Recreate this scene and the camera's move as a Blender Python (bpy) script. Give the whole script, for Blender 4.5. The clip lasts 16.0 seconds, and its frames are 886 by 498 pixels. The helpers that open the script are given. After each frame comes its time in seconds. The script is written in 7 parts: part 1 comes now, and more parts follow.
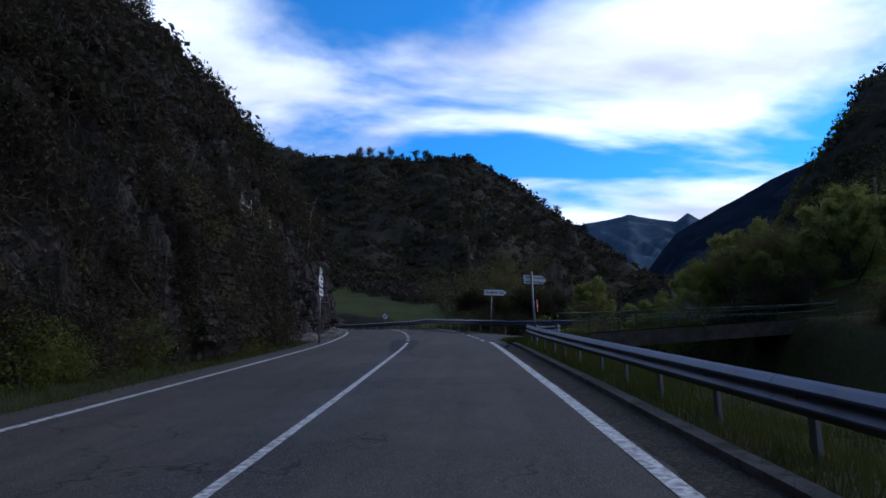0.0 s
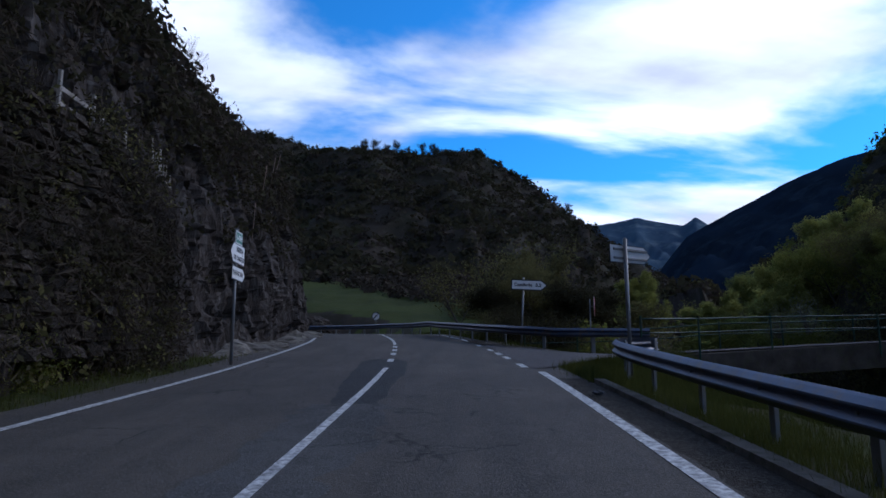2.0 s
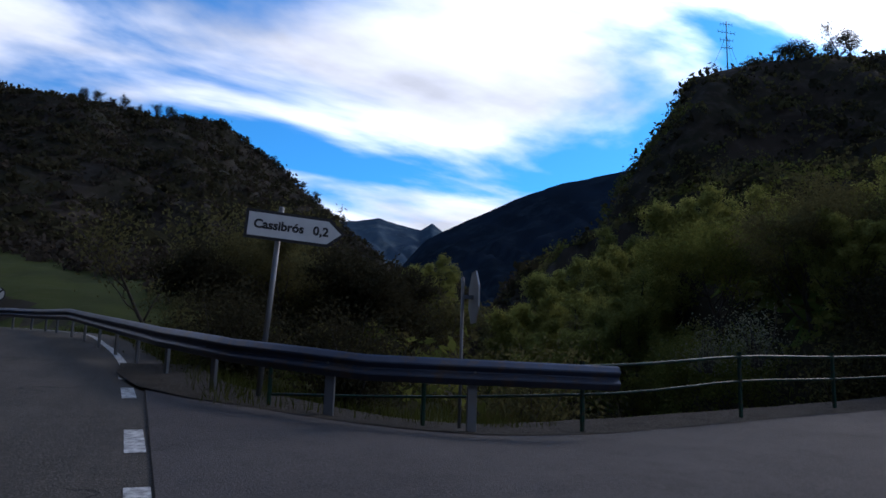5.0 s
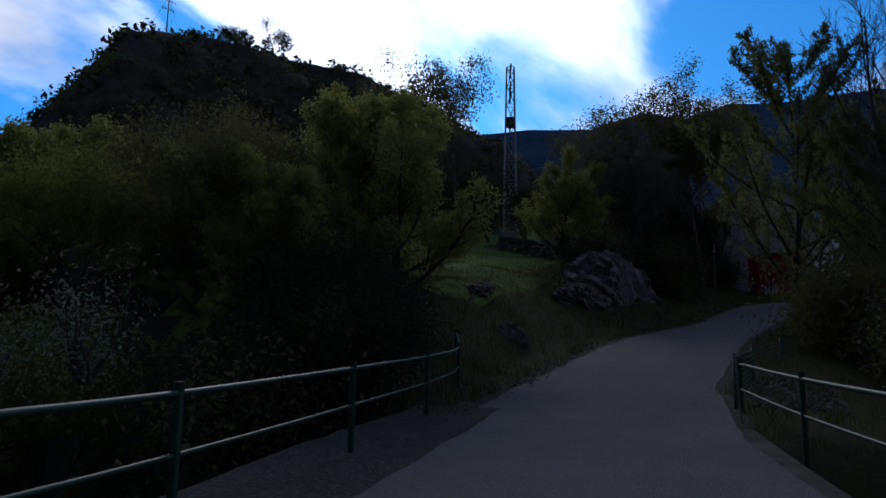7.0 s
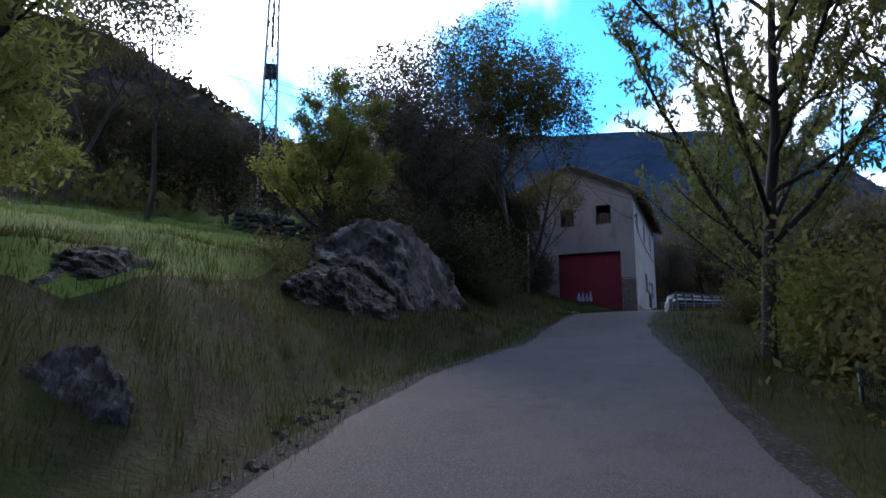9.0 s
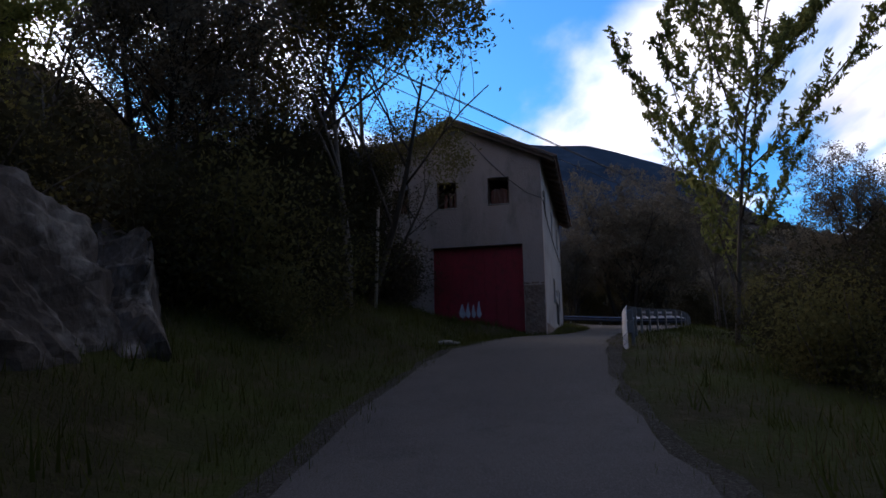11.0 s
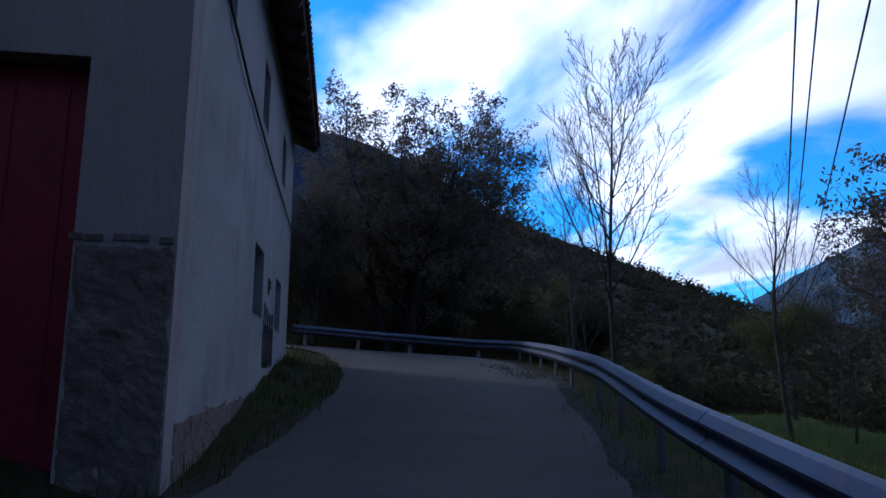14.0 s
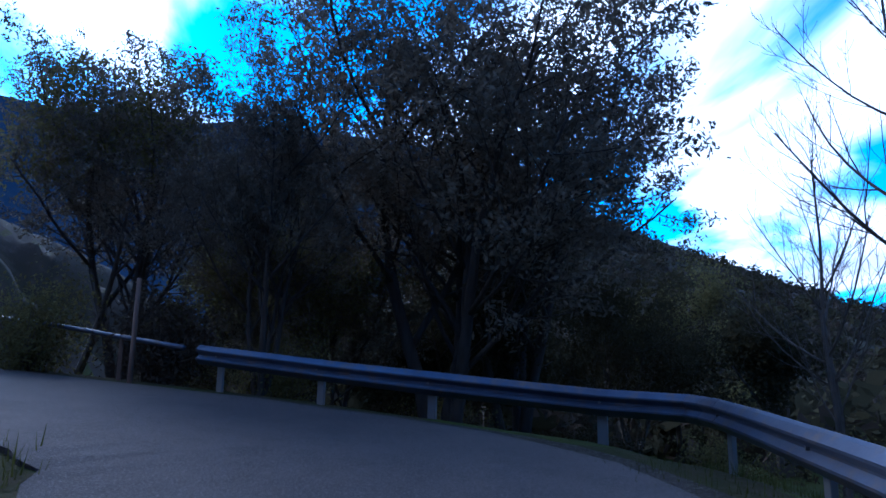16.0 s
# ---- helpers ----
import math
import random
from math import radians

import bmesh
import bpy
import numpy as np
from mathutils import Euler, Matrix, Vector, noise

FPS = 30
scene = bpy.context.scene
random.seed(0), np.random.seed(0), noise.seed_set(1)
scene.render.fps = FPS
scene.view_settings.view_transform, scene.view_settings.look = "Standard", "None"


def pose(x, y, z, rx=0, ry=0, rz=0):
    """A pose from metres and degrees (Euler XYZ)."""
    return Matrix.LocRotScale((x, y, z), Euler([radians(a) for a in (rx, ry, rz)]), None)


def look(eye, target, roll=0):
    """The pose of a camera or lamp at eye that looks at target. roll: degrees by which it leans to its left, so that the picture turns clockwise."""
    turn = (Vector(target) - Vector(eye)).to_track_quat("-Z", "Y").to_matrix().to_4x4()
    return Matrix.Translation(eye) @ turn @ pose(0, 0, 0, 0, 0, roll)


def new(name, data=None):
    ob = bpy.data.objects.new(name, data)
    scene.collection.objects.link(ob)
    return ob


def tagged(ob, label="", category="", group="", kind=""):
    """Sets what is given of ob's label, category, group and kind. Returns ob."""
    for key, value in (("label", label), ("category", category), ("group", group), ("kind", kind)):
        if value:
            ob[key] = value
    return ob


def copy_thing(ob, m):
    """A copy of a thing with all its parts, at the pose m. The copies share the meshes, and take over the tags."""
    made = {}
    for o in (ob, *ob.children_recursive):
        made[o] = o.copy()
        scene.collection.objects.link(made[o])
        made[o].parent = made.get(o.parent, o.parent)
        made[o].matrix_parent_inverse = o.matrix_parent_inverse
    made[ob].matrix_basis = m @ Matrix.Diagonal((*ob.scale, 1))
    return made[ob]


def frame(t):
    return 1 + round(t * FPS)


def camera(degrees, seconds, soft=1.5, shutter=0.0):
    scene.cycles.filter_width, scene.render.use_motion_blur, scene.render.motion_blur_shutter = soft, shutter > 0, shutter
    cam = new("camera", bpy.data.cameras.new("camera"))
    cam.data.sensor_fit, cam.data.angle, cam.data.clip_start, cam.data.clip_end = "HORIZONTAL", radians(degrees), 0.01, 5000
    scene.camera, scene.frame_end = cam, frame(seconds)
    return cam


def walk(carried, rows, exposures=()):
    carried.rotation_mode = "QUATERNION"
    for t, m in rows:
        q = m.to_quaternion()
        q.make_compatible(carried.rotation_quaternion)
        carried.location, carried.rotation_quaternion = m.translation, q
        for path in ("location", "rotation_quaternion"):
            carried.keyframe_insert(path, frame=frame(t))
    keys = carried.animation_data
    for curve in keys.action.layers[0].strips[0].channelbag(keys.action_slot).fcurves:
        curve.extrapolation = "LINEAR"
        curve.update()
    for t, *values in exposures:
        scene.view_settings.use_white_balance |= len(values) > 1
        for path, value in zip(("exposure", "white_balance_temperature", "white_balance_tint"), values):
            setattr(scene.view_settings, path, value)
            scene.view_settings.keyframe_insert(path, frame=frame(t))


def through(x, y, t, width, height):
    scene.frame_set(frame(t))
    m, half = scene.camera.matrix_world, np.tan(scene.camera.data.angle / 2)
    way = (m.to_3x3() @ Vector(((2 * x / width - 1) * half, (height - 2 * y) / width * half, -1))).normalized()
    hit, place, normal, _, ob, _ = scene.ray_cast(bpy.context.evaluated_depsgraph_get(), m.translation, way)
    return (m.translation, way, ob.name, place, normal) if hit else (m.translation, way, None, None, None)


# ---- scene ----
cam = camera(65.4, 16.0, soft=1.6)

# seconds, eye x y z, yaw, pitch, roll
PATH = [
    (0, -0.000, 0.000, 1.249, 0.00, 8.98, -1.30),
    (0.5, -0.010, 3.110, 1.464, 0.16, 9.05, -0.95),
    (1, -0.056, 6.280, 1.691, 0.30, 8.94, -0.75),
    (1.5, -0.080, 9.538, 1.907, 0.35, 8.93, -0.57),
    (2, -0.132, 12.839, 2.116, 0.47, 8.98, -0.14),
    (2.5, -0.189, 16.063, 2.329, 0.49, 8.70, 0.19),
    (3, -0.191, 19.181, 2.510, 0.39, 8.54, 0.31),
    (3.2, -0.203, 20.412, 2.571, 0.04, 8.64, 0.54),
    (5.3, 2.100, 30.300, 3.230, -27.30, 8.75, 1.80),
    (5.5, 2.620, 30.950, 3.270, -31.90, 8.75, 1.70),
    (6, 4.220, 32.460, 3.380, -44.60, 8.75, 1.70),
    (6.5, 6.270, 33.690, 3.490, -56.60, 8.45, 1.10),
    (7, 8.540, 34.690, 3.600, -66.70, 8.80, 0.95),
    (7.5, 11.170, 35.500, 3.720, -74.00, 8.80, 0.75),
    (8, 14.100, 36.150, 3.860, -78.90, 8.90, 0.85),
    (8.5, 17.300, 36.610, 4.010, -81.60, 9.60, 0.30),
    (8.7, 18.640, 36.750, 4.090, -82.70, 9.85, 0.10),
    (10.8, 31.493, 35.416, 5.640, -93.19, 10.72, -0.59),
    (11, 32.781, 35.313, 5.755, -93.70, 10.71, -0.85),
    (11.5, 35.955, 35.000, 6.072, -95.83, 10.85, -0.99),
    (12, 39.174, 34.480, 6.503, -98.35, 11.37, -0.92),
    (12.5, 42.232, 33.730, 7.051, -101.83, 10.84, -0.67),
    (13, 45.097, 32.980, 7.588, -106.87, 9.80, -0.56),
    (13.5, 48.059, 31.971, 7.918, -111.88, 9.27, 0.03),
    (14, 50.954, 30.554, 8.117, -114.80, 9.65, 0.35),
    (14.5, 54.187, 28.744, 8.329, -114.85, 9.29, 1.00),
    (15, 57.127, 27.025, 8.562, -113.78, 9.78, 2.01),
    (15.5, 59.950, 25.700, 8.820, -112.20, 10.10, 1.60),
    (16, 62.550, 24.850, 9.060, -107.20, 10.40, 0.80),
]


def aim(x, y, z, yaw, pitch, roll):
    w, p = radians(yaw), radians(pitch)
    ahead = Vector((-math.sin(w) * math.cos(p), math.cos(w) * math.cos(p), math.sin(p)))
    return look((x, y, z), Vector((x, y, z)) + ahead * 10, roll)


EXPOSURES = [
    (0.0, 0.05, 5500, 20), (3.2, 0.05, 5400, 20), (5.3, -0.05, 6000, 20), (6.0, -0.75, 5900, 20), (6.5, -0.85, 5900, 20), (7.0, -0.45, 5700, 20), (7.5, 0.45, 5650, 20),
    (8.0, 1.05, 6000, 20), (8.7, 1.5, 6100, 20), (10.8, 0.6, 6700, 25), (11.5, 0.3, 7000, 25), (12.0, 0.4, 7000, 25), (12.5, 0.5, 5700, 22), (13.5, 0.35, 5250, 21),
    (14.5, 0.4, 5300, 20), (15.5, 0.85, 5000, 20), (16.0, 1.1, 4550, 18),
]
walk(cam, [(row[0], aim(*row[1:])) for row in PATH], EXPOSURES)

# ---- sky and sun ----
SUN_AZ, SUN_EL = 63.0, 31.0  # clockwise from +y, above the level


def make_sky():
    world = bpy.data.worlds.new("sky")
    scene.world = world
    world.use_nodes = True
    nt = world.node_tree
    nt.nodes.clear()
    N, L = nt.nodes.new, nt.links.new
    out, back = N("ShaderNodeOutputWorld"), N("ShaderNodeBackground")
    sky = N("ShaderNodeTexSky")
    sky.sky_type, sky.sun_disc = "NISHITA", False
    sky.sun_elevation, sky.sun_rotation = radians(SUN_EL), radians(SUN_AZ)
    sky.air_density, sky.dust_density, sky.ozone_density = 1.0, 0.3, 3.0
    co, sep = N("ShaderNodeTexCoord"), N("ShaderNodeSeparateXYZ")
    L(co.outputs["Generated"], sep.inputs[0])

    def op(kind, a, b=None, clamp=False):
        n = N("ShaderNodeMath")
        n.operation, n.use_clamp = kind, clamp
        for i, s in enumerate((a, b)):
            if s is None:
                continue
            if isinstance(s, (int, float)):
                n.inputs[i].default_value = s
            else:
                L(s, n.inputs[i])
        return n.outputs[0]

    # a flat cloud layer seen in perspective
    h = op("ADD", op("MAXIMUM", sep.outputs[2], 0.0), 0.16)
    flat = N("ShaderNodeCombineXYZ")
    L(op("DIVIDE", sep.outputs[0], h), flat.inputs[0])
    L(op("DIVIDE", sep.outputs[1], h), flat.inputs[1])
    turn = N("ShaderNodeMapping")
    turn.inputs["Rotation"].default_value = (0, 0, radians(CLOUD_TURN))
    turn.inputs["Scale"].default_value = CLOUD_SCALE
    turn.inputs["Location"].default_value = CLOUD_SHIFT
    L(flat.outputs[0], turn.inputs[0])
    big = N("ShaderNodeTexNoise")
    big.inputs["Scale"].default_value, big.inputs["Detail"].default_value, big.inputs["Roughness"].default_value = 1.15, 8.0, 0.5
    big.inputs["Distortion"].default_value = 0.35
    L(turn.outputs[0], big.inputs["Vector"])
    ramp = N("ShaderNodeMapRange")
    ramp.interpolation_type = "SMOOTHSTEP"
    ramp.inputs["From Min"].default_value, ramp.inputs["From Max"].default_value = 0.415, 0.56
    L(big.outputs["Fac"], ramp.inputs["Value"])
    # grey undersides
    fine = N("ShaderNodeTexNoise")
    fine.inputs["Scale"].default_value, fine.inputs["Detail"].default_value = 1.7, 6.0
    L(turn.outputs[0], fine.inputs["Vector"])
    shade = N("ShaderNodeMapRange")
    shade.inputs["From Min"].default_value, shade.inputs["From Max"].default_value = 0.35, 0.68
    shade.inputs["To Min"].default_value, shade.inputs["To Max"].default_value = CLOUD_LIGHT
    L(fine.outputs["Fac"], shade.inputs["Value"])
    # brighter towards the sun
    dot = N("ShaderNodeVectorMath")
    dot.operation = "DOT_PRODUCT"
    L(co.outputs["Generated"], dot.inputs[0])
    a, e = radians(SUN_AZ), radians(SUN_EL)
    dot.inputs[1].default_value = (math.sin(a) * math.cos(e), math.cos(a) * math.cos(e), math.sin(e))
    facing = N("ShaderNodeMapRange")
    facing.interpolation_type = "SMOOTHSTEP"
    facing.inputs["From Min"].default_value, facing.inputs["From Max"].default_value = -0.2, 0.55
    facing.inputs["To Min"].default_value, facing.inputs["To Max"].default_value = 0.2, 1.0
    L(dot.outputs["Value"], facing.inputs["Value"])
    glow = op("POWER", op("MAXIMUM", dot.outputs["Value"], 0.0), 14.0)
    lit = op("ADD", facing.outputs[0], op("MULTIPLY", glow, 1.8))
    over = N("ShaderNodeMapRange")  # thinner overhead
    over.interpolation_type = "SMOOTHSTEP"
    over.inputs["From Min"].default_value, over.inputs["From Max"].default_value = 0.5, 0.95
    over.inputs["To Min"].default_value, over.inputs["To Max"].default_value = 1.0, 0.25
    L(sep.outputs[2], over.inputs["Value"])
    bright = op("MULTIPLY", op("MULTIPLY", shade.outputs[0], lit), over.outputs[0])
    white = N("ShaderNodeCombineColor")
    L(op("MULTIPLY", bright, 0.93), white.inputs[0])
    L(op("MULTIPLY", bright, 1.0), white.inputs[1])
    L(op("MULTIPLY", bright, 1.06), white.inputs[2])
    tint = N("ShaderNodeMix")
    tint.data_type, tint.blend_type = "RGBA", "MULTIPLY"
    tint.inputs["Factor"].default_value = 1.0
    L(sky.outputs[0], tint.inputs["A"])
    tint.inputs["B"].default_value = BLUE
    mix = N("ShaderNodeMix")
    mix.data_type = "RGBA"
    L(ramp.outputs[0], mix.inputs["Factor"])
    L(tint.outputs["Result"], mix.inputs["A"])
    L(white.outputs[0], mix.inputs["B"])
    L(mix.outputs["Result"], back.inputs["Color"])
    back.inputs["Strength"].default_value = 0.1
    L(back.outputs[0], out.inputs[0])


CLOUD_TURN, CLOUD_SCALE, CLOUD_SHIFT = -20, (0.72, 1.15, 1), (3.1, 1.7, 0)
CLOUD_LIGHT = (7.0, 15.0)
BLUE = (0.30, 1.08, 1.55, 1)
make_sky()
lamp = bpy.data.lights.new("sun", "SUN")
lamp.energy, lamp.angle, lamp.color = 1.0, radians(10), (1.0, 0.91, 0.77)
sun = new("sun", lamp)
sun.matrix_world = pose(0, 0, 80, 90 - SUN_EL, 0, 180 - SUN_AZ)


# ---- materials ----
def shader(name, color, rough=0.8, metal=0.0, second=None, scale=1.0, bump=0.0, bump_scale=20.0, spec=0.5, detail=6.0, third=None, third_scale=9.0, vary=0.0, stretch=None, mid=(0.4, 0.62)):
    """A surface: two colours mixed by a broad noise, a finer third, relief, and a shift from piece to piece."""
    m = bpy.data.materials.new(name)
    m.use_nodes = True
    nt = m.node_tree
    N, L = nt.nodes.new, nt.links.new
    b = nt.nodes["Principled BSDF"]
    b.inputs["Roughness"].default_value, b.inputs["Metallic"].default_value = rough, metal
    b.inputs["Specular IOR Level"].default_value = spec
    co = N("ShaderNodeTexCoord")
    vec = co.outputs["Object"]
    if stretch:
        mp = N("ShaderNodeMapping")
        mp.inputs["Scale"].default_value = stretch
        L(vec, mp.inputs[0])
        vec = mp.outputs[0]

    def noisy(s, d=detail):
        n = N("ShaderNodeTexNoise")
        n.inputs["Scale"].default_value, n.inputs["Detail"].default_value, n.inputs["Roughness"].default_value = s, d, 0.6
        L(vec, n.inputs["Vector"])
        return n.outputs["Fac"]

    def span(v, lo, hi):
        r = N("ShaderNodeMapRange")
        r.inputs["From Min"].default_value, r.inputs["From Max"].default_value = lo, hi
        L(v, r.inputs["Value"])
        return r.outputs[0]

    def mixed(f, a, c):
        x = N("ShaderNodeMix")
        x.data_type = "RGBA"
        L(f, x.inputs["Factor"])
        for key, v in (("A", a), ("B", c)):
            if isinstance(v, tuple):
                x.inputs[key].default_value = (*v, 1)
            else:
                L(v, x.inputs[key])
        return x.outputs["Result"]

    col = color
    if second:
        col = mixed(span(noisy(scale), *mid), color, second)
    if third:
        col = mixed(span(noisy(third_scale), 0.5, 0.72), col, third)
    if vary:
        info, hs = N("ShaderNodeObjectInfo"), N("ShaderNodeHueSaturation")
        L(span(info.outputs["Random"], 0, 1), hs.inputs["Fac"])
        r = N("ShaderNodeMapRange")
        r.inputs["To Min"].default_value, r.inputs["To Max"].default_value = 1 - vary, 1 + vary
        L(info.outputs["Random"], r.inputs["Value"])
        L(r.outputs[0], hs.inputs["Value"])
        hs.inputs["Fac"].default_value = 1.0
        for k in list(nt.links):
            if k.to_socket == hs.inputs["Fac"]:
                nt.links.remove(k)
        if isinstance(col, tuple):
            hs.inputs["Color"].default_value = (*col, 1)
        else:
            L(col, hs.inputs["Color"])
        col = hs.outputs[0]
    if isinstance(col, tuple):
        b.inputs["Base Color"].default_value = (*col, 1)
    else:
        L(col, b.inputs["Base Color"])
    if bump:
        bp = N("ShaderNodeBump")
        bp.inputs["Strength"].default_value, bp.inputs["Distance"].default_value = min(bump, 1.0), 0.05 * max(1.0, bump)
        L(noisy(bump_scale), bp.inputs["Height"])
        L(bp.outputs[0], b.inputs["Normal"])
    return m


def leaves(name, color, second, through=0.35, scale=0.35):
    """Thin leaf: diffuse both ways, varied from leaf to leaf and from clump to clump."""
    m = bpy.data.materials.new(name)
    m.use_nodes = True
    nt = m.node_tree
    N, L = nt.nodes.new, nt.links.new
    nt.nodes.remove(nt.nodes["Principled BSDF"])
    out = nt.nodes["Material Output"]
    co, n, geo = N("ShaderNodeTexCoord"), N("ShaderNodeTexNoise"), N("ShaderNodeNewGeometry")
    n.inputs["Scale"].default_value, n.inputs["Detail"].default_value = scale, 4.0
    L(co.outputs["Object"], n.inputs["Vector"])
    add = N("ShaderNodeMath")
    add.operation = "MULTIPLY_ADD"
    add.inputs[1].default_value, add.inputs[2].default_value = 0.55, -0.22
    L(geo.outputs["Random Per Island"], add.inputs[0])
    both = N("ShaderNodeMath")
    both.use_clamp = True
    L(n.outputs["Fac"], both.inputs[0])
    L(add.outputs[0], both.inputs[1])
    mix = N("ShaderNodeMix")
    mix.data_type = "RGBA"
    L(both.outputs[0], mix.inputs["Factor"])
    mix.inputs["A"].default_value, mix.inputs["B"].default_value = (*color, 1), (*second, 1)
    d, t, s = N("ShaderNodeBsdfDiffuse"), N("ShaderNodeBsdfTranslucent"), N("ShaderNodeMixShader")
    L(mix.outputs["Result"], d.inputs[0])
    L(mix.outputs["Result"], t.inputs[0])
    s.inputs[0].default_value = through
    L(d.outputs[0], s.inputs[1])
    L(t.outputs[0], s.inputs[2])
    L(s.outputs[0], out.inputs[0])
    return m


def asphalt(name, dark, pale, speck, streak=True, rough=0.85, crack=0.85):
    """Rolled stone and tar: aggregate, broad stains, tyre streaks along y, fine cracks."""
    m = bpy.data.materials.new(name)
    m.use_nodes = True
    nt = m.node_tree
    N, L = nt.nodes.new, nt.links.new
    b = nt.nodes["Principled BSDF"]
    b.inputs["Roughness"].default_value, b.inputs["Specular IOR Level"].default_value = rough, 0.25
    co = N("ShaderNodeTexCoord")

    def noisy(s, d, stretch=(1, 1, 1), lo=0.4, hi=0.6):
        mp, n, r = N("ShaderNodeMapping"), N("ShaderNodeTexNoise"), N("ShaderNodeMapRange")
        mp.inputs["Scale"].default_value = stretch
        L(co.outputs["Object"], mp.inputs[0])
        L(mp.outputs[0], n.inputs["Vector"])
        n.inputs["Scale"].default_value, n.inputs["Detail"].default_value, n.inputs["Roughness"].default_value = s, d, 0.65
        r.inputs["From Min"].default_value, r.inputs["From Max"].default_value = lo, hi
        L(n.outputs["Fac"], r.inputs["Value"])
        return r.outputs[0], n.outputs["Fac"]

    def mixed(f, a, c, k=1.0):
        x = N("ShaderNodeMix")
        x.data_type = "RGBA"
        g = N("ShaderNodeMath")
        g.operation = "MULTIPLY"
        g.inputs[1].default_value = k
        L(f, g.inputs[0])
        L(g.outputs[0], x.inputs["Factor"])
        for key, v in (("A", a), ("B", c)):
            if isinstance(v, tuple):
                x.inputs[key].default_value = (*v, 1)
            else:
                L(v, x.inputs[key])
        return x.outputs["Result"]

    col = mixed(noisy(0.35, 7)[0], dark, pale)
    if streak:
        col = mixed(noisy(1.1, 5, (1.6, 0.06, 1), 0.42, 0.66)[0], col, tuple(c * 0.72 for c in dark), 0.8)
    col = mixed(noisy(2.2, 8, (1, 1, 1), 0.52, 0.7)[0], col, tuple(c * 0.62 for c in dark), 0.55)
    grains, relief = noisy(55, 3, (1, 1, 1), 0.50, 0.68)
    col = mixed(grains, col, speck)
    # cracks
    warp, vo, add, r = N("ShaderNodeTexNoise"), N("ShaderNodeTexVoronoi"), N("ShaderNodeVectorMath"), N("ShaderNodeMapRange")
    warp.inputs["Scale"].default_value, warp.inputs["Detail"].default_value = 1.4, 6
    add.operation = "MULTIPLY_ADD"
    add.inputs[1].default_value = (1.3, 1.3, 1.3)
    L(co.outputs["Object"], warp.inputs["Vector"])
    L(warp.outputs["Color"], add.inputs[0])
    L(co.outputs["Object"], add.inputs[2])
    L(add.outputs[0], vo.inputs["Vector"])
    vo.feature = "DISTANCE_TO_EDGE"
    vo.inputs["Scale"].default_value = 0.55
    r.inputs["From Min"].default_value, r.inputs["From Max"].default_value = 0.004, 0.016
    r.inputs["To Min"].default_value, r.inputs["To Max"].default_value = 1.0, 0.0
    L(vo.outputs["Distance"], r.inputs["Value"])
    some = N("ShaderNodeMath")
    some.operation = "MULTIPLY"
    L(r.outputs[0], some.inputs[0])
    L(noisy(0.5, 2, (1, 1, 1), 0.5, 0.58)[0], some.inputs[1])
    col = mixed(some.outputs[0], col, tuple(c * 0.3 for c in dark), crack)
    L(col, b.inputs["Base Color"])
    bp = N("ShaderNodeBump")
    bp.inputs["Strength"].default_value, bp.inputs["Distance"].default_value = 0.6, 0.03
    L(relief, bp.inputs["Height"])
    L(bp.outputs[0], b.inputs["Normal"])
    return m


ASPHALT = asphalt("asphalt", (0.046, 0.040, 0.034), (0.072, 0.062, 0.051), (0.130, 0.115, 0.097))
PATCH = asphalt("fresh_asphalt", (0.022, 0.022, 0.023), (0.027, 0.027, 0.027), (0.042, 0.041, 0.040), False)
BROKEN = asphalt("broken_asphalt", (0.026, 0.025, 0.024), (0.060, 0.057, 0.053), (0.14, 0.135, 0.125), False)
LANE_ASPHALT = asphalt("lane_asphalt", (0.045, 0.039, 0.039), (0.066, 0.058, 0.056), (0.105, 0.094, 0.09), False, crack=0.12)
RUBBLE_EARTH = shader("crumbled_rock", (0.17, 0.155, 0.135), 0.95, second=(0.09, 0.08, 0.068), scale=1.6, third=(0.05, 0.045, 0.035), third_scale=4, bump=1.0, bump_scale=9, spec=0.1)
GRAVEL = shader("lane_grit", (0.048, 0.041, 0.034), 0.95, second=(0.030, 0.027, 0.021), scale=2.5, third=(0.11, 0.10, 0.09), third_scale=26, bump=1.0, bump_scale=30, spec=0.1)
PAINT = shader("road_paint", (0.58, 0.58, 0.56), 0.7, second=(0.24, 0.235, 0.23), scale=11, third=(0.07, 0.07, 0.068), third_scale=15, bump=0.2, bump_scale=80)
GRASS = shader("grass_ground", (0.036, 0.044, 0.012), 0.95, second=(0.034, 0.030, 0.016), scale=0.5, third=(0.060, 0.047, 0.028), third_scale=3.5, bump=1.0, bump_scale=14, spec=0.06)
# darker copy of the meadow colour, for the bend and lower field
MEADOW_DIM = shader("meadow_dim", (0.044, 0.056, 0.012), 0.95, second=(0.028, 0.038, 0.010), scale=0.12, third=(0.055, 0.058, 0.018), third_scale=1.2, bump=1.0, bump_scale=10, spec=0.06)
# brighter copy of that meadow; light on the lane bank put into its colour
MEADOW_LIT = shader("meadow", (0.105, 0.150, 0.028), 0.95, second=(0.075, 0.110, 0.022), scale=0.12, third=(0.11, 0.12, 0.035), third_scale=1.2, bump=1.0, bump_scale=10, spec=0.06)
SCRUB = shader("scrub_slope", (0.034, 0.027, 0.021), 0.95, second=(0.026, 0.026, 0.015), scale=0.08, third=(0.06, 0.05, 0.04), third_scale=0.6, bump=1.0, bump_scale=1.2, spec=0.06)
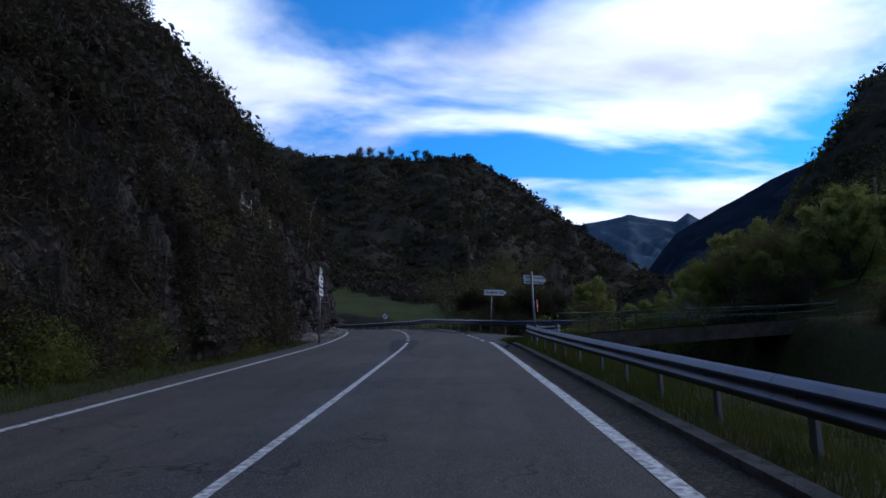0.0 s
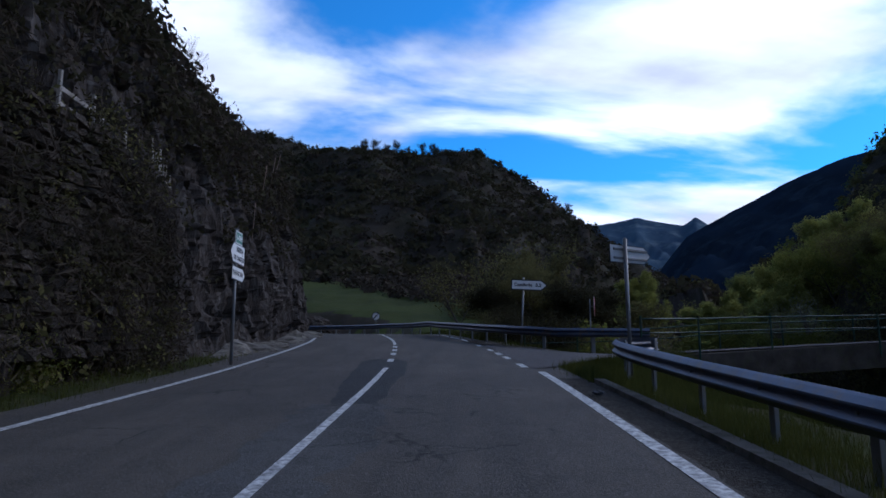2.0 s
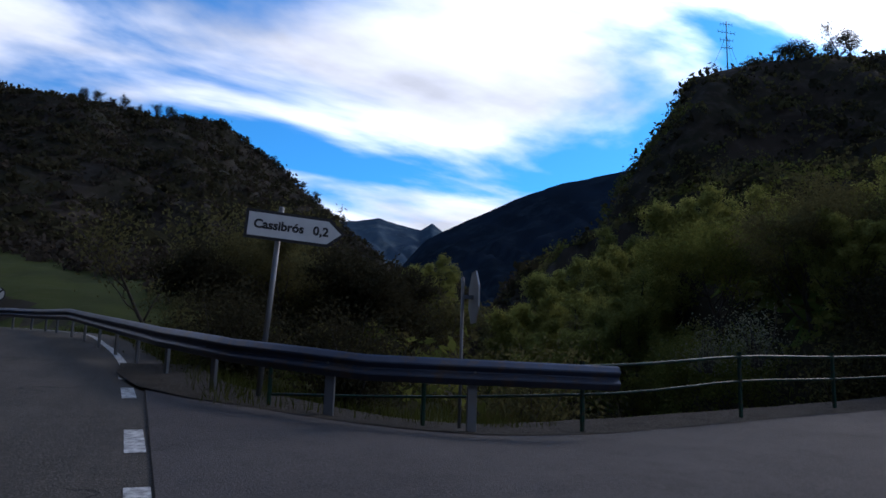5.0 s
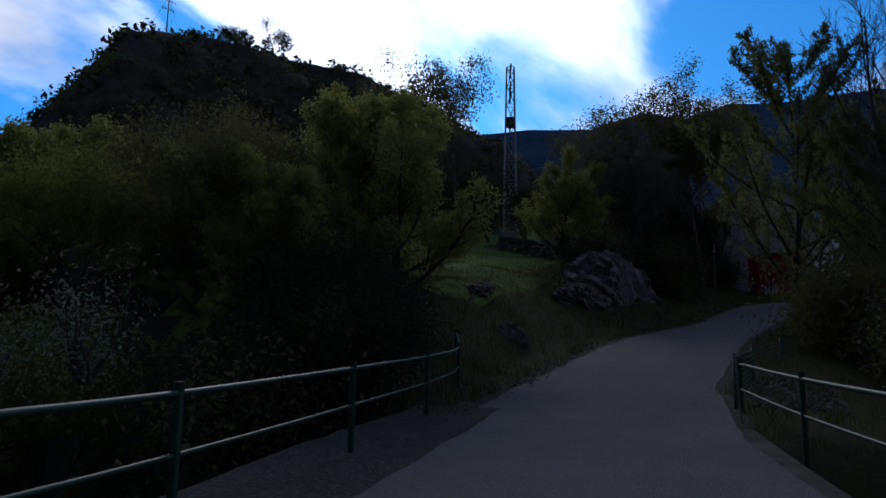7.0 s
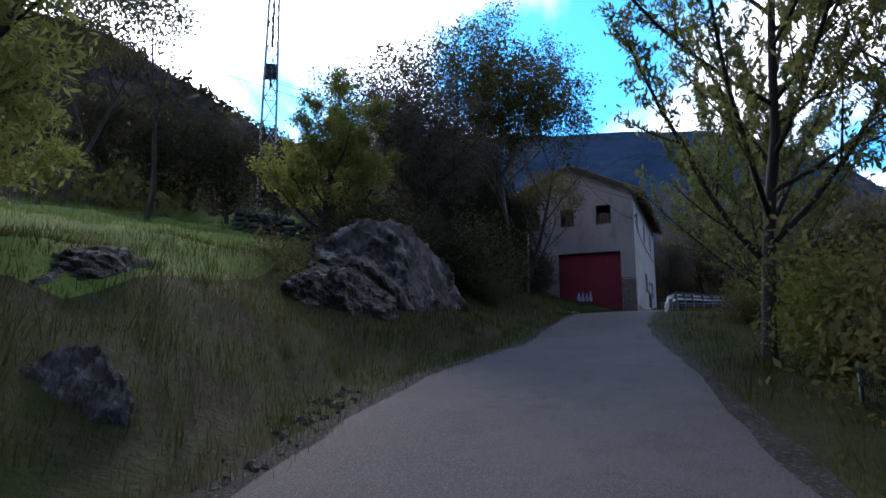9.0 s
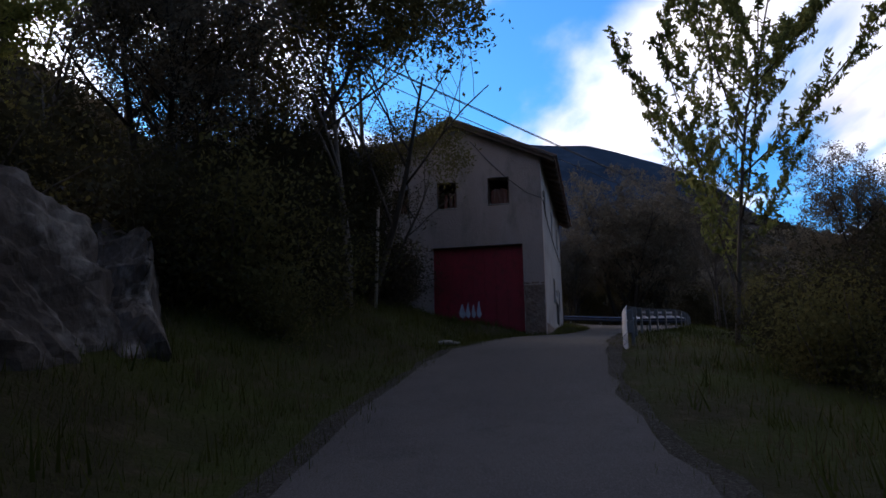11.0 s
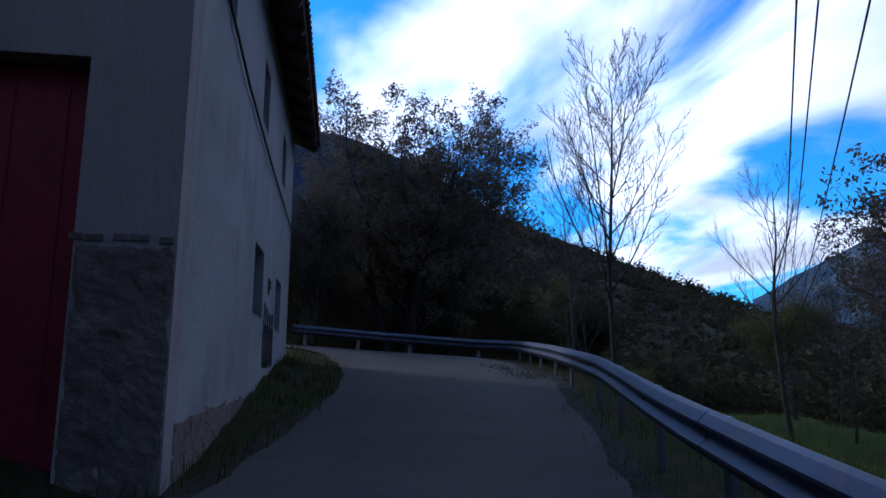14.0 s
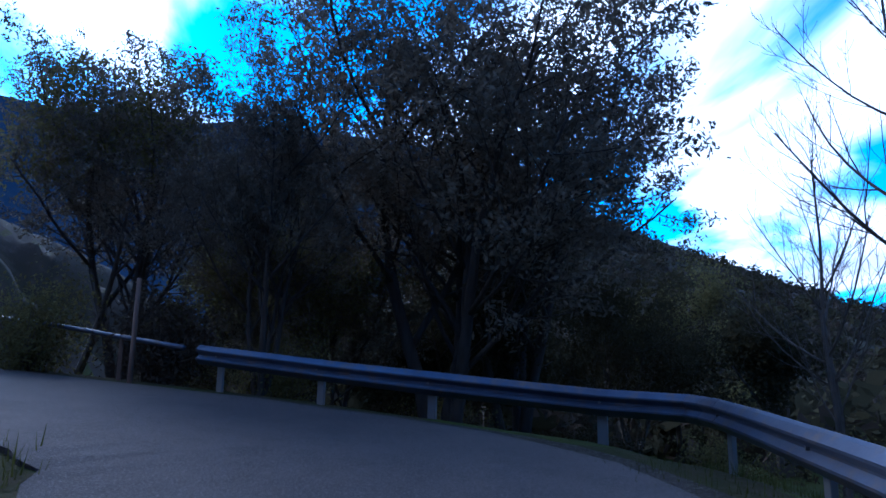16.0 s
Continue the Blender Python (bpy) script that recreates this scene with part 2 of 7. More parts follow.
ROCK = shader("rock_face", (0.055, 0.046, 0.041), 0.9, second=(0.026, 0.021, 0.018), scale=0.7, third=(0.112, 0.101, 0.094), third_scale=2.6, bump=1.0, bump_scale=7, stretch=(1.6, 1.6, 0.34), detail=9, spec=0.06)
WALL_STONE = shader("wall_stone", (0.055, 0.044, 0.036), 0.95, second=(0.030, 0.024, 0.019), scale=3, third=(0.085, 0.075, 0.065), third_scale=5, bump=1.0, bump_scale=14, vary=0.6, spec=0.1)
BOULDER = shader("grey_rock", (0.098, 0.083, 0.074), 0.9, second=(0.034, 0.028, 0.023), scale=3.2, third=(0.24, 0.22, 0.20), third_scale=6.0, bump=1.2, bump_scale=9, stretch=(1.0, 1.0, 0.6), detail=9, spec=0.06)
# rail steel; part of the sky's reflection is put into its blue base
ZINC = shader("galvanised_steel", (0.080, 0.100, 0.150), 0.48, metal=0.7, second=(0.058, 0.070, 0.105), scale=1.3, third=(0.13, 0.10, 0.08), third_scale=5.5, bump=0.05, bump_scale=30)
ZINC_POST = shader("weathered_post_steel", (0.17, 0.18, 0.195), 0.55, metal=0.6, second=(0.18, 0.175, 0.17), scale=4)
GREEN_PAINT = shader("green_painted_steel", (0.006, 0.045, 0.028), 0.52, second=(0.005, 0.032, 0.020), scale=3, third=(0.05, 0.03, 0.018), third_scale=14, spec=0.25)
KERB = shader("worn_kerb", (0.16, 0.138, 0.115), 0.95, second=(0.085, 0.072, 0.058), scale=1.6, third=(0.06, 0.06, 0.035), third_scale=5, bump=0.8, bump_scale=22, spec=0.1)
CONCRETE = shader("concrete", (0.30, 0.285, 0.26), 0.9, second=(0.20, 0.19, 0.17), scale=1.2, third=(0.12, 0.115, 0.10), third_scale=4, bump=0.5, bump_scale=25)
PLASTER = shader("grey_render", (0.40, 0.322, 0.298), 0.92, second=(0.31, 0.245, 0.225), scale=0.45, third=(0.20, 0.18, 0.16), third_scale=1.6, bump=0.5, bump_scale=18, stretch=(1, 1, 0.45))
# side-wall render; its lighter tone is skylight put into the colour
PLASTER_SIDE = shader("skylit_render", (0.38, 0.36, 0.345), 0.92, second=(0.31, 0.29, 0.275), scale=0.4, third=(0.24, 0.22, 0.205), third_scale=1.1, bump=0.35, bump_scale=14, stretch=(1, 1, 0.8))
STONEWORK = shader("rubble_base", (0.20, 0.140, 0.115), 0.95, second=(0.15, 0.105, 0.082), scale=2.5, third=(0.25, 0.19, 0.16), third_scale=6, bump=1.0, bump_scale=9)
RED_DOOR = shader("red_painted_steel", (0.25, 0.006, 0.024), 0.55, second=(0.20, 0.007, 0.018), scale=0.9, third=(0.13, 0.010, 0.014), third_scale=5, bump=0.1, bump_scale=12)
TILE = shader("clay_roof_tile", (0.16, 0.085, 0.06), 0.9, second=(0.09, 0.06, 0.05), scale=3, vary=0.3, bump=0.5, bump_scale=30)
RED_WOOD = shader("faded_red_wood", (0.17, 0.065, 0.05), 0.9, second=(0.10, 0.045, 0.036), scale=3, third=(0.20, 0.15, 0.13), third_scale=9, stretch=(1, 1, 0.15), bump=0.6, bump_scale=14)
WOOD = shader("weathered_wood", (0.15, 0.10, 0.075), 0.9, second=(0.09, 0.06, 0.045), scale=3, stretch=(1, 1, 0.15), bump=0.6, bump_scale=14)
GREY_WOOD = shader("grey_wood", (0.32, 0.29, 0.26), 0.9, second=(0.20, 0.18, 0.16), scale=4, stretch=(1, 1, 0.15), bump=0.5, bump_scale=14)
# near-black that stands in for the unlit inside of the barn
DARK = shader("dark_inside", (0.012, 0.011, 0.010), 0.95, second=(0.02, 0.018, 0.016), scale=2)
WHITE_SIGN = shader("white_sign_face", (0.78, 0.78, 0.77), 0.4, second=(0.68, 0.68, 0.67), scale=2.5)
SIGN_BACK = shader("sign_back", (0.50, 0.51, 0.52), 0.45, metal=0.5, second=(0.42, 0.43, 0.44), scale=3)
BLACK = shader("black_lettering", (0.012, 0.012, 0.014), 0.5)
SIGN_GREEN = shader("green_sign_face", (0.02, 0.16, 0.115), 0.4)
SIGN_RED = shader("red_sign_face", (0.45, 0.02, 0.02), 0.4)
WIRE = shader("black_cable", (0.015, 0.015, 0.016), 0.6)
WATER = shader("river_water", (0.015, 0.022, 0.018), 0.12, bump=0.25, bump_scale=3, second=(0.02, 0.028, 0.02), scale=0.5)
# far mountain; the haze of distance is put into its blue
FAR_BLUE = shader("hazed_far_slope", (0.055, 0.085, 0.12), 1.0, second=(0.035, 0.055, 0.085), scale=0.004, third=(0.12, 0.15, 0.17), third_scale=0.012, spec=0.0)
# dark woods tinted blue, so distance haze sits in the colour
FAR_DARK_HAZE = shader("wooded_slope", (0.016, 0.026, 0.042), 1.0, second=(0.011, 0.017, 0.025), scale=0.01, third=(0.024, 0.036, 0.05), third_scale=0.05, spec=0.0)
# wooded mountain with lighter blue haze put into its colour
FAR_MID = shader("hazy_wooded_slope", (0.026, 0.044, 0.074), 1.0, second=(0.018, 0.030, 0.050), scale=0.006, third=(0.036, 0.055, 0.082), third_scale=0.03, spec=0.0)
BARK = shader("bark", (0.085, 0.068, 0.055), 0.95, second=(0.05, 0.04, 0.033), scale=5, stretch=(1, 1, 0.3), bump=0.8, bump_scale=14)
DARK_BARK = shader("dark_bark", (0.045, 0.036, 0.030), 0.95, second=(0.026, 0.021, 0.017), scale=5, stretch=(1, 1, 0.3), bump=0.8, bump_scale=14)
PALE_BARK = shader("pale_bark", (0.17, 0.15, 0.135), 0.9, second=(0.085, 0.072, 0.062), scale=4, stretch=(1, 1, 0.4), bump=0.5, bump_scale=14)
LEAF_SPRING = leaves("spring_leaves", (0.140, 0.155, 0.036), (0.300, 0.305, 0.090), 0.6)
LEAF_GREEN = leaves("green_leaves", (0.075, 0.090, 0.020), (0.190, 0.200, 0.050), 0.48)
LEAF_OLIVE = leaves("olive_leaves", (0.064, 0.060, 0.025), (0.155, 0.142, 0.058), 0.42)
LEAF_DARK = leaves("dark_leaves", (0.026, 0.024, 0.015), (0.062, 0.057, 0.032), 0.32)
LEAF_BROWN = leaves("brown_twigs", (0.034, 0.027, 0.021), (0.080, 0.065, 0.050), 0.2)
BLADES = leaves("grass_blades", (0.028, 0.040, 0.008), (0.082, 0.086, 0.024), 0.35, 0.45)
MEADOW_BLADES = leaves("meadow_blades", (0.080, 0.120, 0.020), (0.17, 0.205, 0.05), 0.45, 0.3)
DRY_BLADES = leaves("dry_grass", (0.055, 0.043, 0.022), (0.15, 0.12, 0.065), 0.3, 0.5)
LEAF_GREY = leaves("grey_green_leaves", (0.070, 0.060, 0.047), (0.185, 0.162, 0.122), 0.42)
LEAF_CHERRY = leaves("cherry_leaves", (0.080, 0.100, 0.032), (0.215, 0.225, 0.080), 0.5, 0.8)
STAINED = shader("stained_concrete", (0.070, 0.060, 0.052), 0.95, second=(0.036, 0.031, 0.027), scale=1.6, third=(0.05, 0.05, 0.03), third_scale=4, bump=0.6, bump_scale=25, spec=0.1)
BLOSSOM = leaves("white_blossom", (0.10, 0.11, 0.055), (0.30, 0.30, 0.20), 0.3, 2.0)


# ---- mesh helpers ----
def raw(name, verts, faces, mat, parent=None, label="", smooth=False):
    me = bpy.data.meshes.new(name)
    me.from_pydata([tuple(v) for v in verts], [], [tuple(f) for f in faces])
    me.materials.append(mat)
    if smooth:
        me.shade_smooth()
    ob = new(name, me)
    if parent:
        ob.parent = parent
    if label:
        ob["label"] = label
    return ob


def quads(name, verts, mat, parent=None, smooth=False, label="", tri=False):
    """One mesh of loose quads (or triangles) from an n x 4 x 3 array."""
    v = np.ascontiguousarray(verts.reshape(-1, 3), np.float32)
    k = verts.shape[1]
    n = len(v) // k
    me = bpy.data.meshes.new(name)
    me.vertices.add(len(v))
    me.vertices.foreach_set("co", v.ravel())
    me.loops.add(n * k)
    me.loops.foreach_set("vertex_index", np.arange(n * k, dtype=np.int32))
    me.polygons.add(n)
    me.polygons.foreach_set("loop_start", np.arange(0, n * k, k, dtype=np.int32))
    me.update(calc_edges=True)
    me.materials.append(mat)
    ob = new(name, me)
    if parent:
        ob.parent = parent
    if label:
        ob["label"] = label
    return ob


def part(name, bm, mat, parent=None, label="", smooth=False):
    me = bpy.data.meshes.new(name)
    bm.normal_update()
    bm.to_mesh(me)
    bm.free()
    me.materials.append(mat)
    if smooth:
        me.shade_smooth()
    ob = new(name, me)
    if parent:
        ob.parent = parent
    if label:
        ob["label"] = label
    return ob


def thing(name, m, label, category, group="", kind=""):
    e = new(name)
    e.matrix_basis = m
    e.empty_display_size = 0.2
    return tagged(e, label, category, group, kind)


def box(bm, size, at=(0, 0, 0), bevel=0.0, turn=None):
    r = bmesh.ops.create_cube(bm, size=1.0)
    m = Matrix.Translation(at) @ (turn or Matrix()) @ Matrix.Diagonal((*size, 1))
    bmesh.ops.transform(bm, matrix=m, verts=r["verts"])
    if bevel:
        edges = list({e for v in r["verts"] for e in v.link_edges})
        bmesh.ops.bevel(bm, geom=edges, offset=bevel, segments=1, affect="EDGES")
    return bm


def boxed(size, at=(0, 0, 0), bevel=0.0, turn=None):
    return box(bmesh.new(), size, at, bevel, turn)


def tube_data(points, radii, sides=8, cap=True):
    """Rings along a line of points."""
    P = [Vector(p) for p in points]
    verts, faces = [], []
    up = Vector((0, 0, 1))
    for i, p in enumerate(P):
        d = (P[min(i + 1, len(P) - 1)] - P[max(i - 1, 0)]).normalized()
        ref = up if abs(d.z) < 0.95 else Vector((1, 0, 0))
        a = d.cross(ref).normalized()
        b = a.cross(d)
        r = radii[i] if isinstance(radii, (list, tuple)) else radii
        for k in range(sides):
            w = 2 * math.pi * k / sides
            verts.append(p + a * (r * math.cos(w)) + b * (r * math.sin(w)))
    for i in range(len(P) - 1):
        for k in range(sides):
            j = (k + 1) % sides
            faces.append((i * sides + k, i * sides + j, (i + 1) * sides + j, (i + 1) * sides + k))
    if cap:
        faces.append(tuple(reversed(range(sides))))
        faces.append(tuple(range((len(P) - 1) * sides, len(P) * sides)))
    return verts, faces


def tube(name, points, radii, mat, parent=None, sides=8, label=""):
    v, f = tube_data(points, radii, sides)
    return raw(name, v, f, mat, parent, label, smooth=True)


def spline(points, step):
    """Points every step metres along a smooth line through the given ones."""
    P = [np.array(p, float) for p in points]
    P = [p for i, p in enumerate(P) if i == 0 or np.linalg.norm(p - P[i - 1]) > 1e-6]
    P = [2 * P[0] - P[1]] + P + [2 * P[-1] - P[-2]]
    out = []
    for i in range(1, len(P) - 2):
        n = max(2, int(np.linalg.norm(P[i + 1] - P[i]) / step))
        for k in range(n):
            t = k / n
            a, b, c, d = P[i - 1], P[i], P[i + 1], P[i + 2]
            out.append(0.5 * (2 * b + (c - a) * t + (2 * a - 5 * b + 4 * c - d) * t * t + (3 * b - a - 3 * c + d) * t ** 3))
    out.append(P[-2])
    return np.array(out)


def side_of(line):
    """Unit vectors to the right of a line in plan."""
    d = np.gradient(line[:, :2], axis=0)
    d /= np.linalg.norm(d, axis=1, keepdims=True)
    return np.stack([d[:, 1], -d[:, 0]], 1)


def ribbon(name, line, offsets, mat, lift=0.0, parent=None, thick=0.0, wobble=0.0):
    """A strip along a line, with columns at the given offsets to its right; thick adds skirts below."""
    s = side_of(line)
    n, k = len(line), len(offsets)
    V = np.zeros((n, k, 3))
    rnd = np.random.RandomState(5)
    for j, o in enumerate(offsets):
        w = 0.0
        if wobble and j in (0, k - 1):
            raw_w = rnd.randn(n)
            w = np.convolve(raw_w, np.ones(5) / 5, "same") * wobble + rnd.randn(n) * wobble * 0.35
        oo = (o if np.ndim(o) else np.full(n, o)) + w
        V[:, j, :2] = line[:, :2] + s * oo[:, None]
        V[:, j, 2] = line[:, 2] + lift
    verts = V.reshape(-1, 3).tolist()
    faces = [(i * k + j, i * k + j + 1, (i + 1) * k + j + 1, (i + 1) * k + j) for i in range(n - 1) for j in range(k - 1)]
    if thick:
        base = len(verts)
        for j in (0, k - 1):
            verts += [(x, y, z - thick) for x, y, z in V[:, j].tolist()]
        for i in range(n - 1):
            faces.append((i * k, (i + 1) * k, base + i + 1, base + i))
            faces.append((i * k + k - 1, base + n + i, base + n + i + 1, (i + 1) * k + k - 1))
    ob = raw(name, verts, faces, mat, parent, smooth=False)
    return ob

# ---- plan ----
MAIN = [(-2.4, -60), (-2.0, -25), (-1.78, 0), (-1.6, 12), (-1.5, 26), (-1.75, 33), (-2.25, 40), (-3.0, 46), (-4.6, 53.5), (-8.5, 62), (-16, 69), (-28, 74), (-60, 80)]
LANE = [(-0.5, 32.6), (2.2, 33.3), (5.0, 34.1), (8.5, 35.05), (13, 35.85), (18, 36.55), (22.5, 36.85), (28, 36.4), (32, 35.7), (36, 34.95), (41, 34.2), (45.5, 32.85), (50.5, 31.05), (55, 28.9), (60, 26.3), (64.5, 24.4), (68.4, 23.9), (71.4, 25.9), (74.6, 28.9), (82, 36), (95, 44)]
LANE_Z = [(-0.5, 2.05), (2.1, 2.08), (4.0, 2.14), (6.9, 2.27), (10.9, 2.46), (14, 2.61), (18, 2.79), (22, 3.12), (25.5, 3.6), (29.6, 4.23), (38.2, 5.12), (42, 5.75), (44.8, 6.28), (51, 6.88), (57, 7.32), (62.9, 7.9), (68.5, 8.42), (72, 8.75), (75.5, 9.05), (82, 9.7), (95, 10.5)]


def z_main(y):
    return 0.0667 * np.minimum(y, 52) + 0.03 * np.maximum(np.minimum(y, 90) - 52, 0)


ROAD = spline([(x, y, 0) for x, y in MAIN], 1.0)
ROAD[:, 2] = z_main(ROAD[:, 1])
TRACK = spline([(x, y, 0) for x, y in LANE], 0.6)
TRACK[:, 2] = np.interp(TRACK[:, 0], [a for a, b in LANE_Z], [b for a, b in LANE_Z])


HALF_X, HALF_W = [0, 27, 35, 42, 50, 54, 59, 63, 67, 72, 76], [1.75, 1.75, 1.5, 1.36, 1.36, 1.48, 1.7, 1.95, 2.2, 2.15, 2.0]


def lane_half(x):
    return np.interp(x, HALF_X, HALF_W)


def nearest(X, Y, line):
    """Distance to a line, its height there, and whether the place lies on its right."""
    shape = X.shape
    P = np.stack([X.ravel(), Y.ravel()], 1)
    best, z, sg = np.full(len(P), 1e9), np.zeros(len(P)), np.zeros(len(P))
    for a, b in zip(line[:-1:2], list(line[2::2]) + [line[-1]]):
        d = b[:2] - a[:2]
        q = d @ d
        if q < 1e-9:
            continue
        t = np.clip(((P - a[:2]) @ d) / q, 0, 1)
        off = P - (a[:2] + t[:, None] * d)
        r = np.hypot(off[:, 0], off[:, 1])
        m = r < best
        best[m], z[m] = r[m], (a[2] + t * (b[2] - a[2]))[m]
        sg[m] = (off[:, 0] * d[1] - off[:, 1] * d[0])[m]
    return best.reshape(shape), z.reshape(shape), np.sign(sg).reshape(shape)


def smooth(x, a, b):
    t = np.clip((x - a) / (b - a), 0, 1)
    return t * t * (3 - 2 * t)


def waves(X, Y, scale, seed, octaves=4):
    """Cheap smooth noise on a plane, about -1 to 1."""
    r = np.random.RandomState(seed)
    out, amp = np.zeros_like(X, float), 1.0
    for o in range(octaves):
        for k in range(5):
            a, ph, f = r.uniform(0, 6.28), r.uniform(0, 6.28), r.uniform(0.7, 1.4) * 2 ** o / scale
            out += amp * 0.45 * np.sin((X * math.cos(a) + Y * math.sin(a)) * f * 6.28 + ph)
        amp *= 0.5
    return out


RIDGES = {
    # crest points (x, y, z), fall per metre, roughness
    "west": ([(-60, -120, 55), (-48, -40, 52), (-34, 10, 36), (-24, 34, 26.5), (-14.5, 46, 16.5), (-11, 51, 12.5)], 1.25, 0.9),
    "middle": ([(-240, 300, 130), (-95, 340, 108), (-40, 345, 104), (2, 350, 102), (33, 348, 91), (52, 346, 77), (72, 344, 62), (110, 330, 30)], 0.46, 4.0),
    "mast": ([(66.5, 106.5, 42), (69, 105, 44), (74, 104, 46), (85, 102, 49), (97, 101, 51), (106, 92, 50.5), (113, 80, 44), (116, 70, 38), (128, 58, 28), (160, 40, 22)], 0.95, 2.2),
    "east": ([(170, -30, 16), (125, -50, 9), (100, -80, 4)], 0.4, 1.0),
}


def crest(X, Y, name):
    pts, fall, rough = RIDGES[name]
    line = spline(pts, 6.0)
    d, z, _ = nearest(X, Y, line)
    # rounded at the top, straight below
    if name == "mast":  # a crag on its valley side
        z = z - 1.1 * np.maximum((X - 68.3) * -0.8 + (Y - 105.5) * 0.6, 0) * smooth(Y, 70, 90)
    return z - fall * (np.sqrt(d * d + 9) - 3) + rough * waves(X, Y, 22 if rough < 3 else 60, 11) * smooth(d, 0, 12)


def mouth(X, Y):
    """Height of the junction's apron, and where it holds."""
    w = 1 - smooth(X, 1.6, 6.5)
    z = w * z_main(Y) + (1 - w) * np.interp(X, [a for a, b in LANE_Z], [b for a, b in LANE_Z])
    near = np.interp(X, [1.5, 2.4, 3.2, 4.4, 6.6, 9.5], [27.6, 28.4, 29.6, 31.2, 32.4, 33.1])
    farther = np.interp(X, [0.4, 1.2, 2.4, 4.0, 6.6, 9.5], [43.5, 39.6, 38.0, 37.3, 37.3, 37.6])
    inside = smooth(Y, near - 0.9, near) * (1 - smooth(Y, farther, farther + 0.9)) * smooth(X, 1.3, 1.9) * (1 - smooth(X, 6.6, 7.6))
    return z, inside


def height(X, Y):
    dm, zm, sm = nearest(X, Y, ROAD)
    dl, zl, sl = nearest(X, Y, TRACK)
    north = sl < 0
    # land along the lane: a bank and rising meadow on its left, lower fields on its right
    dn = np.where(north, dl, 0)
    rise = 0.5 * np.clip(dn - 2.6, 0, 4.4) + 0.32 * np.clip(dn - 7, 0, 12) + 0.75 * np.clip(dn - 19, 0, 22)
    rise = rise * smooth(X, 15, 24) * (1 - 0.55 * smooth(X, 52, 58) * (1 - smooth(dn, 8, 22)))
    drop = -1.9 * smooth(dl, 2.4, 9) - 0.9 * smooth(dl, 12, 40)
    east = zl + np.where(north, rise, drop * smooth(X, 40, 50) + np.minimum(drop * 0.6, 0) * (1 - smooth(X, 40, 50)))
    west = zm + np.where(sm > 0, -0.5 * smooth(dm, 4.2, 7), 0.15 * smooth(dm, 4.2, 7))
    w = dm ** 2 / (dm ** 2 + dl ** 2 + 1e-6)
    Z = west * (1 - w) + east * w
    # far side of the valley rises gently, as the meadow under the middle hill does
    Z = np.where((Y > 58) & (X < 40), np.maximum(Z, 0) * 0 + 3.7 + 0.15 * np.clip(Y - 60, 0, 60) * (1 - smooth(X, -2, 30)) + 0.03 * np.clip(Y - 60, 0, 200), Z)
    # the river's bed
    xr = 12.2 + np.maximum(Y - 42, 0) * 0.42 + 0.05 * np.minimum(Y, 0)
    bed = -2.2 + 0.035 * np.clip(Y, -60, 200)
    g = 1 - smooth(np.abs(X - xr), 3.2, 6.4)
    Z = Z * (1 - g) + bed * g
    for name in RIDGES:
        top = crest(X, Y, name)
        if name == "west":  # set back behind the rock face
            top = np.where(sm < 0, np.minimum(top, zm + 2.2 * np.maximum(dm - 8.4, 0)), -50)
        Z = np.maximum(Z, top)
    Z += 0.12 * waves(X, Y, 5, 3) * smooth(np.minimum(dm, dl), 3, 7)
    # level under the roads, but for the bridge
    flat_m = 1 - smooth(dm, 4.3, 5.4)
    Z = Z * (1 - flat_m) + (zm - 0.06) * flat_m
    on_land = smooth(np.abs(X - xr), 3.2, 6.0)
    flat_l = (1 - smooth(dl, np.maximum(1.9, lane_half(X) + 0.25), np.maximum(3.2, lane_half(X) + 1.4))) * on_land
    Z = Z * (1 - flat_l) + (zl - 0.035) * flat_l
    zj, wj = mouth(X, Y)
    Z = Z * (1 - wj) + (zj - 0.07) * wj
    # the barn's yard
    fx, fy = X - 56.5, Y - 30.2
    u, v = fx * 0.96 - fy * 0.282, fx * 0.282 + fy * 0.96
    yard = smooth(u, -5, -1.5) * (1 - smooth(u, 12.5, 15)) * smooth(v, -0.6, 0.1) * (1 - smooth(v, 8, 11)) * smooth(dl, 2.3, 3.6)
    return Z * (1 - yard) + (7.55 + 0.07 * np.clip(u, 0, 12)) * yard


def spaced(pieces):
    out = [pieces[0][0]]
    for a, b, s in pieces:
        n = max(1, int(round((b - a) / s)))
        out += [a + (b - a) * (i + 1) / n for i in range(n)]
    return np.array(out)


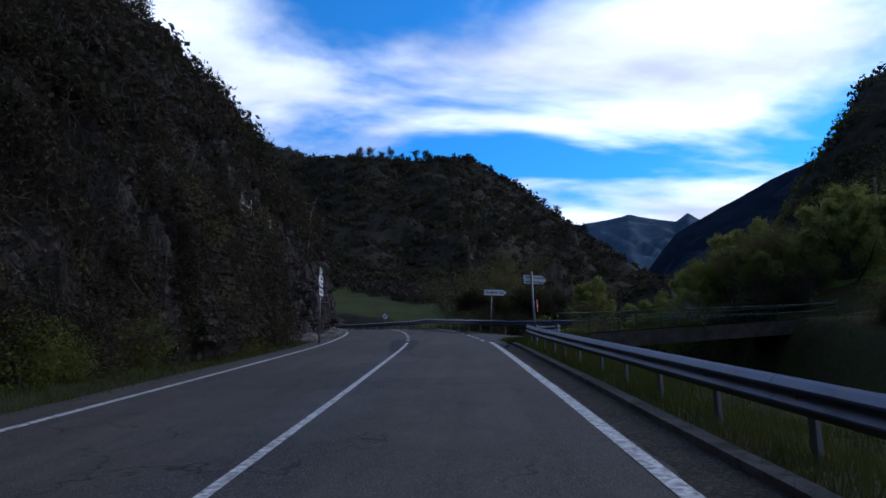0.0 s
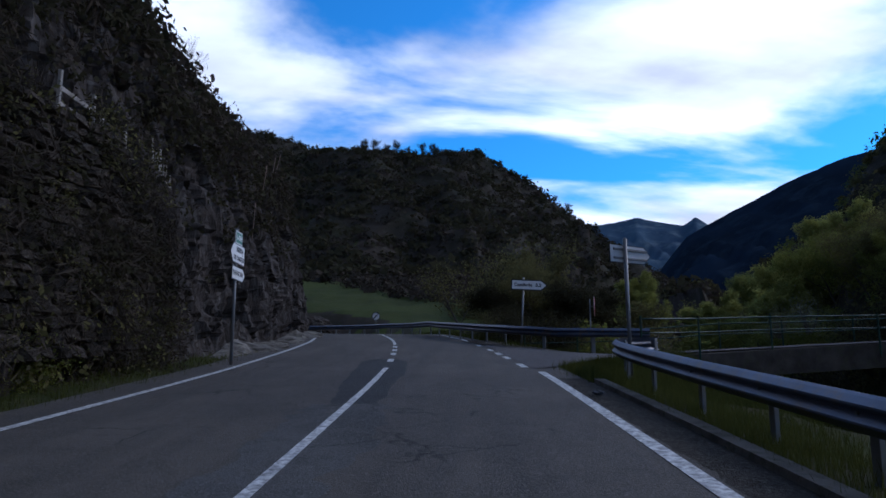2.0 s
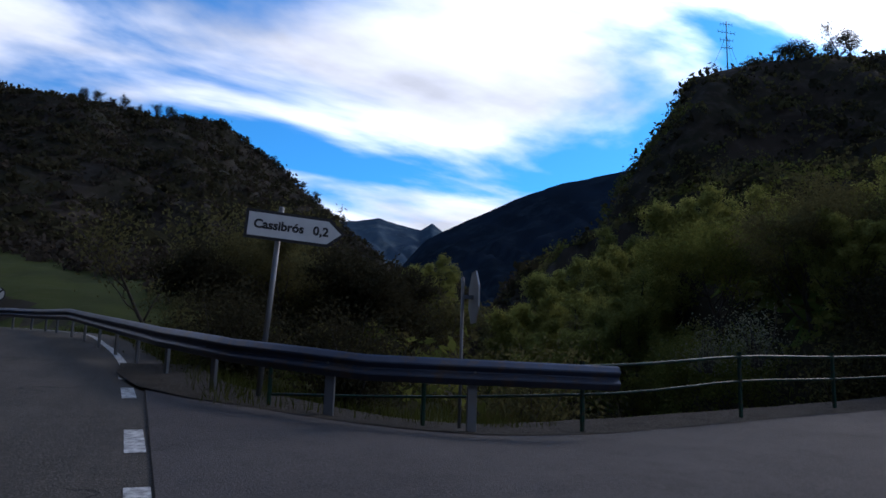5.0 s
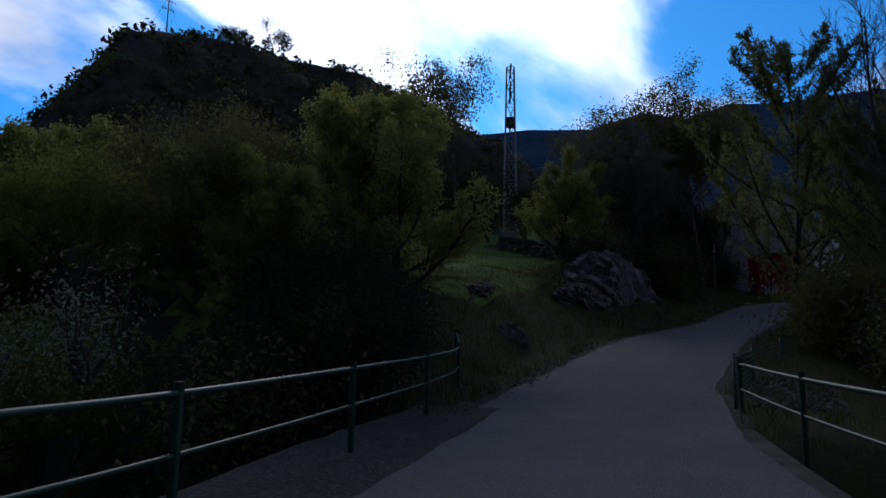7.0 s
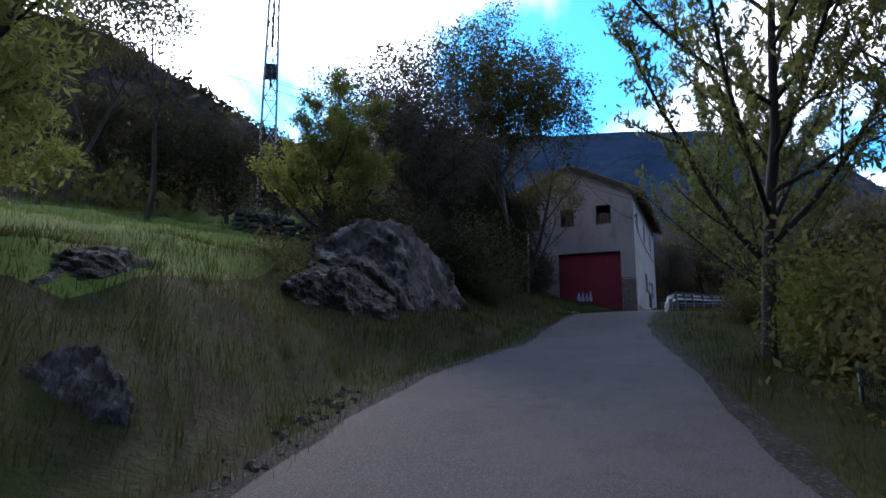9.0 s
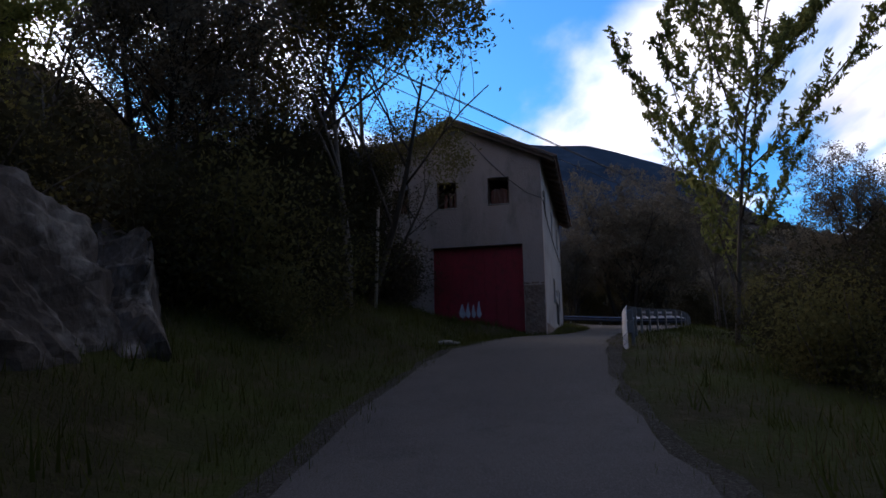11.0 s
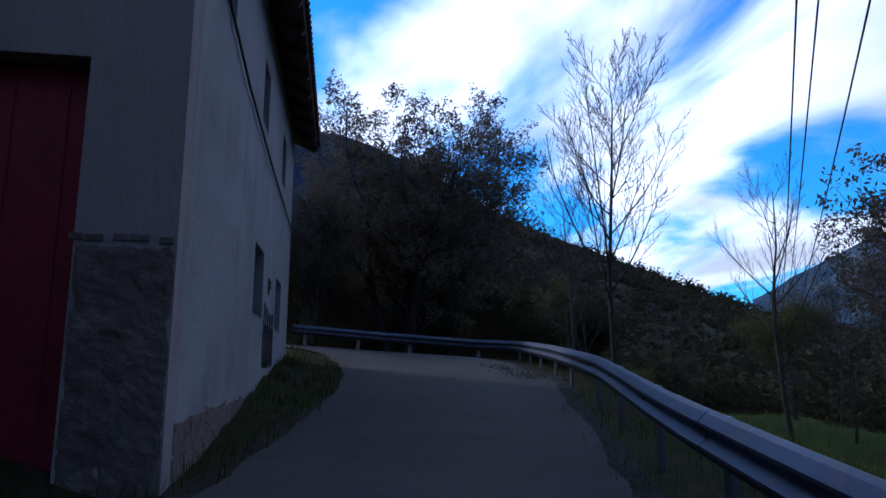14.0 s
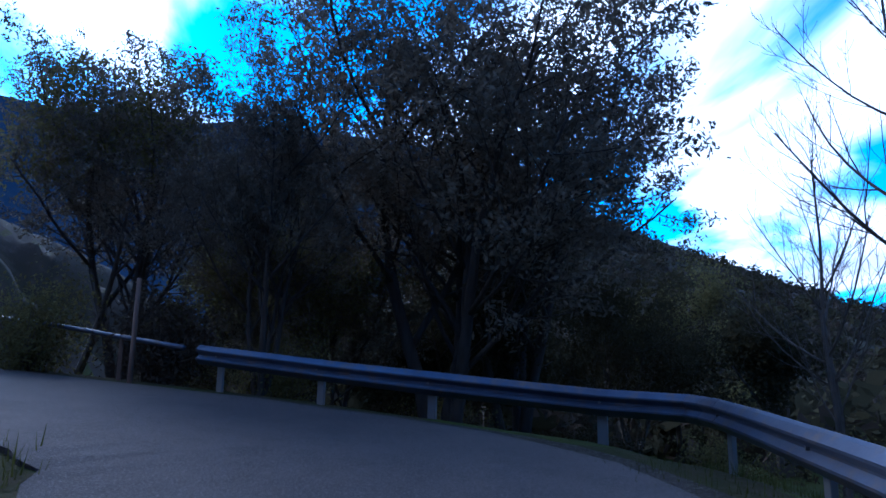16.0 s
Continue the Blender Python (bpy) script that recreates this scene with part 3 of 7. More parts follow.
def make_ground():
    xs = spaced([(-4500, -700, 500), (-700, -120, 40), (-120, -30, 4), (-30, -9, 1.2), (-9, 88, 0.7), (88, 170, 2.5), (170, 700, 40), (700, 4500, 500)])
    ys = spaced([(-4500, -300, 500), (-300, -40, 20), (-40, -5, 2), (-5, 62, 0.7), (62, 130, 2.0), (130, 400, 6), (400, 700, 40), (700, 4500, 500)])
    X, Y = np.meshgrid(xs, ys)
    Z = height(X, Y)
    far = smooth(np.hypot(X - 30, Y - 60), 380, 700)
    Z = Z * (1 - far) + 10 * far
    n, k = len(ys), len(xs)
    me = bpy.data.meshes.new("ground")
    V = np.stack([X, Y, Z], -1).reshape(-1, 3)
    I = np.arange(n * k).reshape(n, k)
    F = np.stack([I[:-1, :-1], I[:-1, 1:], I[1:, 1:], I[1:, :-1]], -1).reshape(-1, 4)
    me.vertices.add(len(V))
    me.vertices.foreach_set("co", V.astype(np.float32).ravel())
    me.loops.add(F.size)
    me.loops.foreach_set("vertex_index", F.astype(np.int32).ravel())
    me.polygons.add(len(F))
    me.polygons.foreach_set("loop_start", np.arange(0, F.size, 4, dtype=np.int32))
    me.update(calc_edges=True)
    for m in (GRASS, MEADOW_LIT, SCRUB, ROCK, MEADOW_DIM):
        me.materials.append(m)
    C = V[F].mean(1)
    cx, cy = C[:, 0], C[:, 1]
    N = np.cross(V[F[:, 1]] - V[F[:, 0]], V[F[:, 3]] - V[F[:, 0]])
    steep = np.hypot(N[:, 0], N[:, 1]) / np.abs(N[:, 2])
    idx = np.zeros(len(F), np.int32)
    idx[(steep > 0.42)] = 2
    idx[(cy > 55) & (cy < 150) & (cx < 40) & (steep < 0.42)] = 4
    wob = 2.0 * waves(cx, cy, 9, 18, 3)
    idx[(cx > 20 + wob) & (cx < 62) & (cy > 50.5 + wob) & (cy < 62)] = 2
    idx[(cx > 20 + wob) & (cx < 60 + wob) & (cy > 42 + 0.4 * wob) & (cy < 50.5 + wob) & (steep < 0.9)] = 1
    wav = 3.0 * waves(cx, cy, 14, 17, 3)
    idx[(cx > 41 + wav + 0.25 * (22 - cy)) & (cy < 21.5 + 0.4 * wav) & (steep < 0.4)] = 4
    idx[(cx > 15) & (cx < 80) & (cy > 14) & (cy < 43) & (idx == 2)] = 0
    idx[(steep > 1.5) & (cx < -4) & (cy < 60)] = 3
    me.polygons.foreach_set("material_index", idx)
    me.shade_smooth()
    return tagged(new("ground", me), "grassy valley ground rising into scrub-covered hillsides", "ground", kind="structure")


make_ground()


def ground_z(x, y):
    return float(height(np.array([[float(x)]]), np.array([[float(y)]]))[0, 0])


# ---- roads ----
def make_roads():
    road = ribbon("road", ROAD, [-4.35, -3.5, -1.7, 0, 1.7, 3.4, 3.9], ASPHALT, 0.0, thick=0.1, wobble=0.04)
    tagged(road, "worn grey asphalt two-lane mountain road", "road", kind="structure")
    hw = lane_half(TRACK[:, 0])
    lane = ribbon("road", TRACK, [-hw, -hw / 2, hw * 0, hw / 2, hw], LANE_ASPHALT, -0.005, thick=0.12, wobble=0.1)
    tagged(lane, "narrow pale asphalt lane with crumbling edges", "lane", kind="structure")
    # grit washed to its edges, running under the lane
    for o in (-1, 1):
        seg = TRACK[(TRACK[:, 0] > 17.4) & (TRACK[:, 0] < (60 if o < 0 else 72))]
        hw = lane_half(seg[:, 0])
        cols = [hw - 0.4, hw, hw + 0.25] if o > 0 else [-hw - 0.25, -hw, 0.4 - hw]
        tagged(ribbon("lane_edge", seg, cols, GRAVEL, -0.013, wobble=0.07), "grit and dead leaves along the lane edge", "verge", kind="structure")
    # mouth of the lane, flaring to the main road
    a = spline([(1.7, 28.2), (2.3, 28.6), (3.1, 29.7), (4.3, 31.3), (6.4, 32.5), (9.5, 33.25), (12.5, 33.7), (15, 34.3), (18.5, 35.0)], 0.4)
    b = spline([(1.0, 42.6), (1.15, 40.4), (1.7, 38.9), (2.8, 37.8), (4.6, 37.2), (8.0, 37.2), (12.0, 37.55), (15, 38.0), (18.5, 38.35)], 0.4)
    n, k = 60, 10
    pa = np.stack([np.interp(np.linspace(0, 1, n), np.linspace(0, 1, len(a)), a[:, i]) for i in (0, 1)], 1)
    pb = np.stack([np.interp(np.linspace(0, 1, n), np.linspace(0, 1, len(b)), b[:, i]) for i in (0, 1)], 1)
    verts = []
    for p, q in zip(pa, pb):
        for t in np.linspace(0, 1, k):
            x, y = p + (q - p) * t
            verts.append((x, y, float(mouth(np.array([x]), np.array([y]))[0][0]) + 0.008))
    faces = [(i * k + j, (i + 1) * k + j, (i + 1) * k + j + 1, i * k + j + 1) for i in range(n - 1) for j in range(k - 1)]
    tagged(raw("pavement", verts, faces, LANE_ASPHALT), "asphalt mouth of the side lane at the junction", "pavement", kind="structure")

    # earth and dead leaves under the far rail
    edge = np.array([(x, y, float(mouth(np.array([x]), np.array([y]))[0][0])) for x, y in b])
    tagged(ribbon("verge", edge, [-1.0, -0.3, 0.35], GRAVEL, 0.014, wobble=0.07), "bare earth and dead leaves under the guard rail", "verge", kind="structure")

    def at_y(y):
        i = int(np.argmin(np.abs(ROAD[:, 1] - y) + 50 * (ROAD[:, 0] < -20)))
        return i

    def stripe(y0, y1, o, w, name, label):
        seg = spline([tuple(p) for p in ROAD[at_y(y0):at_y(y1) + 1:3]] + [tuple(ROAD[at_y(y1)])], 0.5) if y1 - y0 > 4 else ROAD[at_y(y0):at_y(y1) + 1]
        if len(seg) < 3:
            a, b = ROAD[at_y(y0)], ROAD[at_y(y0) + 1]
            d = (b - a) / np.linalg.norm(b - a)
            seg = np.array([a + d * k for k in np.linspace(0, y1 - y0, 4)])
        ob = ribbon(name, seg, [o - w / 2, o + w / 2], PAINT, 0.006)
        tagged(ob, label, "road marking", kind="structure")

    stripe(-50, 29.0, 0.0, 0.11, "road_marking", "worn white solid centre line")
    for a, b in ((30.2, 31.2), (32.6, 33.6), (34.6, 35.6), (36.6, 37.6)):
        stripe(a, b, 0.0, 0.16, "road_marking", "short white centre dash at the junction")
    stripe(39.0, 66, 0.0, 0.12, "road_marking", "white solid centre line in the bend")
    stripe(-50, 66, -3.45, 0.14, "road_marking", "white edge line on the rock side")
    stripe(-50, 27.5, 3.3, 0.16, "road_marking", "white edge line on the valley side")
    for a, b in ((28.7, 29.8), (31.0, 32.0), (33.2, 34.2), (35.4, 36.4), (37.6, 38.6), (39.8, 40.8)):
        stripe(a, b, 3.12, 0.16, "road_marking", "white edge dash across the lane mouth")
    stripe(42, 66, 3.2, 0.14, "road_marking", "white edge line in the bend")
    # darker repair along the centre line, and the broken surface before it
    def patch(y0, y1, ts, lefts, rights, mat, lift, wob, label):
        seg = spline([tuple(p) for p in ROAD[at_y(y0):at_y(y1) + 1]], 0.2)
        u = np.linspace(0, 1, len(seg))
        a, c = np.interp(u, ts, lefts), np.interp(u, ts, rights)
        tagged(ribbon("road_patch", seg, [a, a * 0.6 + c * 0.4, a * 0.3 + c * 0.7, c], mat, lift, wobble=wob), label, "road patch", kind="structure")

    patch(22, 31, [0, 0.5, 0.9, 1], [-0.3, -0.62, -0.72, -0.45], [0.36, 0.46, 0.42, 0.2], PATCH, 0.004, 0.05, "dark patch of newer asphalt round the centre line")
    patch(-40, 22, [0, 0.3, 0.6, 1], [-0.6, -0.75, -0.6, -0.5], [0.5, 0.7, 0.55, 0.6], BROKEN, 0.003, 0.16, "coarse broken asphalt along the centre line")
    patch(-40, 26, [0, 1], [3.42, 3.42], [3.92, 3.92], GRAVEL, 0.003, 0.05, "grit and earth between edge line and kerb")
    # concrete edging along the valley side
    sel = ROAD[(ROAD[:, 1] > -45) & (ROAD[:, 1] < 25.5)]
    kerb = ribbon("kerb", sel, [3.92, 3.94, 4.08, 4.1], KERB, 0.07, thick=0.25, wobble=0.012)
    tagged(kerb, "low weathered concrete edging along the road", "kerb", kind="structure")


make_roads()


# ---- guard rails ----
def beam_mesh(name, line, parent, height_m=0.31):
    """A folded W section along a line of top points, with thickness."""
    prof = [(0.0, 0.0), (0.028, -0.02), (0.078, -0.075), (0.078, -0.095), (0.02, -0.145), (0.02, -0.165), (0.078, -0.215), (0.078, -0.235), (0.028, -0.29), (0.0, -0.31)]
    s = side_of(line)
    n = len(line)
    rows = []
    for o, z in prof:
        rows.append(np.concatenate([line[:, :2] + s * o, line[:, 2:3] + z], 1))
    for o, z in reversed(prof):
        rows.append(np.concatenate([line[:, :2] + s * (o - 0.006), line[:, 2:3] + z], 1))
    V = np.stack(rows, 1)
    k = V.shape[1]
    faces = [(i * k + j, i * k + (j + 1) % k, (i + 1) * k + (j + 1) % k, (i + 1) * k + j) for i in range(n - 1) for j in range(k)]
    faces += [tuple(range(k)), tuple((n - 1) * k + j for j in reversed(range(k)))]
    return raw(name, V.reshape(-1, 3).tolist(), faces, ZINC, parent, smooth=False)


def guard_rail(points, top, label, every=2.0, flip=False):
    """points: plan of the face; it faces the line's right unless flipped."""
    pts = points[::-1] if flip else points
    line = spline([(x, y, 0) for x, y in pts], 0.35)
    zz = height(line[:, 0:1], line[:, 1:2])[:, 0] + 0.74 if top is None else np.interp(line[:, 0] if abs(pts[-1][0] - pts[0][0]) > abs(pts[-1][1] - pts[0][1]) else line[:, 1], *top)
    line[:, 2] = zz
    rail = thing("guard_rail", pose(0, 0, 0), label, "guard rail", "roadside guard rails")
    # lengths of about four metres, lapped
    step = np.concatenate([[0], np.cumsum(np.linalg.norm(np.diff(line[:, :2], axis=0), axis=1))])
    cuts = np.arange(0, step[-1] - 1.0, 4.0).tolist() + [step[-1]]
    for a, b in zip(cuts[:-1], cuts[1:]):
        sel = (step >= a - 0.5) & (step <= b + 0.5)
        seg = line[sel].copy()
        seg[:, :2] += side_of(line)[sel] * (0.004 * (int(a / 4) % 2))
        beam_mesh("beam", seg, rail)
    s = side_of(line)
    for d in np.arange(0.35, step[-1], every):
        i = int(np.argmin(np.abs(step - d)))
        x, y = line[i, :2] - s[i] * 0.10
        g = ground_z(x, y)
        t = line[i, 2] - 0.04
        ang = math.atan2(s[i][1], s[i][0])
        bm = boxed((0.05, 0.12, max(0.5, t - g + 0.5)), (x, y, t - max(0.5, t - g + 0.5) / 2), 0.006, Matrix.Rotation(ang, 4, "Z"))
        p = part("post", bm, ZINC_POST, rail)
        part("spacer", boxed((0.1, 0.09, 0.2), (*(line[i, :2] - s[i] * 0.055), line[i, 2] - 0.155), 0.006, Matrix.Rotation(ang, 4, "Z")), ZINC_POST, rail)
        v, f = tube_data([(*(line[i, :2] + s[i] * 0.015), line[i, 2] - 0.155), (*(line[i, :2] + s[i] * 0.045), line[i, 2] - 0.155)], 0.016, 6)
        raw("bolt", v, f, ZINC_POST, rail)
    return rail


# along the river side of the main road, curling in at the lane
guard_rail([(2.85, -30), (2.95, 0), (3.02, 14), (3.05, 22), (3.1, 25.5), (3.35, 27.4), (4.0, 28.8), (5.0, 29.9)], ([-30, 0, 14, 22, 27, 30], [-1.4, 0.62, 1.55, 2.10, 2.48, 2.62]), "long galvanised steel guard rail above the river, curling at its end", flip=True)
# opposite the lane mouth and round the bend
guard_rail([(6.75, 36.72), (3.6, 37.3), (2.2, 38.6), (1.3, 41.0), (0.2, 45.2), (-1.2, 50.5), (-4.0, 58), (-10, 66), (-20, 72.5), (-34, 76)], ([-34, -20, -10, -4, -1.2, 0.2, 1.3, 2.2, 3.6, 6.75], [4.9, 4.7, 4.6, 4.35, 4.1, 3.74, 3.46, 3.29, 3.15, 3.1]), "galvanised steel guard rail round the outside of the bend", flip=True)


# ---- barn ----
def make_barn():
    ang = math.degrees(math.atan2(0.96, 0.282)) - 90  # facade runs along local y
    barn = thing("barn", pose(56.48, 30.22, 7.45, 0, 0, ang), "old two-storey rendered barn with red garage door and tiled roof", "barn")
    W_, D_, T_ = 6.5, 11.3, 0.35
    EAVE, APEX = 6.2, 7.7  # above the base

    # openings on the front: (y0, y1, z0, z1); on the long side: (x0, x1, z0, z1)
    front = [(0.74, 4.04, -0.3, 3.03), (1.15, 1.95, 4.5, 5.55), (3.10, 3.85, 4.45, 5.5), (4.95, 5.6, 4.35, 5.35)]
    side = [(4.7, 5.9, 1.36, 2.44), (8.1, 9.25, 1.3, 2.33), (1.2, 2.0, 4.3, 5.3), (4.8, 5.6, 4.3, 5.3), (8.3, 9.1, 4.3, 5.3)]

    def wall(name, length, top, holes, place, mat, label, slope=None):
        """A wall of blocks round its openings, in its own plane (s, z), thickness T_ inwards."""
        bm = bmesh.new()
        ss = sorted({0, length} | {h[0] for h in holes} | {h[1] for h in holes} | ({length / 2} if slope else set()))
        for a, b in zip(ss[:-1], ss[1:]):
            zs = sorted([(h[2], h[3]) for h in holes if h[0] <= a + 1e-6 and h[1] >= b - 1e-6])
            lo = -0.6
            spans = []
            for z0, z1 in zs:
                spans.append((lo, z0))
                lo = z1
            spans.append((lo, None))
            for z0, z1 in spans:
                ta, tb = (top(a), top(b)) if z1 is None else (z1, z1)
                if ta - z0 < 0.01:
                    continue
                pts = [(a, z0), (b, z0), (b, tb), (a, ta)]
                vs = [bm.verts.new(place(s, z, 0)) for s, z in pts] + [bm.verts.new(place(s, z, T_)) for s, z in pts]
                for f in ((3, 2, 1, 0), (4, 5, 6, 7), (0, 1, 5, 4), (1, 2, 6, 5), (2, 3, 7, 6), (3, 0, 4, 7)):
                    bm.faces.new([vs[i] for i in f])
        bmesh.ops.remove_doubles(bm, verts=bm.verts, dist=1e-4)
        bmesh.ops.recalc_face_normals(bm, faces=bm.faces)
        return part(name, bm, mat, barn, label)

    gable = lambda s: EAVE + (APEX - EAVE) * (1 - abs(s - W_ / 2) / (W_ / 2))
    flat = lambda s: EAVE
    wall("front_wall", W_, gable, front, lambda s, z, t: (t, s, z), PLASTER, "grey-brown cracked render", True)
    wall("back_wall", W_, gable, [], lambda s, z, t: (D_ - t, s, z), PLASTER, "", True)
    wall("side_wall", D_ - 2 * T_, flat, [(a - T_, b - T_, c, d) for a, b, c, d in side], lambda s, z, t: (s + T_, t, z), PLASTER_SIDE, "render with graffiti, paler for the skylight on it")
    wall("side_wall", D_ - 2 * T_, flat, [], lambda s, z, t: (s + T_, W_ - t, z), PLASTER, "")
    part("floor_slab", boxed((D_ - 0.7, W_ - 0.7, 0.2), (D_ / 2, W_ / 2, -0.2)), CONCRETE, barn)
    part("loft_floor", boxed((D_ - 0.75, W_ - 0.75, 0.15), (D_ / 2, W_ / 2, 3.7)), WOOD, barn)
    # bare rough patch at the foot of the front corner, with a broken brick course over it
    rnd = random.Random(3)
    bm = bmesh.new()
    ny, nz = 16, 40
    grid = []
    for a in range(ny):
        row = []
        for b in range(nz):
            y, z = 0.735 * a / (ny - 1), -0.35 + 1.9 * b / (nz - 1)
            q = Vector((3.1, y * 5, z * 5))
            edge = a in (0, ny - 1) or b in (0, nz - 1)
            row.append(bm.verts.new((0.004 if edge else -0.010 + 0.014 * noise.fractal(q, 0.6, 2.0, 4), y, z + (0.03 * noise.noise(Vector((y * 9, 0, 0))) if b == nz - 1 else 0))))
        grid.append(row)
    for a in range(ny - 1):
        for b in range(nz - 1):
            bm.faces.new((grid[a][b], grid[a][b + 1], grid[a + 1][b + 1], grid[a + 1][b]))
    part("bare_patch", bm, STONEWORK, barn, "rough brown patch where the render has fallen")
    y = 0.02
    while y < 0.68:
        w = rnd.uniform(0.09, 0.2)
        part("brick", boxed((0.03, w - 0.012, 0.055), (0.004 - rnd.uniform(0, 0.008), y + w / 2, 1.6 + rnd.gauss(0, 0.008)), 0.006), STONEWORK, barn)
        y += w * rnd.choice((1, 1, 1.5))
    # bare rubble along the foot of the side
    x = 0.3
    while x < D_ - 0.4:
        w = rnd.uniform(0.18, 0.42)
        zt = 0.2
        z = -0.3
        while z < zt:
            h = min(rnd.uniform(0.12, 0.24), zt - z + rnd.uniform(0.03, 0.08))
            part("stone", boxed((w + 0.02, 0.03, h + 0.02), (x + w / 2, 0.011 - rnd.uniform(0, 0.006), z + h / 2), 0.012, Matrix.Rotation(rnd.gauss(0, 0.12), 4, "Y")), STONEWORK, barn)
            z += h
        x += w
    # sliding door, set back
    door = part("garage_door", boxed((0.05, 3.3, 3.28), (0.22, 2.39, 1.36)), RED_DOOR, barn, "red painted steel garage door with graffiti")
    for k in range(8):
        part("door_rib", boxed((0.016, 0.03, 3.2), (0.189, 0.95 + k * 0.41, 1.36), 0.004), RED_DOOR, door)
    # near-black strip at the door head; shade of the recess put into its colour
    part("door_lintel", boxed((0.12, 3.3, 0.16), (0.27, 2.39, 2.95)), DARK, barn)
    # pale pointed shapes sprayed on the door
    for k, (w, h) in enumerate(((0.24, 0.44), (0.16, 0.50), (0.15, 0.40), (0.17, 0.54))):
        y = 2.98 - k * 0.2
        bm = bmesh.new()
        pts = [(y + w / 2, 0.52), (y + w * 0.55, 0.68), (y + w * 0.2, 0.72 + h * 0.5), (y, 0.52 + h), (y - w * 0.25, 0.72), (y - w * 0.5, 0.60), (y - w * 0.3, 0.50), (y, 0.44)]
        fs = [bm.verts.new((0.176, a, b)) for a, b in pts] + [bm.verts.new((0.178, a, b)) for a, b in pts]
        n = len(pts)
        bm.faces.new(fs[:n])
        bm.faces.new(list(reversed(fs[n:])))
        for i in range(n):
            bm.faces.new((fs[i], fs[(i + 1) % n], fs[n + (i + 1) % n], fs[n + i]))
        bmesh.ops.recalc_face_normals(bm, faces=bm.faces)
        part("graffiti", bm, GRAFFITI, door, "pale sprayed shape")
    # broken loft windows
    for k, (a, b, c, d) in enumerate(front[1:]):
        w = part("window", boxed((0.06, b - a, 0.06), (0.14, (a + b) / 2, d - 0.03)), WOOD, barn, "broken wooden window")
        part("jamb", boxed((0.06, 0.06, d - c - 0.06), (0.14, a + 0.03, (c + d) / 2 - 0.03)), WOOD, w)
        part("jamb", boxed((0.06, 0.06, d - c - 0.06), (0.14, b - 0.03, (c + d) / 2 - 0.03)), WOOD, w)
        part("sill", boxed((0.2, b - a, 0.05), (0.08, (a + b) / 2, c + 0.025), 0.01), GREY_WOOD, w)
        n = 5 if k == 0 else 3
        for i in range(n):
            y = a + 0.10 + (b - a - 0.2) * (i + 0.5) / n - (0.12 if k == 1 else 0)
            part("slat", boxed((0.025, 0.125, (d - c) * (0.52 + 0.1 * (i % 2))), (0.19, y, c + 0.05 + (d - c) * 0.28), 0.004, Matrix.Rotation(radians(1.5 * (i - 1)), 4, "X")), RED_WOOD, w, "faded red-brown shutter board")
    for a, b, c, d in side:
        w = part("window", boxed((b - a, 0.06, 0.07), ((a + b) / 2, 0.24, d - 0.035)), WOOD, barn, "dark empty window opening")
        part("sill", boxed((b - a, 0.2, 0.05), ((a + b) / 2, 0.10, c + 0.025), 0.01), CONCRETE, w)
        # added dark sheet closes the empty opening; the inside's darkness is its colour
        part("shutter", boxed((b - a - 0.02, 0.03, d - c - 0.08), ((a + b) / 2, 0.28, (c + d) / 2)), DARK, w)
    # roof: rafters, boards and rows of tiles
    pitch = math.atan2(APEX - EAVE, W_ / 2)
    over, eave_over = 0.32, 0.55
    slope_len = (W_ / 2 + eave_over) / math.cos(pitch)
    for sgn in (-1, 1):
        mid = W_ / 2 + sgn * (W_ / 2 + eave_over) / 2
        zc = APEX - math.tan(pitch) * (W_ / 2 + eave_over) / 2
        turn = Matrix.Rotation(-sgn * pitch, 4, "X")
        roof = part("roof", boxed((D_ + 2 * over, slope_len, 0.06), (D_ / 2, mid, zc + 0.10), 0, turn), WOOD, barn, "weathered plank roof under clay tiles")
        for k in range(14):
            x = -over + 0.1 + k * (D_ + 2 * over - 0.2) / 13
            part("rafter", boxed((0.09, slope_len - 0.05, 0.13), (x, mid, zc + 0.0), 0.008, turn), WOOD, roof)
        ROOFS.append((barn, roof, sgn, pitch, slope_len, W_, D_, APEX, over))
    # cable stapled along the eave and down the corner
    tube("cable", [(0.5, -0.03, 4.7), (1.5, -0.035, 4.3), (3, -0.04, 4.1), (6, -0.04, 3.95), (D_, -0.04, 3.8)], 0.018, WIRE, barn, 5)
    tube("cable", [(-0.04, 2.55, 7.0), (-0.04, 1.9, 6.2), (-0.04, 1.25, 5.5), (-0.035, 0.5, 4.87), (-0.03, 0.02, 4.66), (0.3, -0.03, 4.6), (0.5, -0.03, 4.7)], 0.012, WIRE, barn, 5)
    part("insulator", boxed((0.1, 0.08, 0.22), (0.4, -0.06, 4.9), 0.015), CONCRETE, barn)
    # dark sprayed outlines on the side wall
    g = new("graffiti")
    g.parent = barn
    g["label"] = "dark sprayed outline letters"
    rg = random.Random(8)
    for k in range(5):
        x = 6.25 + k * 0.34
        pts = [(x, -0.006, 0.6 + rg.uniform(0, 0.1)), (x - 0.08, -0.006, 1.1), (x + 0.02, -0.006, 1.5 + rg.uniform(-0.1, 0.2)), (x + 0.16, -0.006, 1.55), (x + 0.22, -0.006, 1.15), (x + 0.2, -0.006, 0.65), (x + 0.06, -0.006, 0.72), (x + 0.04, -0.006, 1.1), (x + 0.1, -0.006, 1.32)]
        v, f = tube_data(spline(pts, 0.08).tolist(), 0.014, 5)
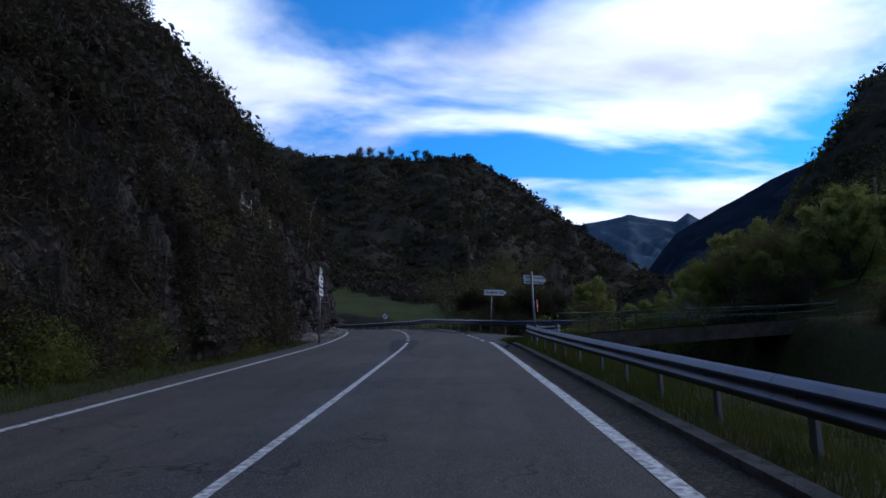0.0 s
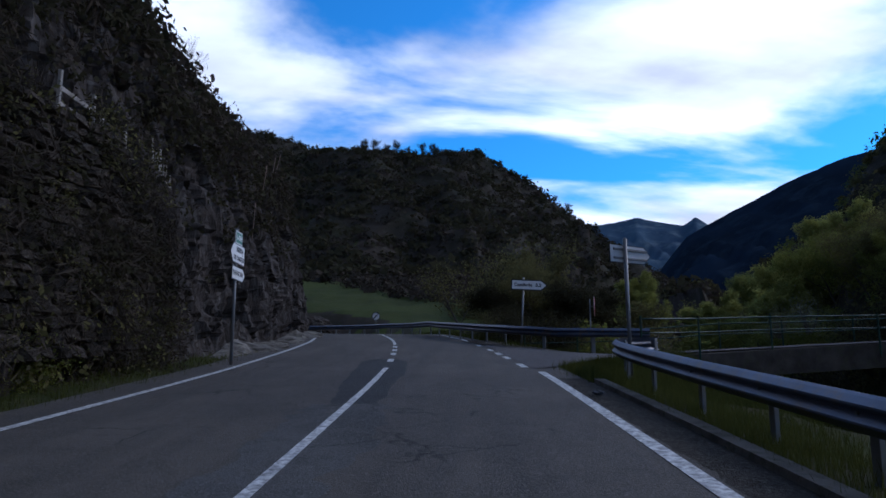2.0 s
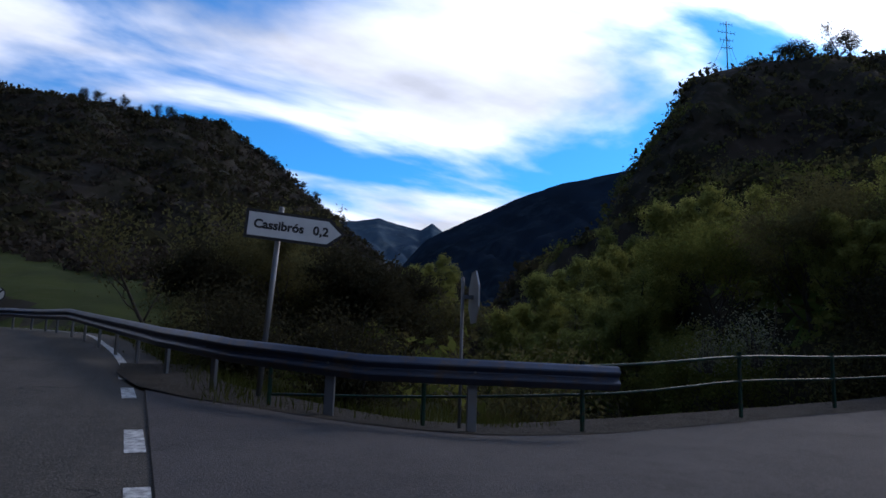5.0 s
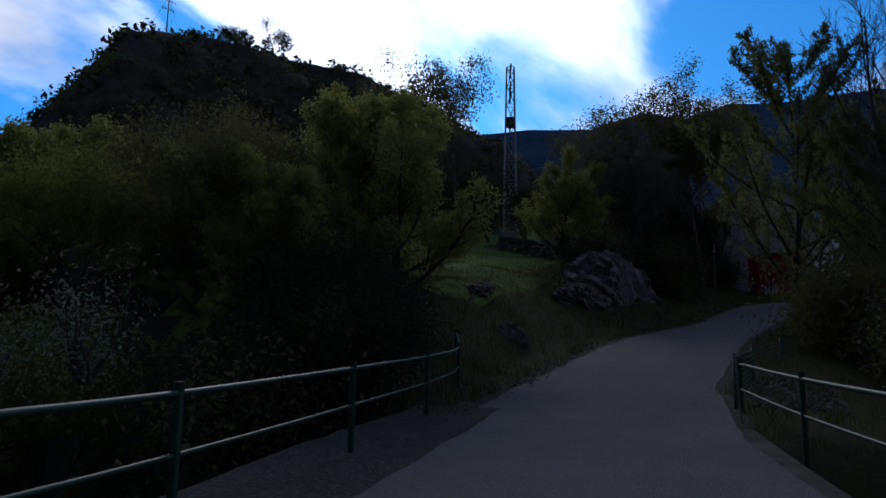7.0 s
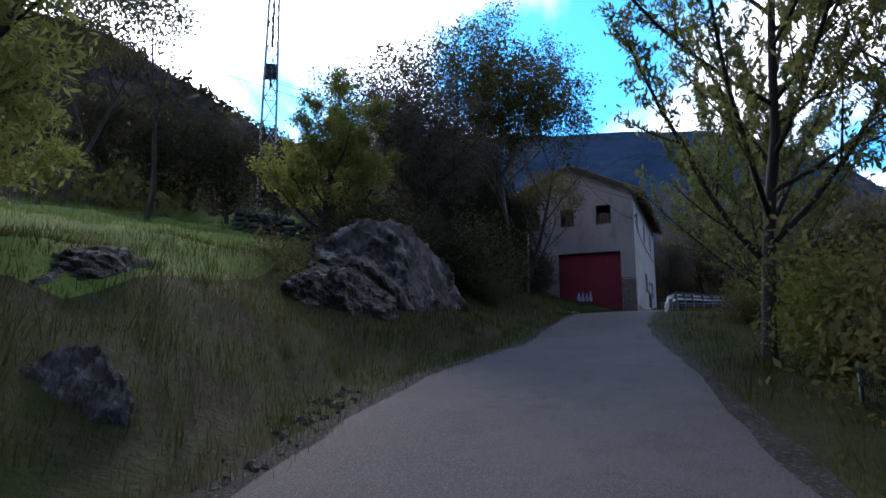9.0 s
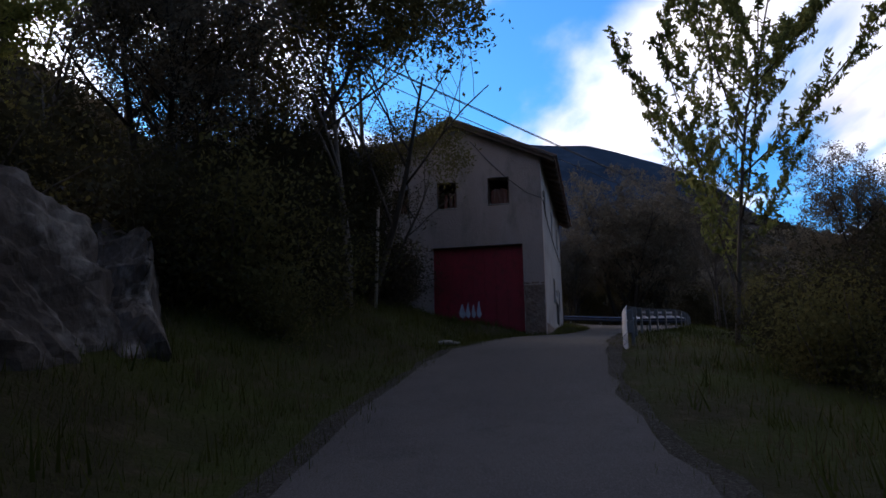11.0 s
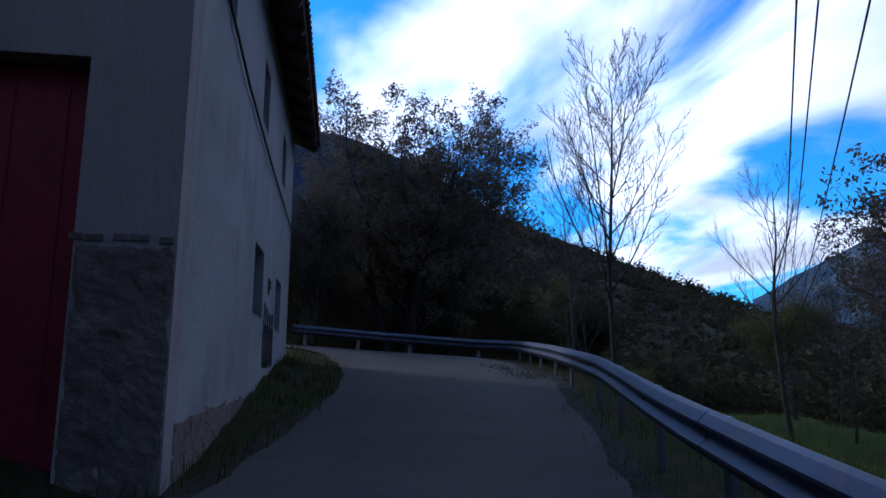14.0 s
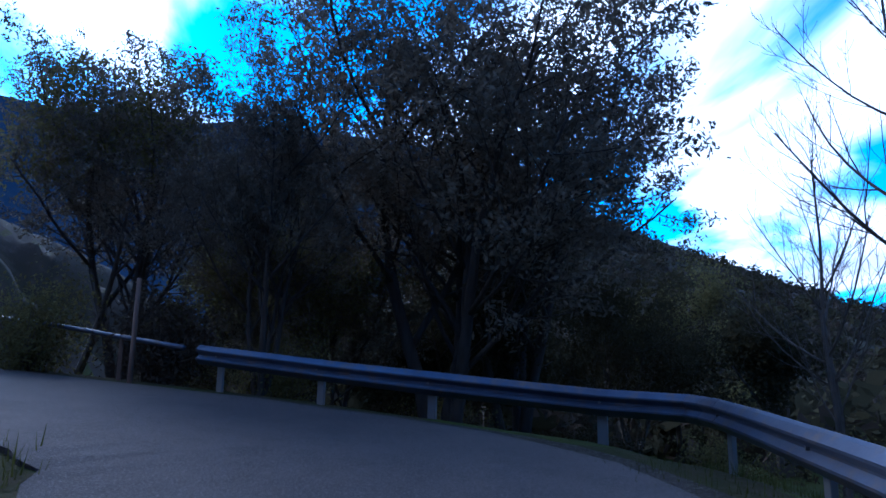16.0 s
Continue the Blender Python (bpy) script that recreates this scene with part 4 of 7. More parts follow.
        raw("stroke", [(a, max(min(b, 0.004), -0.012), c) for a, b, c in v], f, WIRE, g)
    for k in range(2):
        pts = [(6.9 + 0.2 * math.cos(t) * (1 + 0.3 * k), -0.006, 2.0 + 0.15 * math.sin(t * 1.7 + k)) for t in np.linspace(0, 5, 9)]
        v, f = tube_data(spline(pts, 0.06).tolist(), 0.012, 5)
        raw("stroke", [(a, max(min(b, 0.004), -0.012), c) for a, b, c in v], f, WIRE, g)
    return barn


ROOFS = []
GRAFFITI = shader("pale_spray_paint", (0.45, 0.48, 0.55), 0.6, second=(0.33, 0.35, 0.42), scale=6)
barn = make_barn()
# lane-side rail by the barn, bending round to the left
guard_rail([(44.2, 31.5), (47.4, 30.4), (50.5, 29.1), (54.5, 27.1), (58.5, 24.78), (62.5, 22.8), (66, 21.2), (67.6, 20.45), (68.9, 19.95), (69.5, 20.2), (71.0, 21.75), (72.8, 23.55), (74.5, 25.25)], ([44.2, 45.2, 47.4, 50.5, 54.5, 58.5, 62.5, 66, 69.9, 72.4, 74.5], [6.48, 6.9, 7.27, 7.55, 7.9, 8.26, 8.54, 8.74, 8.93, 9.22, 9.5]), "galvanised steel guard rail along the lane by the barn", flip=True)


# ---- far slopes ----
def far_ridge(name, profile, dist, mat, label, depth=500, seed=1, bumps=1.0, steps=160):
    """A mountain with crest angles (clockwise from +y, above the level, degrees) as seen from the bridge."""
    ex, ey, ez = 12.0, 35.0, 3.8
    azs = np.linspace(profile[0][0], profile[-1][0], steps)
    els = np.interp(azs, [p[0] for p in profile], [p[1] for p in profile])
    rr = np.random.RandomState(seed)
    for s in (3, 9, 27, 60):
        els += bumps * 0.22 * (3 / s) ** 0.6 * np.interp(np.linspace(0, s, steps), np.arange(s + 1), rr.randn(s + 1))
    rows = 26
    V = []
    for j in range(rows):
        f = j / (rows - 1)
        R = dist - depth * (1 - f)
        for i, (a, e) in enumerate(zip(azs, els)):
            top = dist * math.tan(radians(e))
            z = ez + top * (f ** 1.15) + bumps * 0.03 * dist * math.sin(i * 0.35 + 3 * math.sin(j * 0.9 + i * 0.11)) * math.sin(math.pi * f) * 0.5
            V.append((ex + R * math.sin(radians(a)), ey + R * math.cos(radians(a)), z - (40 if j == 0 else 0)))
    F = [(j * steps + i, j * steps + i + 1, (j + 1) * steps + i + 1, (j + 1) * steps + i) for j in range(rows - 1) for i in range(steps - 1)]
    return tagged(raw(name, V, F, mat, smooth=True), label, "mountain", kind="structure")


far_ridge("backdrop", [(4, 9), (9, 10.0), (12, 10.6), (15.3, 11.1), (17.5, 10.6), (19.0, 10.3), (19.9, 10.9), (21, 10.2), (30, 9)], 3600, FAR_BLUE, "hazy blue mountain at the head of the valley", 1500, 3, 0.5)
far_ridge("backdrop", [(14, 3.5), (19, 9.6), (22, 11.2), (26, 13.0), (30, 14.3), (38, 15.6), (48, 17)], 700, FAR_DARK_HAZE, "dark haze-blue wooded spur across the valley", 350, 5, 0.5)
far_ridge("backdrop", [(55, 15), (66, 18.0), (74, 18.7), (79, 18.5), (83.5, 19.6), (86.5, 18.7), (90, 19.6), (93, 19.2), (100, 19.2), (106, 18.6), (112, 16.6), (116, 14.2), (119, 11.5), (123, 8), (128, 5), (140, 3)], 1900, FAR_MID, "high haze-blue wooded mountain behind the barn", 1300, 9, 0.5)
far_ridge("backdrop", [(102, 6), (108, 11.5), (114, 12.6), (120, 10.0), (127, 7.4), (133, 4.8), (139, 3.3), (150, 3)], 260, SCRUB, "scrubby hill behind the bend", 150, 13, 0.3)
far_ridge("backdrop", [(138, 5), (146, 9.5), (156, 13), (175, 14)], 1500, FAR_BLUE, "pale haze-blue rocky mountain down the valley", 700, 17, 0.8)
far_ridge("backdrop", [(150, 8), (200, 14), (260, 18), (300, 17), (330, 16), (345, 10)], 1200, FAR_DARK_HAZE, "wooded valley side", 500, 19, 0.6)


# ---- plants ----
def grow(seed, h, spread, levels=3, kids=5, trunk_r=0.16, up=0.5, fork=0.3, lean=0.0, wiggle=0.14, first=0.35):
    """Limbs of a tree: a list of tapered lines, and the places of its twigs with their directions."""
    rnd = random.Random(seed)
    limbs, tips = [], []

    def limb(p, d, length, r, level):
        n = 5 if level == 0 else 4
        pts, rad = [Vector(p)], [r]
        q, dd = Vector(p), Vector(d).normalized()
        end_r = r * (0.22 if level == 0 else (0.4 if level < levels else 0.3))
        for i in range(n):
            dd = (dd + Vector((rnd.gauss(0, wiggle), rnd.gauss(0, wiggle), rnd.gauss(0, wiggle * 0.6) + (up * 0.12 if level else 0)))).normalized()
            q = q + dd * (length / n)
            pts.append(q.copy())
            rad.append(r + (end_r - r) * (i + 1) / n)
        limbs.append((pts, rad, level))
        if level >= levels:
            for i in range(1, n + 1):
                tips.append((pts[i], dd.copy()))
            return
        for k in range(kids if level else int(kids * 1.6)):
            f = first + (1 - first) * (k + rnd.random()) / (kids if level else int(kids * 1.6))
            i = min(int(f * n), n - 1)
            a = pts[i].lerp(pts[i + 1], f * n - i)
            side = Vector((rnd.gauss(0, 1), rnd.gauss(0, 1), 0.0))
            side = (side - dd * side.dot(dd)).normalized()
            nd = (dd * (0.55 if level else 0.35) + side * (spread if level == 0 else 0.9) + Vector((0, 0, up * 0.5))).normalized()
            limb(a, nd, length * (fork + rnd.uniform(0.22, 0.42)) * (1.15 - 0.5 * f if level == 0 else 1), rad[i] * rnd.uniform(0.4, 0.6), level + 1)
        tips.append((pts[-1], dd.copy()))

    limb((0, 0, -0.25), (lean, rnd.gauss(0, 0.05), 1), h * 0.72, trunk_r, 0)
    return limbs, tips


def limb_mesh(name, limbs, mat, parent):
    V, F = [], []
    for pts, rad, level in limbs:
        v, f = tube_data(pts, rad, 7 if level == 0 else (5 if level == 1 else 3), cap=level < 2)
        o = len(V)
        V += v
        F += [tuple(i + o for i in g) for g in f]
    return raw(name, V, F, mat, parent, smooth=True)


def leaf_cloud(centres, n, spread, size, rs, flat=0.0, long=1.0, droop=0.0):
    """n leaves round each centre: an array of pointed quads."""
    C = np.repeat(np.asarray(centres, float), n, 0)
    m = len(C)
    P = C + rs.randn(m, 3) * spread * np.array([1, 1, 0.8])
    a = rs.randn(m, 3)
    a[:, 2] = a[:, 2] * (1 - flat) - droop
    a /= np.linalg.norm(a, axis=1, keepdims=True)
    b = np.cross(a, rs.randn(m, 3))
    b /= np.linalg.norm(b, axis=1, keepdims=True) + 1e-9
    s = size * rs.uniform(0.6, 1.35, (m, 1))
    a, b = a * s * long, b * s * 0.55
    return np.stack([P - a, P + b * 0.9 - a * 0.1, P + a, P - b * 0.9 - a * 0.1], 1)


def make_tree(name, seed, h, spread, bark, leaf, leaf_n, leaf_size, cloud, label, levels=3, kids=5, trunk_r=0.16, up=0.5, fork=0.28, long=1.0, droop=0.0, first=0.35, lean=0.0, limit=5200, wiggle=0.14, group="trees along the valley", stems=1):
    limbs, tips = grow(seed, h, spread, levels, kids, trunk_r, up, fork, lean, wiggle, first)
    for k in range(1, stems):  # more stems from one stool
        m = Matrix.Rotation(2 * math.pi * k / stems + 0.4 * k, 3, "Z")
        more, ends = grow(seed + 100 * k, h * (1 - 0.06 * k), spread, levels, kids, trunk_r * 0.85, up, fork, lean, wiggle, first)
        limbs += [([m @ p for p in pts], rad, level) for pts, rad, level in more]
        tips += [(m @ p, m @ d) for p, d in ends]
    root = thing(name, pose(0, 0, -500), label, "tree", group)
    if leaf:  # most of the last twigs are lost in the leaves
        limbs = [b for i, b in enumerate(limbs) if b[2] < levels or i % 3 == 0]
    limb_mesh("trunk", limbs, bark, root)
    if leaf:
        rs = np.random.RandomState(seed)
        c = np.array([t[0][:] for t in tips])
        if len(c) * leaf_n > limit:
            c = c[rs.permutation(len(c))[: max(1, limit // leaf_n)]]
        quads("crown", leaf_cloud(c, leaf_n, cloud, leaf_size, rs, long=long, droop=droop), leaf, root)
    return root


def branchy(seed, h, r0, plan, lean=(0.0, 0.0), wiggle=0.06, dome=False, fine=0.005):
    """Limbs grown level by level. plan: for each level the number of shoots, where they start, their angle, length and upward bend."""
    rnd = random.Random(seed)
    limbs, twigs = [], []

    def limb(p, d, length, r, level, rise, end):
        n = (9, 6, 5, 4, 3)[level]
        pts, rad = [Vector(p)], [r]
        q, dd = Vector(p), Vector(d).normalized()
        for i in range(n):
            dd = (dd + Vector((rnd.gauss(0, wiggle), rnd.gauss(0, wiggle), rnd.gauss(0, wiggle * 0.5) + rise / n))).normalized()
            q = q + dd * (length / n)
            pts.append(q.copy())
            rad.append(max(r + (end - r) * (i + 1) / n, fine * 0.7))
        limbs.append((pts, rad, level))
        if level > 0:
            twigs.append((pts, level))
        if level == len(plan):
            return
        count, start, angle, ratio, bend = plan[level]
        turn = rnd.uniform(0, 6.28)
        for k in range(count):
            f = start + (0.98 - start) * (k + rnd.random()) / count
            i = min(int(f * n), n - 1)
            a = pts[i].lerp(pts[i + 1], f * n - i)
            ahead = (pts[i + 1] - pts[i]).normalized()
            side = ahead.cross(Vector((0.31, 0.17, 0.93) if abs(ahead.z) < 0.8 else (0.95, 0.2, 0.1))).normalized()
            side = Matrix.Rotation(turn + 2.4 * k + rnd.gauss(0, 0.35), 3, ahead) @ side
            th = radians(angle * rnd.uniform(0.75, 1.25))
            shape = (0.55 + 0.45 * math.sin(math.pi * min(1, 0.25 + f * 0.75))) if dome else (1.12 - 0.68 * f)
            part_r = max(rad[i] * rnd.uniform(0.42, 0.6), fine)
            limb(a, ahead * math.cos(th) + side * math.sin(th), length * ratio * shape * rnd.uniform(0.75, 1.2), part_r, level + 1, bend, part_r * 0.35)

    limb((0, 0, -0.3), (lean[0], lean[1], 1), h, r0, 0, 0.12, r0 * 0.16)
    return limbs, twigs


def leafed(name, seed, h, r0, plan, bark, leaf, label, per=0, size=0.05, spread=0.1, long=1.4, droop=0.0, lowest=2, stems=((0.0, 0.0),), wiggle=0.06, dome=False, inner=0.25, fine=0.005, group="trees along the valley"):
    """A tree of one or more stems, with its leaves set along the outer part of its shoots."""
    root = thing(name, pose(0, 0, -500), label, "tree", group)
    limbs, spots = [], []
    rnd = random.Random(seed + 7)
    for k, lean in enumerate(stems):
        more, twigs = branchy(seed + 31 * k, h * (1 - 0.07 * k), r0 * (1 - 0.08 * k), plan, lean, wiggle, dome, fine)
        limbs += more
        for pts, level in twigs:
            if level >= lowest:
                n = len(pts) - 1
                for _ in range(per if level > lowest or lowest == len(plan) else int(per * 1.5)):
                    f = n * (inner + (1 - inner) * rnd.random())
                    i = min(int(f), n - 1)
                    spots.append(pts[i].lerp(pts[i + 1], f - i)[:])
    if leaf:
        limbs = [b for i, b in enumerate(limbs) if b[2] < len(plan) or i % 2 == 0]
    limb_mesh("trunk", limbs, bark, root)
    if leaf:
        rs = np.random.RandomState(seed)
        quads("crown", leaf_cloud(np.array(spots), 1, spread, size, rs, long=long, droop=droop), leaf, root)
    return root


def plant(root, x, y, s=1.0, turn=0.0, label="", z=None, sx=None):
    g = ground_z(x, y) if z is None else z
    ob = copy_thing(root, Matrix.LocRotScale((x, y, g), Euler((0, 0, radians(turn))), (sx or s, sx or s, s)))
    if label:
        ob["label"] = label
    return ob


TREES = {
    "willow": leafed("tree", 11, 6.2, 0.17, [(12, 0.14, 60, 0.62, 0.7), (8, 0.2, 38, 0.46, 0.45), (5, 0.2, 34, 0.5, 0.35)], DARK_BARK, LEAF_SPRING, "leafy spring willow with soft yellow-green foliage", per=50, size=0.044, spread=0.14, long=1.7, lowest=3, stems=((0.12, 0.05), (-0.2, 0.1))),
    "poplar": make_tree("tree", 12, 12.0, 0.5, BARK, LEAF_SPRING, 20, 0.07, 0.34, "tall poplar with fresh yellow-green leaves", up=1.5, levels=3, kids=5, limit=24000),
    "alder": make_tree("tree", 13, 8.0, 0.9, BARK, LEAF_GREEN, 20, 0.07, 0.34, "broad green tree by the river", up=0.6, levels=3, kids=5, limit=24000),
    "olive": make_tree("tree", 14, 8.0, 0.8, BARK, LEAF_OLIVE, 20, 0.065, 0.32, "dull olive-leaved tree by the river", up=0.7, levels=3, kids=5, limit=22000),
    "dark": make_tree("tree", 15, 7.0, 0.85, BARK, LEAF_DARK, 18, 0.10, 0.34, "dark dense-leaved tree beside the lane", up=0.5, levels=3, kids=5, limit=15000, first=0.2),
    "oak": leafed("tree", 16, 8.4, 0.16, [(10, 0.28, 52, 0.56, 0.45), (8, 0.22, 46, 0.46, 0.25), (6, 0.2, 44, 0.46, 0.15)], DARK_BARK, LEAF_GREY, "large many-stemmed oak with a rounded crown of small dull leaves", per=27, size=0.048, spread=0.10, long=1.2, lowest=3, stems=((0.10, 0.22), (-0.24, -0.06), (0.24, -0.12), (-0.05, 0.05)), wiggle=0.1, dome=True),
    "sapling": leafed("tree", 17, 7.6, 0.045, [(22, 0.12, 54, 0.60, 0.75), (14, 0.12, 32, 0.22, 0.5)], BARK, LEAF_CHERRY, "slim young cherry tree with leafy upright shoots", per=60, size=0.042, spread=0.035, long=1.5, droop=1.1, lowest=1, inner=0.1),
    "thicket": make_tree("tree", 26, 9.5, 0.85, BARK, LEAF_DARK, 9, 0.062, 0.26, "dense dark oak with leaves down to the ground", up=0.6, levels=4, kids=4, trunk_r=0.13, limit=36000, first=0.08, lean=0.2, stems=3),
    "cherry": leafed("tree", 27, 6.2, 0.085, [(24, 0.2, 60, 0.56, 0.65), (14, 0.12, 36, 0.32, 0.45)], DARK_BARK, LEAF_CHERRY, "young cherry tree with leaves in clusters along its shoots", per=96, size=0.027, spread=0.04, long=1.6, droop=1.1, lowest=1, inner=0.1),
    "bare": leafed("tree", 18, 8.4, 0.09, [(12, 0.36, 46, 0.46, 0.7), (9, 0.18, 34, 0.48, 0.6), (7, 0.15, 30, 0.44, 0.5)], BARK, None, "bare grey-barked ash with long upright twigs", stems=((0.03, 0.0),)),
    "ash": leafed("tree", 44, 8.6, 0.072, [(20, 0.22, 46, 0.44, 0.85), (10, 0.15, 34, 0.46, 0.6), (7, 0.15, 32, 0.46, 0.5)], DARK_BARK, None, "bare dark-barked ash with many fine upturned twigs", stems=((0.02, 0.0),), wiggle=0.05, fine=0.008),
    "tall": make_tree("tree", 23, 11.0, 0.6, PALE_BARK, LEAF_OLIVE, 7, 0.07, 0.2, "tall ash leaning over the lane, with thin new leaves", up=1.2, levels=4, kids=4, trunk_r=0.14, limit=16000, first=0.4, lean=0.16),
    "budding": make_tree("tree", 19, 8.5, 0.7, BARK, LEAF_OLIVE, 4, 0.07, 0.22, "half-bare tree with sparse new leaves", up=0.9, levels=4, kids=4, trunk_r=0.12, limit=9000),
}


def slight(seed, h, spread, bark, leaf, label, up=0.8, first=0.2, lean=0.0, stems=1, size=0.17, leaf_n=12):
    """A tree for the middle distance."""
    return make_tree("tree", seed, h, spread, bark, leaf, leaf_n, size, 0.5, label, levels=2, kids=6, trunk_r=0.15, up=up, first=first, lean=lean, stems=stems, limit=3600)


FAR = {
    "willow": slight(11, 9.0, 0.75, BARK, LEAF_SPRING, "leafy spring willow with soft yellow-green foliage", 0.9),
    "poplar": slight(12, 12.0, 0.5, BARK, LEAF_OLIVE, "tall poplar with dull olive leaves", 1.5),
    "alder": slight(13, 8.0, 0.9, BARK, LEAF_OLIVE, "broad olive-green tree by the river", 0.6),
    "olive": slight(14, 8.0, 0.8, BARK, LEAF_OLIVE, "dull olive-leaved tree by the river", 0.7),
    "dark": slight(15, 7.0, 0.85, BARK, LEAF_DARK, "small dark dense-leaved wild tree", 0.5),
    "oak": slight(16, 10.5, 0.8, BARK, LEAF_GREY, "many-stemmed tree with grey-green foliage", 0.8, 0.15, 0.3, 3, 0.14),
    "thicket": slight(26, 9.5, 0.85, BARK, LEAF_DARK, "dense dark oak with leaves down to the ground", 0.6, 0.08, 0.2, 2),
    "budding": slight(19, 8.5, 0.7, BARK, LEAF_OLIVE, "half-bare tree with sparse new leaves", 0.9, 0.3, 0.0, 1, 0.12, 5),
}


def shrub(name, seed, h, leaf, n, size, label, cloud=0.28, stems=14, limit=8200, long=1.0, bark=BARK, lean=0.75, thick=0.022):
    rnd = random.Random(seed)
    limbs, tips = [], []
    for k in range(stems):
        a, sp = rnd.uniform(0, 6.28), rnd.uniform(0.15, 1.0) * lean
        q, d = Vector((rnd.gauss(0, 0.15), rnd.gauss(0, 0.15), -0.1)), Vector((math.cos(a) * sp, math.sin(a) * sp, 1)).normalized()
        pts, rad = [q.copy()], [thick * h]
        L_ = h * rnd.uniform(0.55, 1.05)
        for i in range(4):
            d = (d + Vector((rnd.gauss(0, 0.16), rnd.gauss(0, 0.16), rnd.gauss(0, 0.1)))).normalized()
            q = q + d * L_ / 4
            pts.append(q.copy())
            rad.append(thick * h * (1 - 0.22 * (i + 1)))
            tips.append(q.copy())
            tips.append(q + Vector((rnd.gauss(0, 0.16 * h), rnd.gauss(0, 0.16 * h), rnd.gauss(0, 0.1 * h))))
        limbs.append((pts, rad, 2))
    root = thing(name, pose(0, 0, -500), label, "shrub", "shrubs along the road")
    limb_mesh("stem", limbs, bark, root)
    rs = np.random.RandomState(seed)
    if n:
        c = np.array([t[:] for t in tips])
        quads("foliage", leaf_cloud(c, min(n, limit // len(c)), cloud * h * 0.5, size, rs, long=long), leaf, root)
    return root


SHRUBS = {
    "green": shrub("shrub", 31, 1.8, LEAF_GREEN, 74, 0.042, "leafy green shrub at the roadside"),
    "olive": shrub("shrub", 32, 2.0, LEAF_OLIVE, 74, 0.042, "tangled olive-brown shrub by the road"),
    "dry": shrub("shrub", 33, 2.2, LEAF_BROWN, 46, 0.045, "dry brown bramble thicket by the road", long=1.8),
    "dark": shrub("shrub", 34, 1.9, LEAF_DARK, 76, 0.045, "dark evergreen shrub by the lane"),
    "whips": shrub("shrub", 36, 2.8, None, 0, 0, "bare grey-brown shoots growing out of the slope", stems=30, bark=BARK, lean=0.35, thick=0.006),
    "blossom": shrub("shrub", 35, 2.6, BLOSSOM, 12, 0.06, "riverside shrub with pale blossom"),
}

# river trees seen across the bridge and up the valley
rnd = random.Random(21)
for kind, x, y, s, t in (
    ("dark", 5.6, 46.5, 0.55, 10), ("olive", 3.8, 47.5, 0.5, 70), ("dark", 2.6, 50.5, 0.55, 170), ("dark", 8.2, 49.5, 0.5, 130), ("alder", 10.5, 52.5, 0.42, 40), ("willow", 13.2, 60, 0.5, 40), ("poplar", 8.3, 76, 0.75, 40), ("poplar", 7.3, 77, 0.8, 140),
    ("dark", 6.6, 56, 0.62, 200), ("olive", 4.6, 60, 0.72, 20), ("willow", 13.8, 52.5, 0.42, 260), ("willow", 18.6, 52.5, 0.72, 300), ("alder", 16.8, 45.2, 0.62, 80), ("olive", 20.5, 45.4, 0.72, 200),
    ("willow", 25.0, 55.0, 0.85, 20), ("willow", 22.2, 56.5, 0.82, 99), ("alder", 29, 61, 0.95, 10), ("willow", 29.8, 47.8, 0.75, 220), ("willow", 23.6, 48.2, 0.8, 100),
    ("olive", 23.8, 47.8, 0.75, 20), ("alder", 26.2, 48.8, 0.8, 170), ("willow", 33, 58, 0.9, 140), ("olive", 38, 57, 0.8, 140), ("alder", 20, 66, 0.85, 0),
    ("willow", 27, 70, 1.0, 30), ("olive", 16, 74, 0.7, 30), ("alder", 35, 66, 1.0, 60), ("willow", 41.5, 61.5, 0.8, 60), ("olive", 10.5, 84, 0.8, 100), ("alder", 2.5, 70, 0.7, 100),
    ("budding", 0.9, 53.5, 0.6, 0), ("budding", 2.4, 58, 0.75, 90), ("olive", 24.5, 80, 0.8, 100), ("willow", 36, 78, 1.0, 180), ("willow", 22.6, 44.6, 0.6, 50), ("alder", 21.0, 49.5, 0.7, 150), ("olive", 30.5, 56, 0.9, 260), ("willow", 17.6, 58, 0.68, 10),
):
    near = y < 51 or kind == "willow"
    plant((TREES if near else FAR)[kind], x, y, s * (1.35 if near and y > 51 else 1), t, z=min(ground_z(x, y), 3.2 + 0.08 * max(x - 20, 0)) - 0.2)
plant(SHRUBS["blossom"], 15.4, 43.0, 0.62, 0, z=3.2)
plant(SHRUBS["blossom"], 14.4, 43.6, 0.5, 120, z=3.0)
for x, y, k, s in ((14.9, 41.4, "dark", 1.2), (17.2, 41.2, "olive", 1.3), (20.0, 42.5, "dark", 1.0), (4.2, 40.6, "dark", 0.8), (2.6, 42.6, "dark", 0.9), (1.8, 45.0, "olive", 0.7), (7.5, 41.5, "olive", 1.3), (10.2, 42.5, "dark", 1.4), (23.5, 43.6, "olive", 0.9)):
    plant(SHRUBS[k], x, y, s, x * 40)

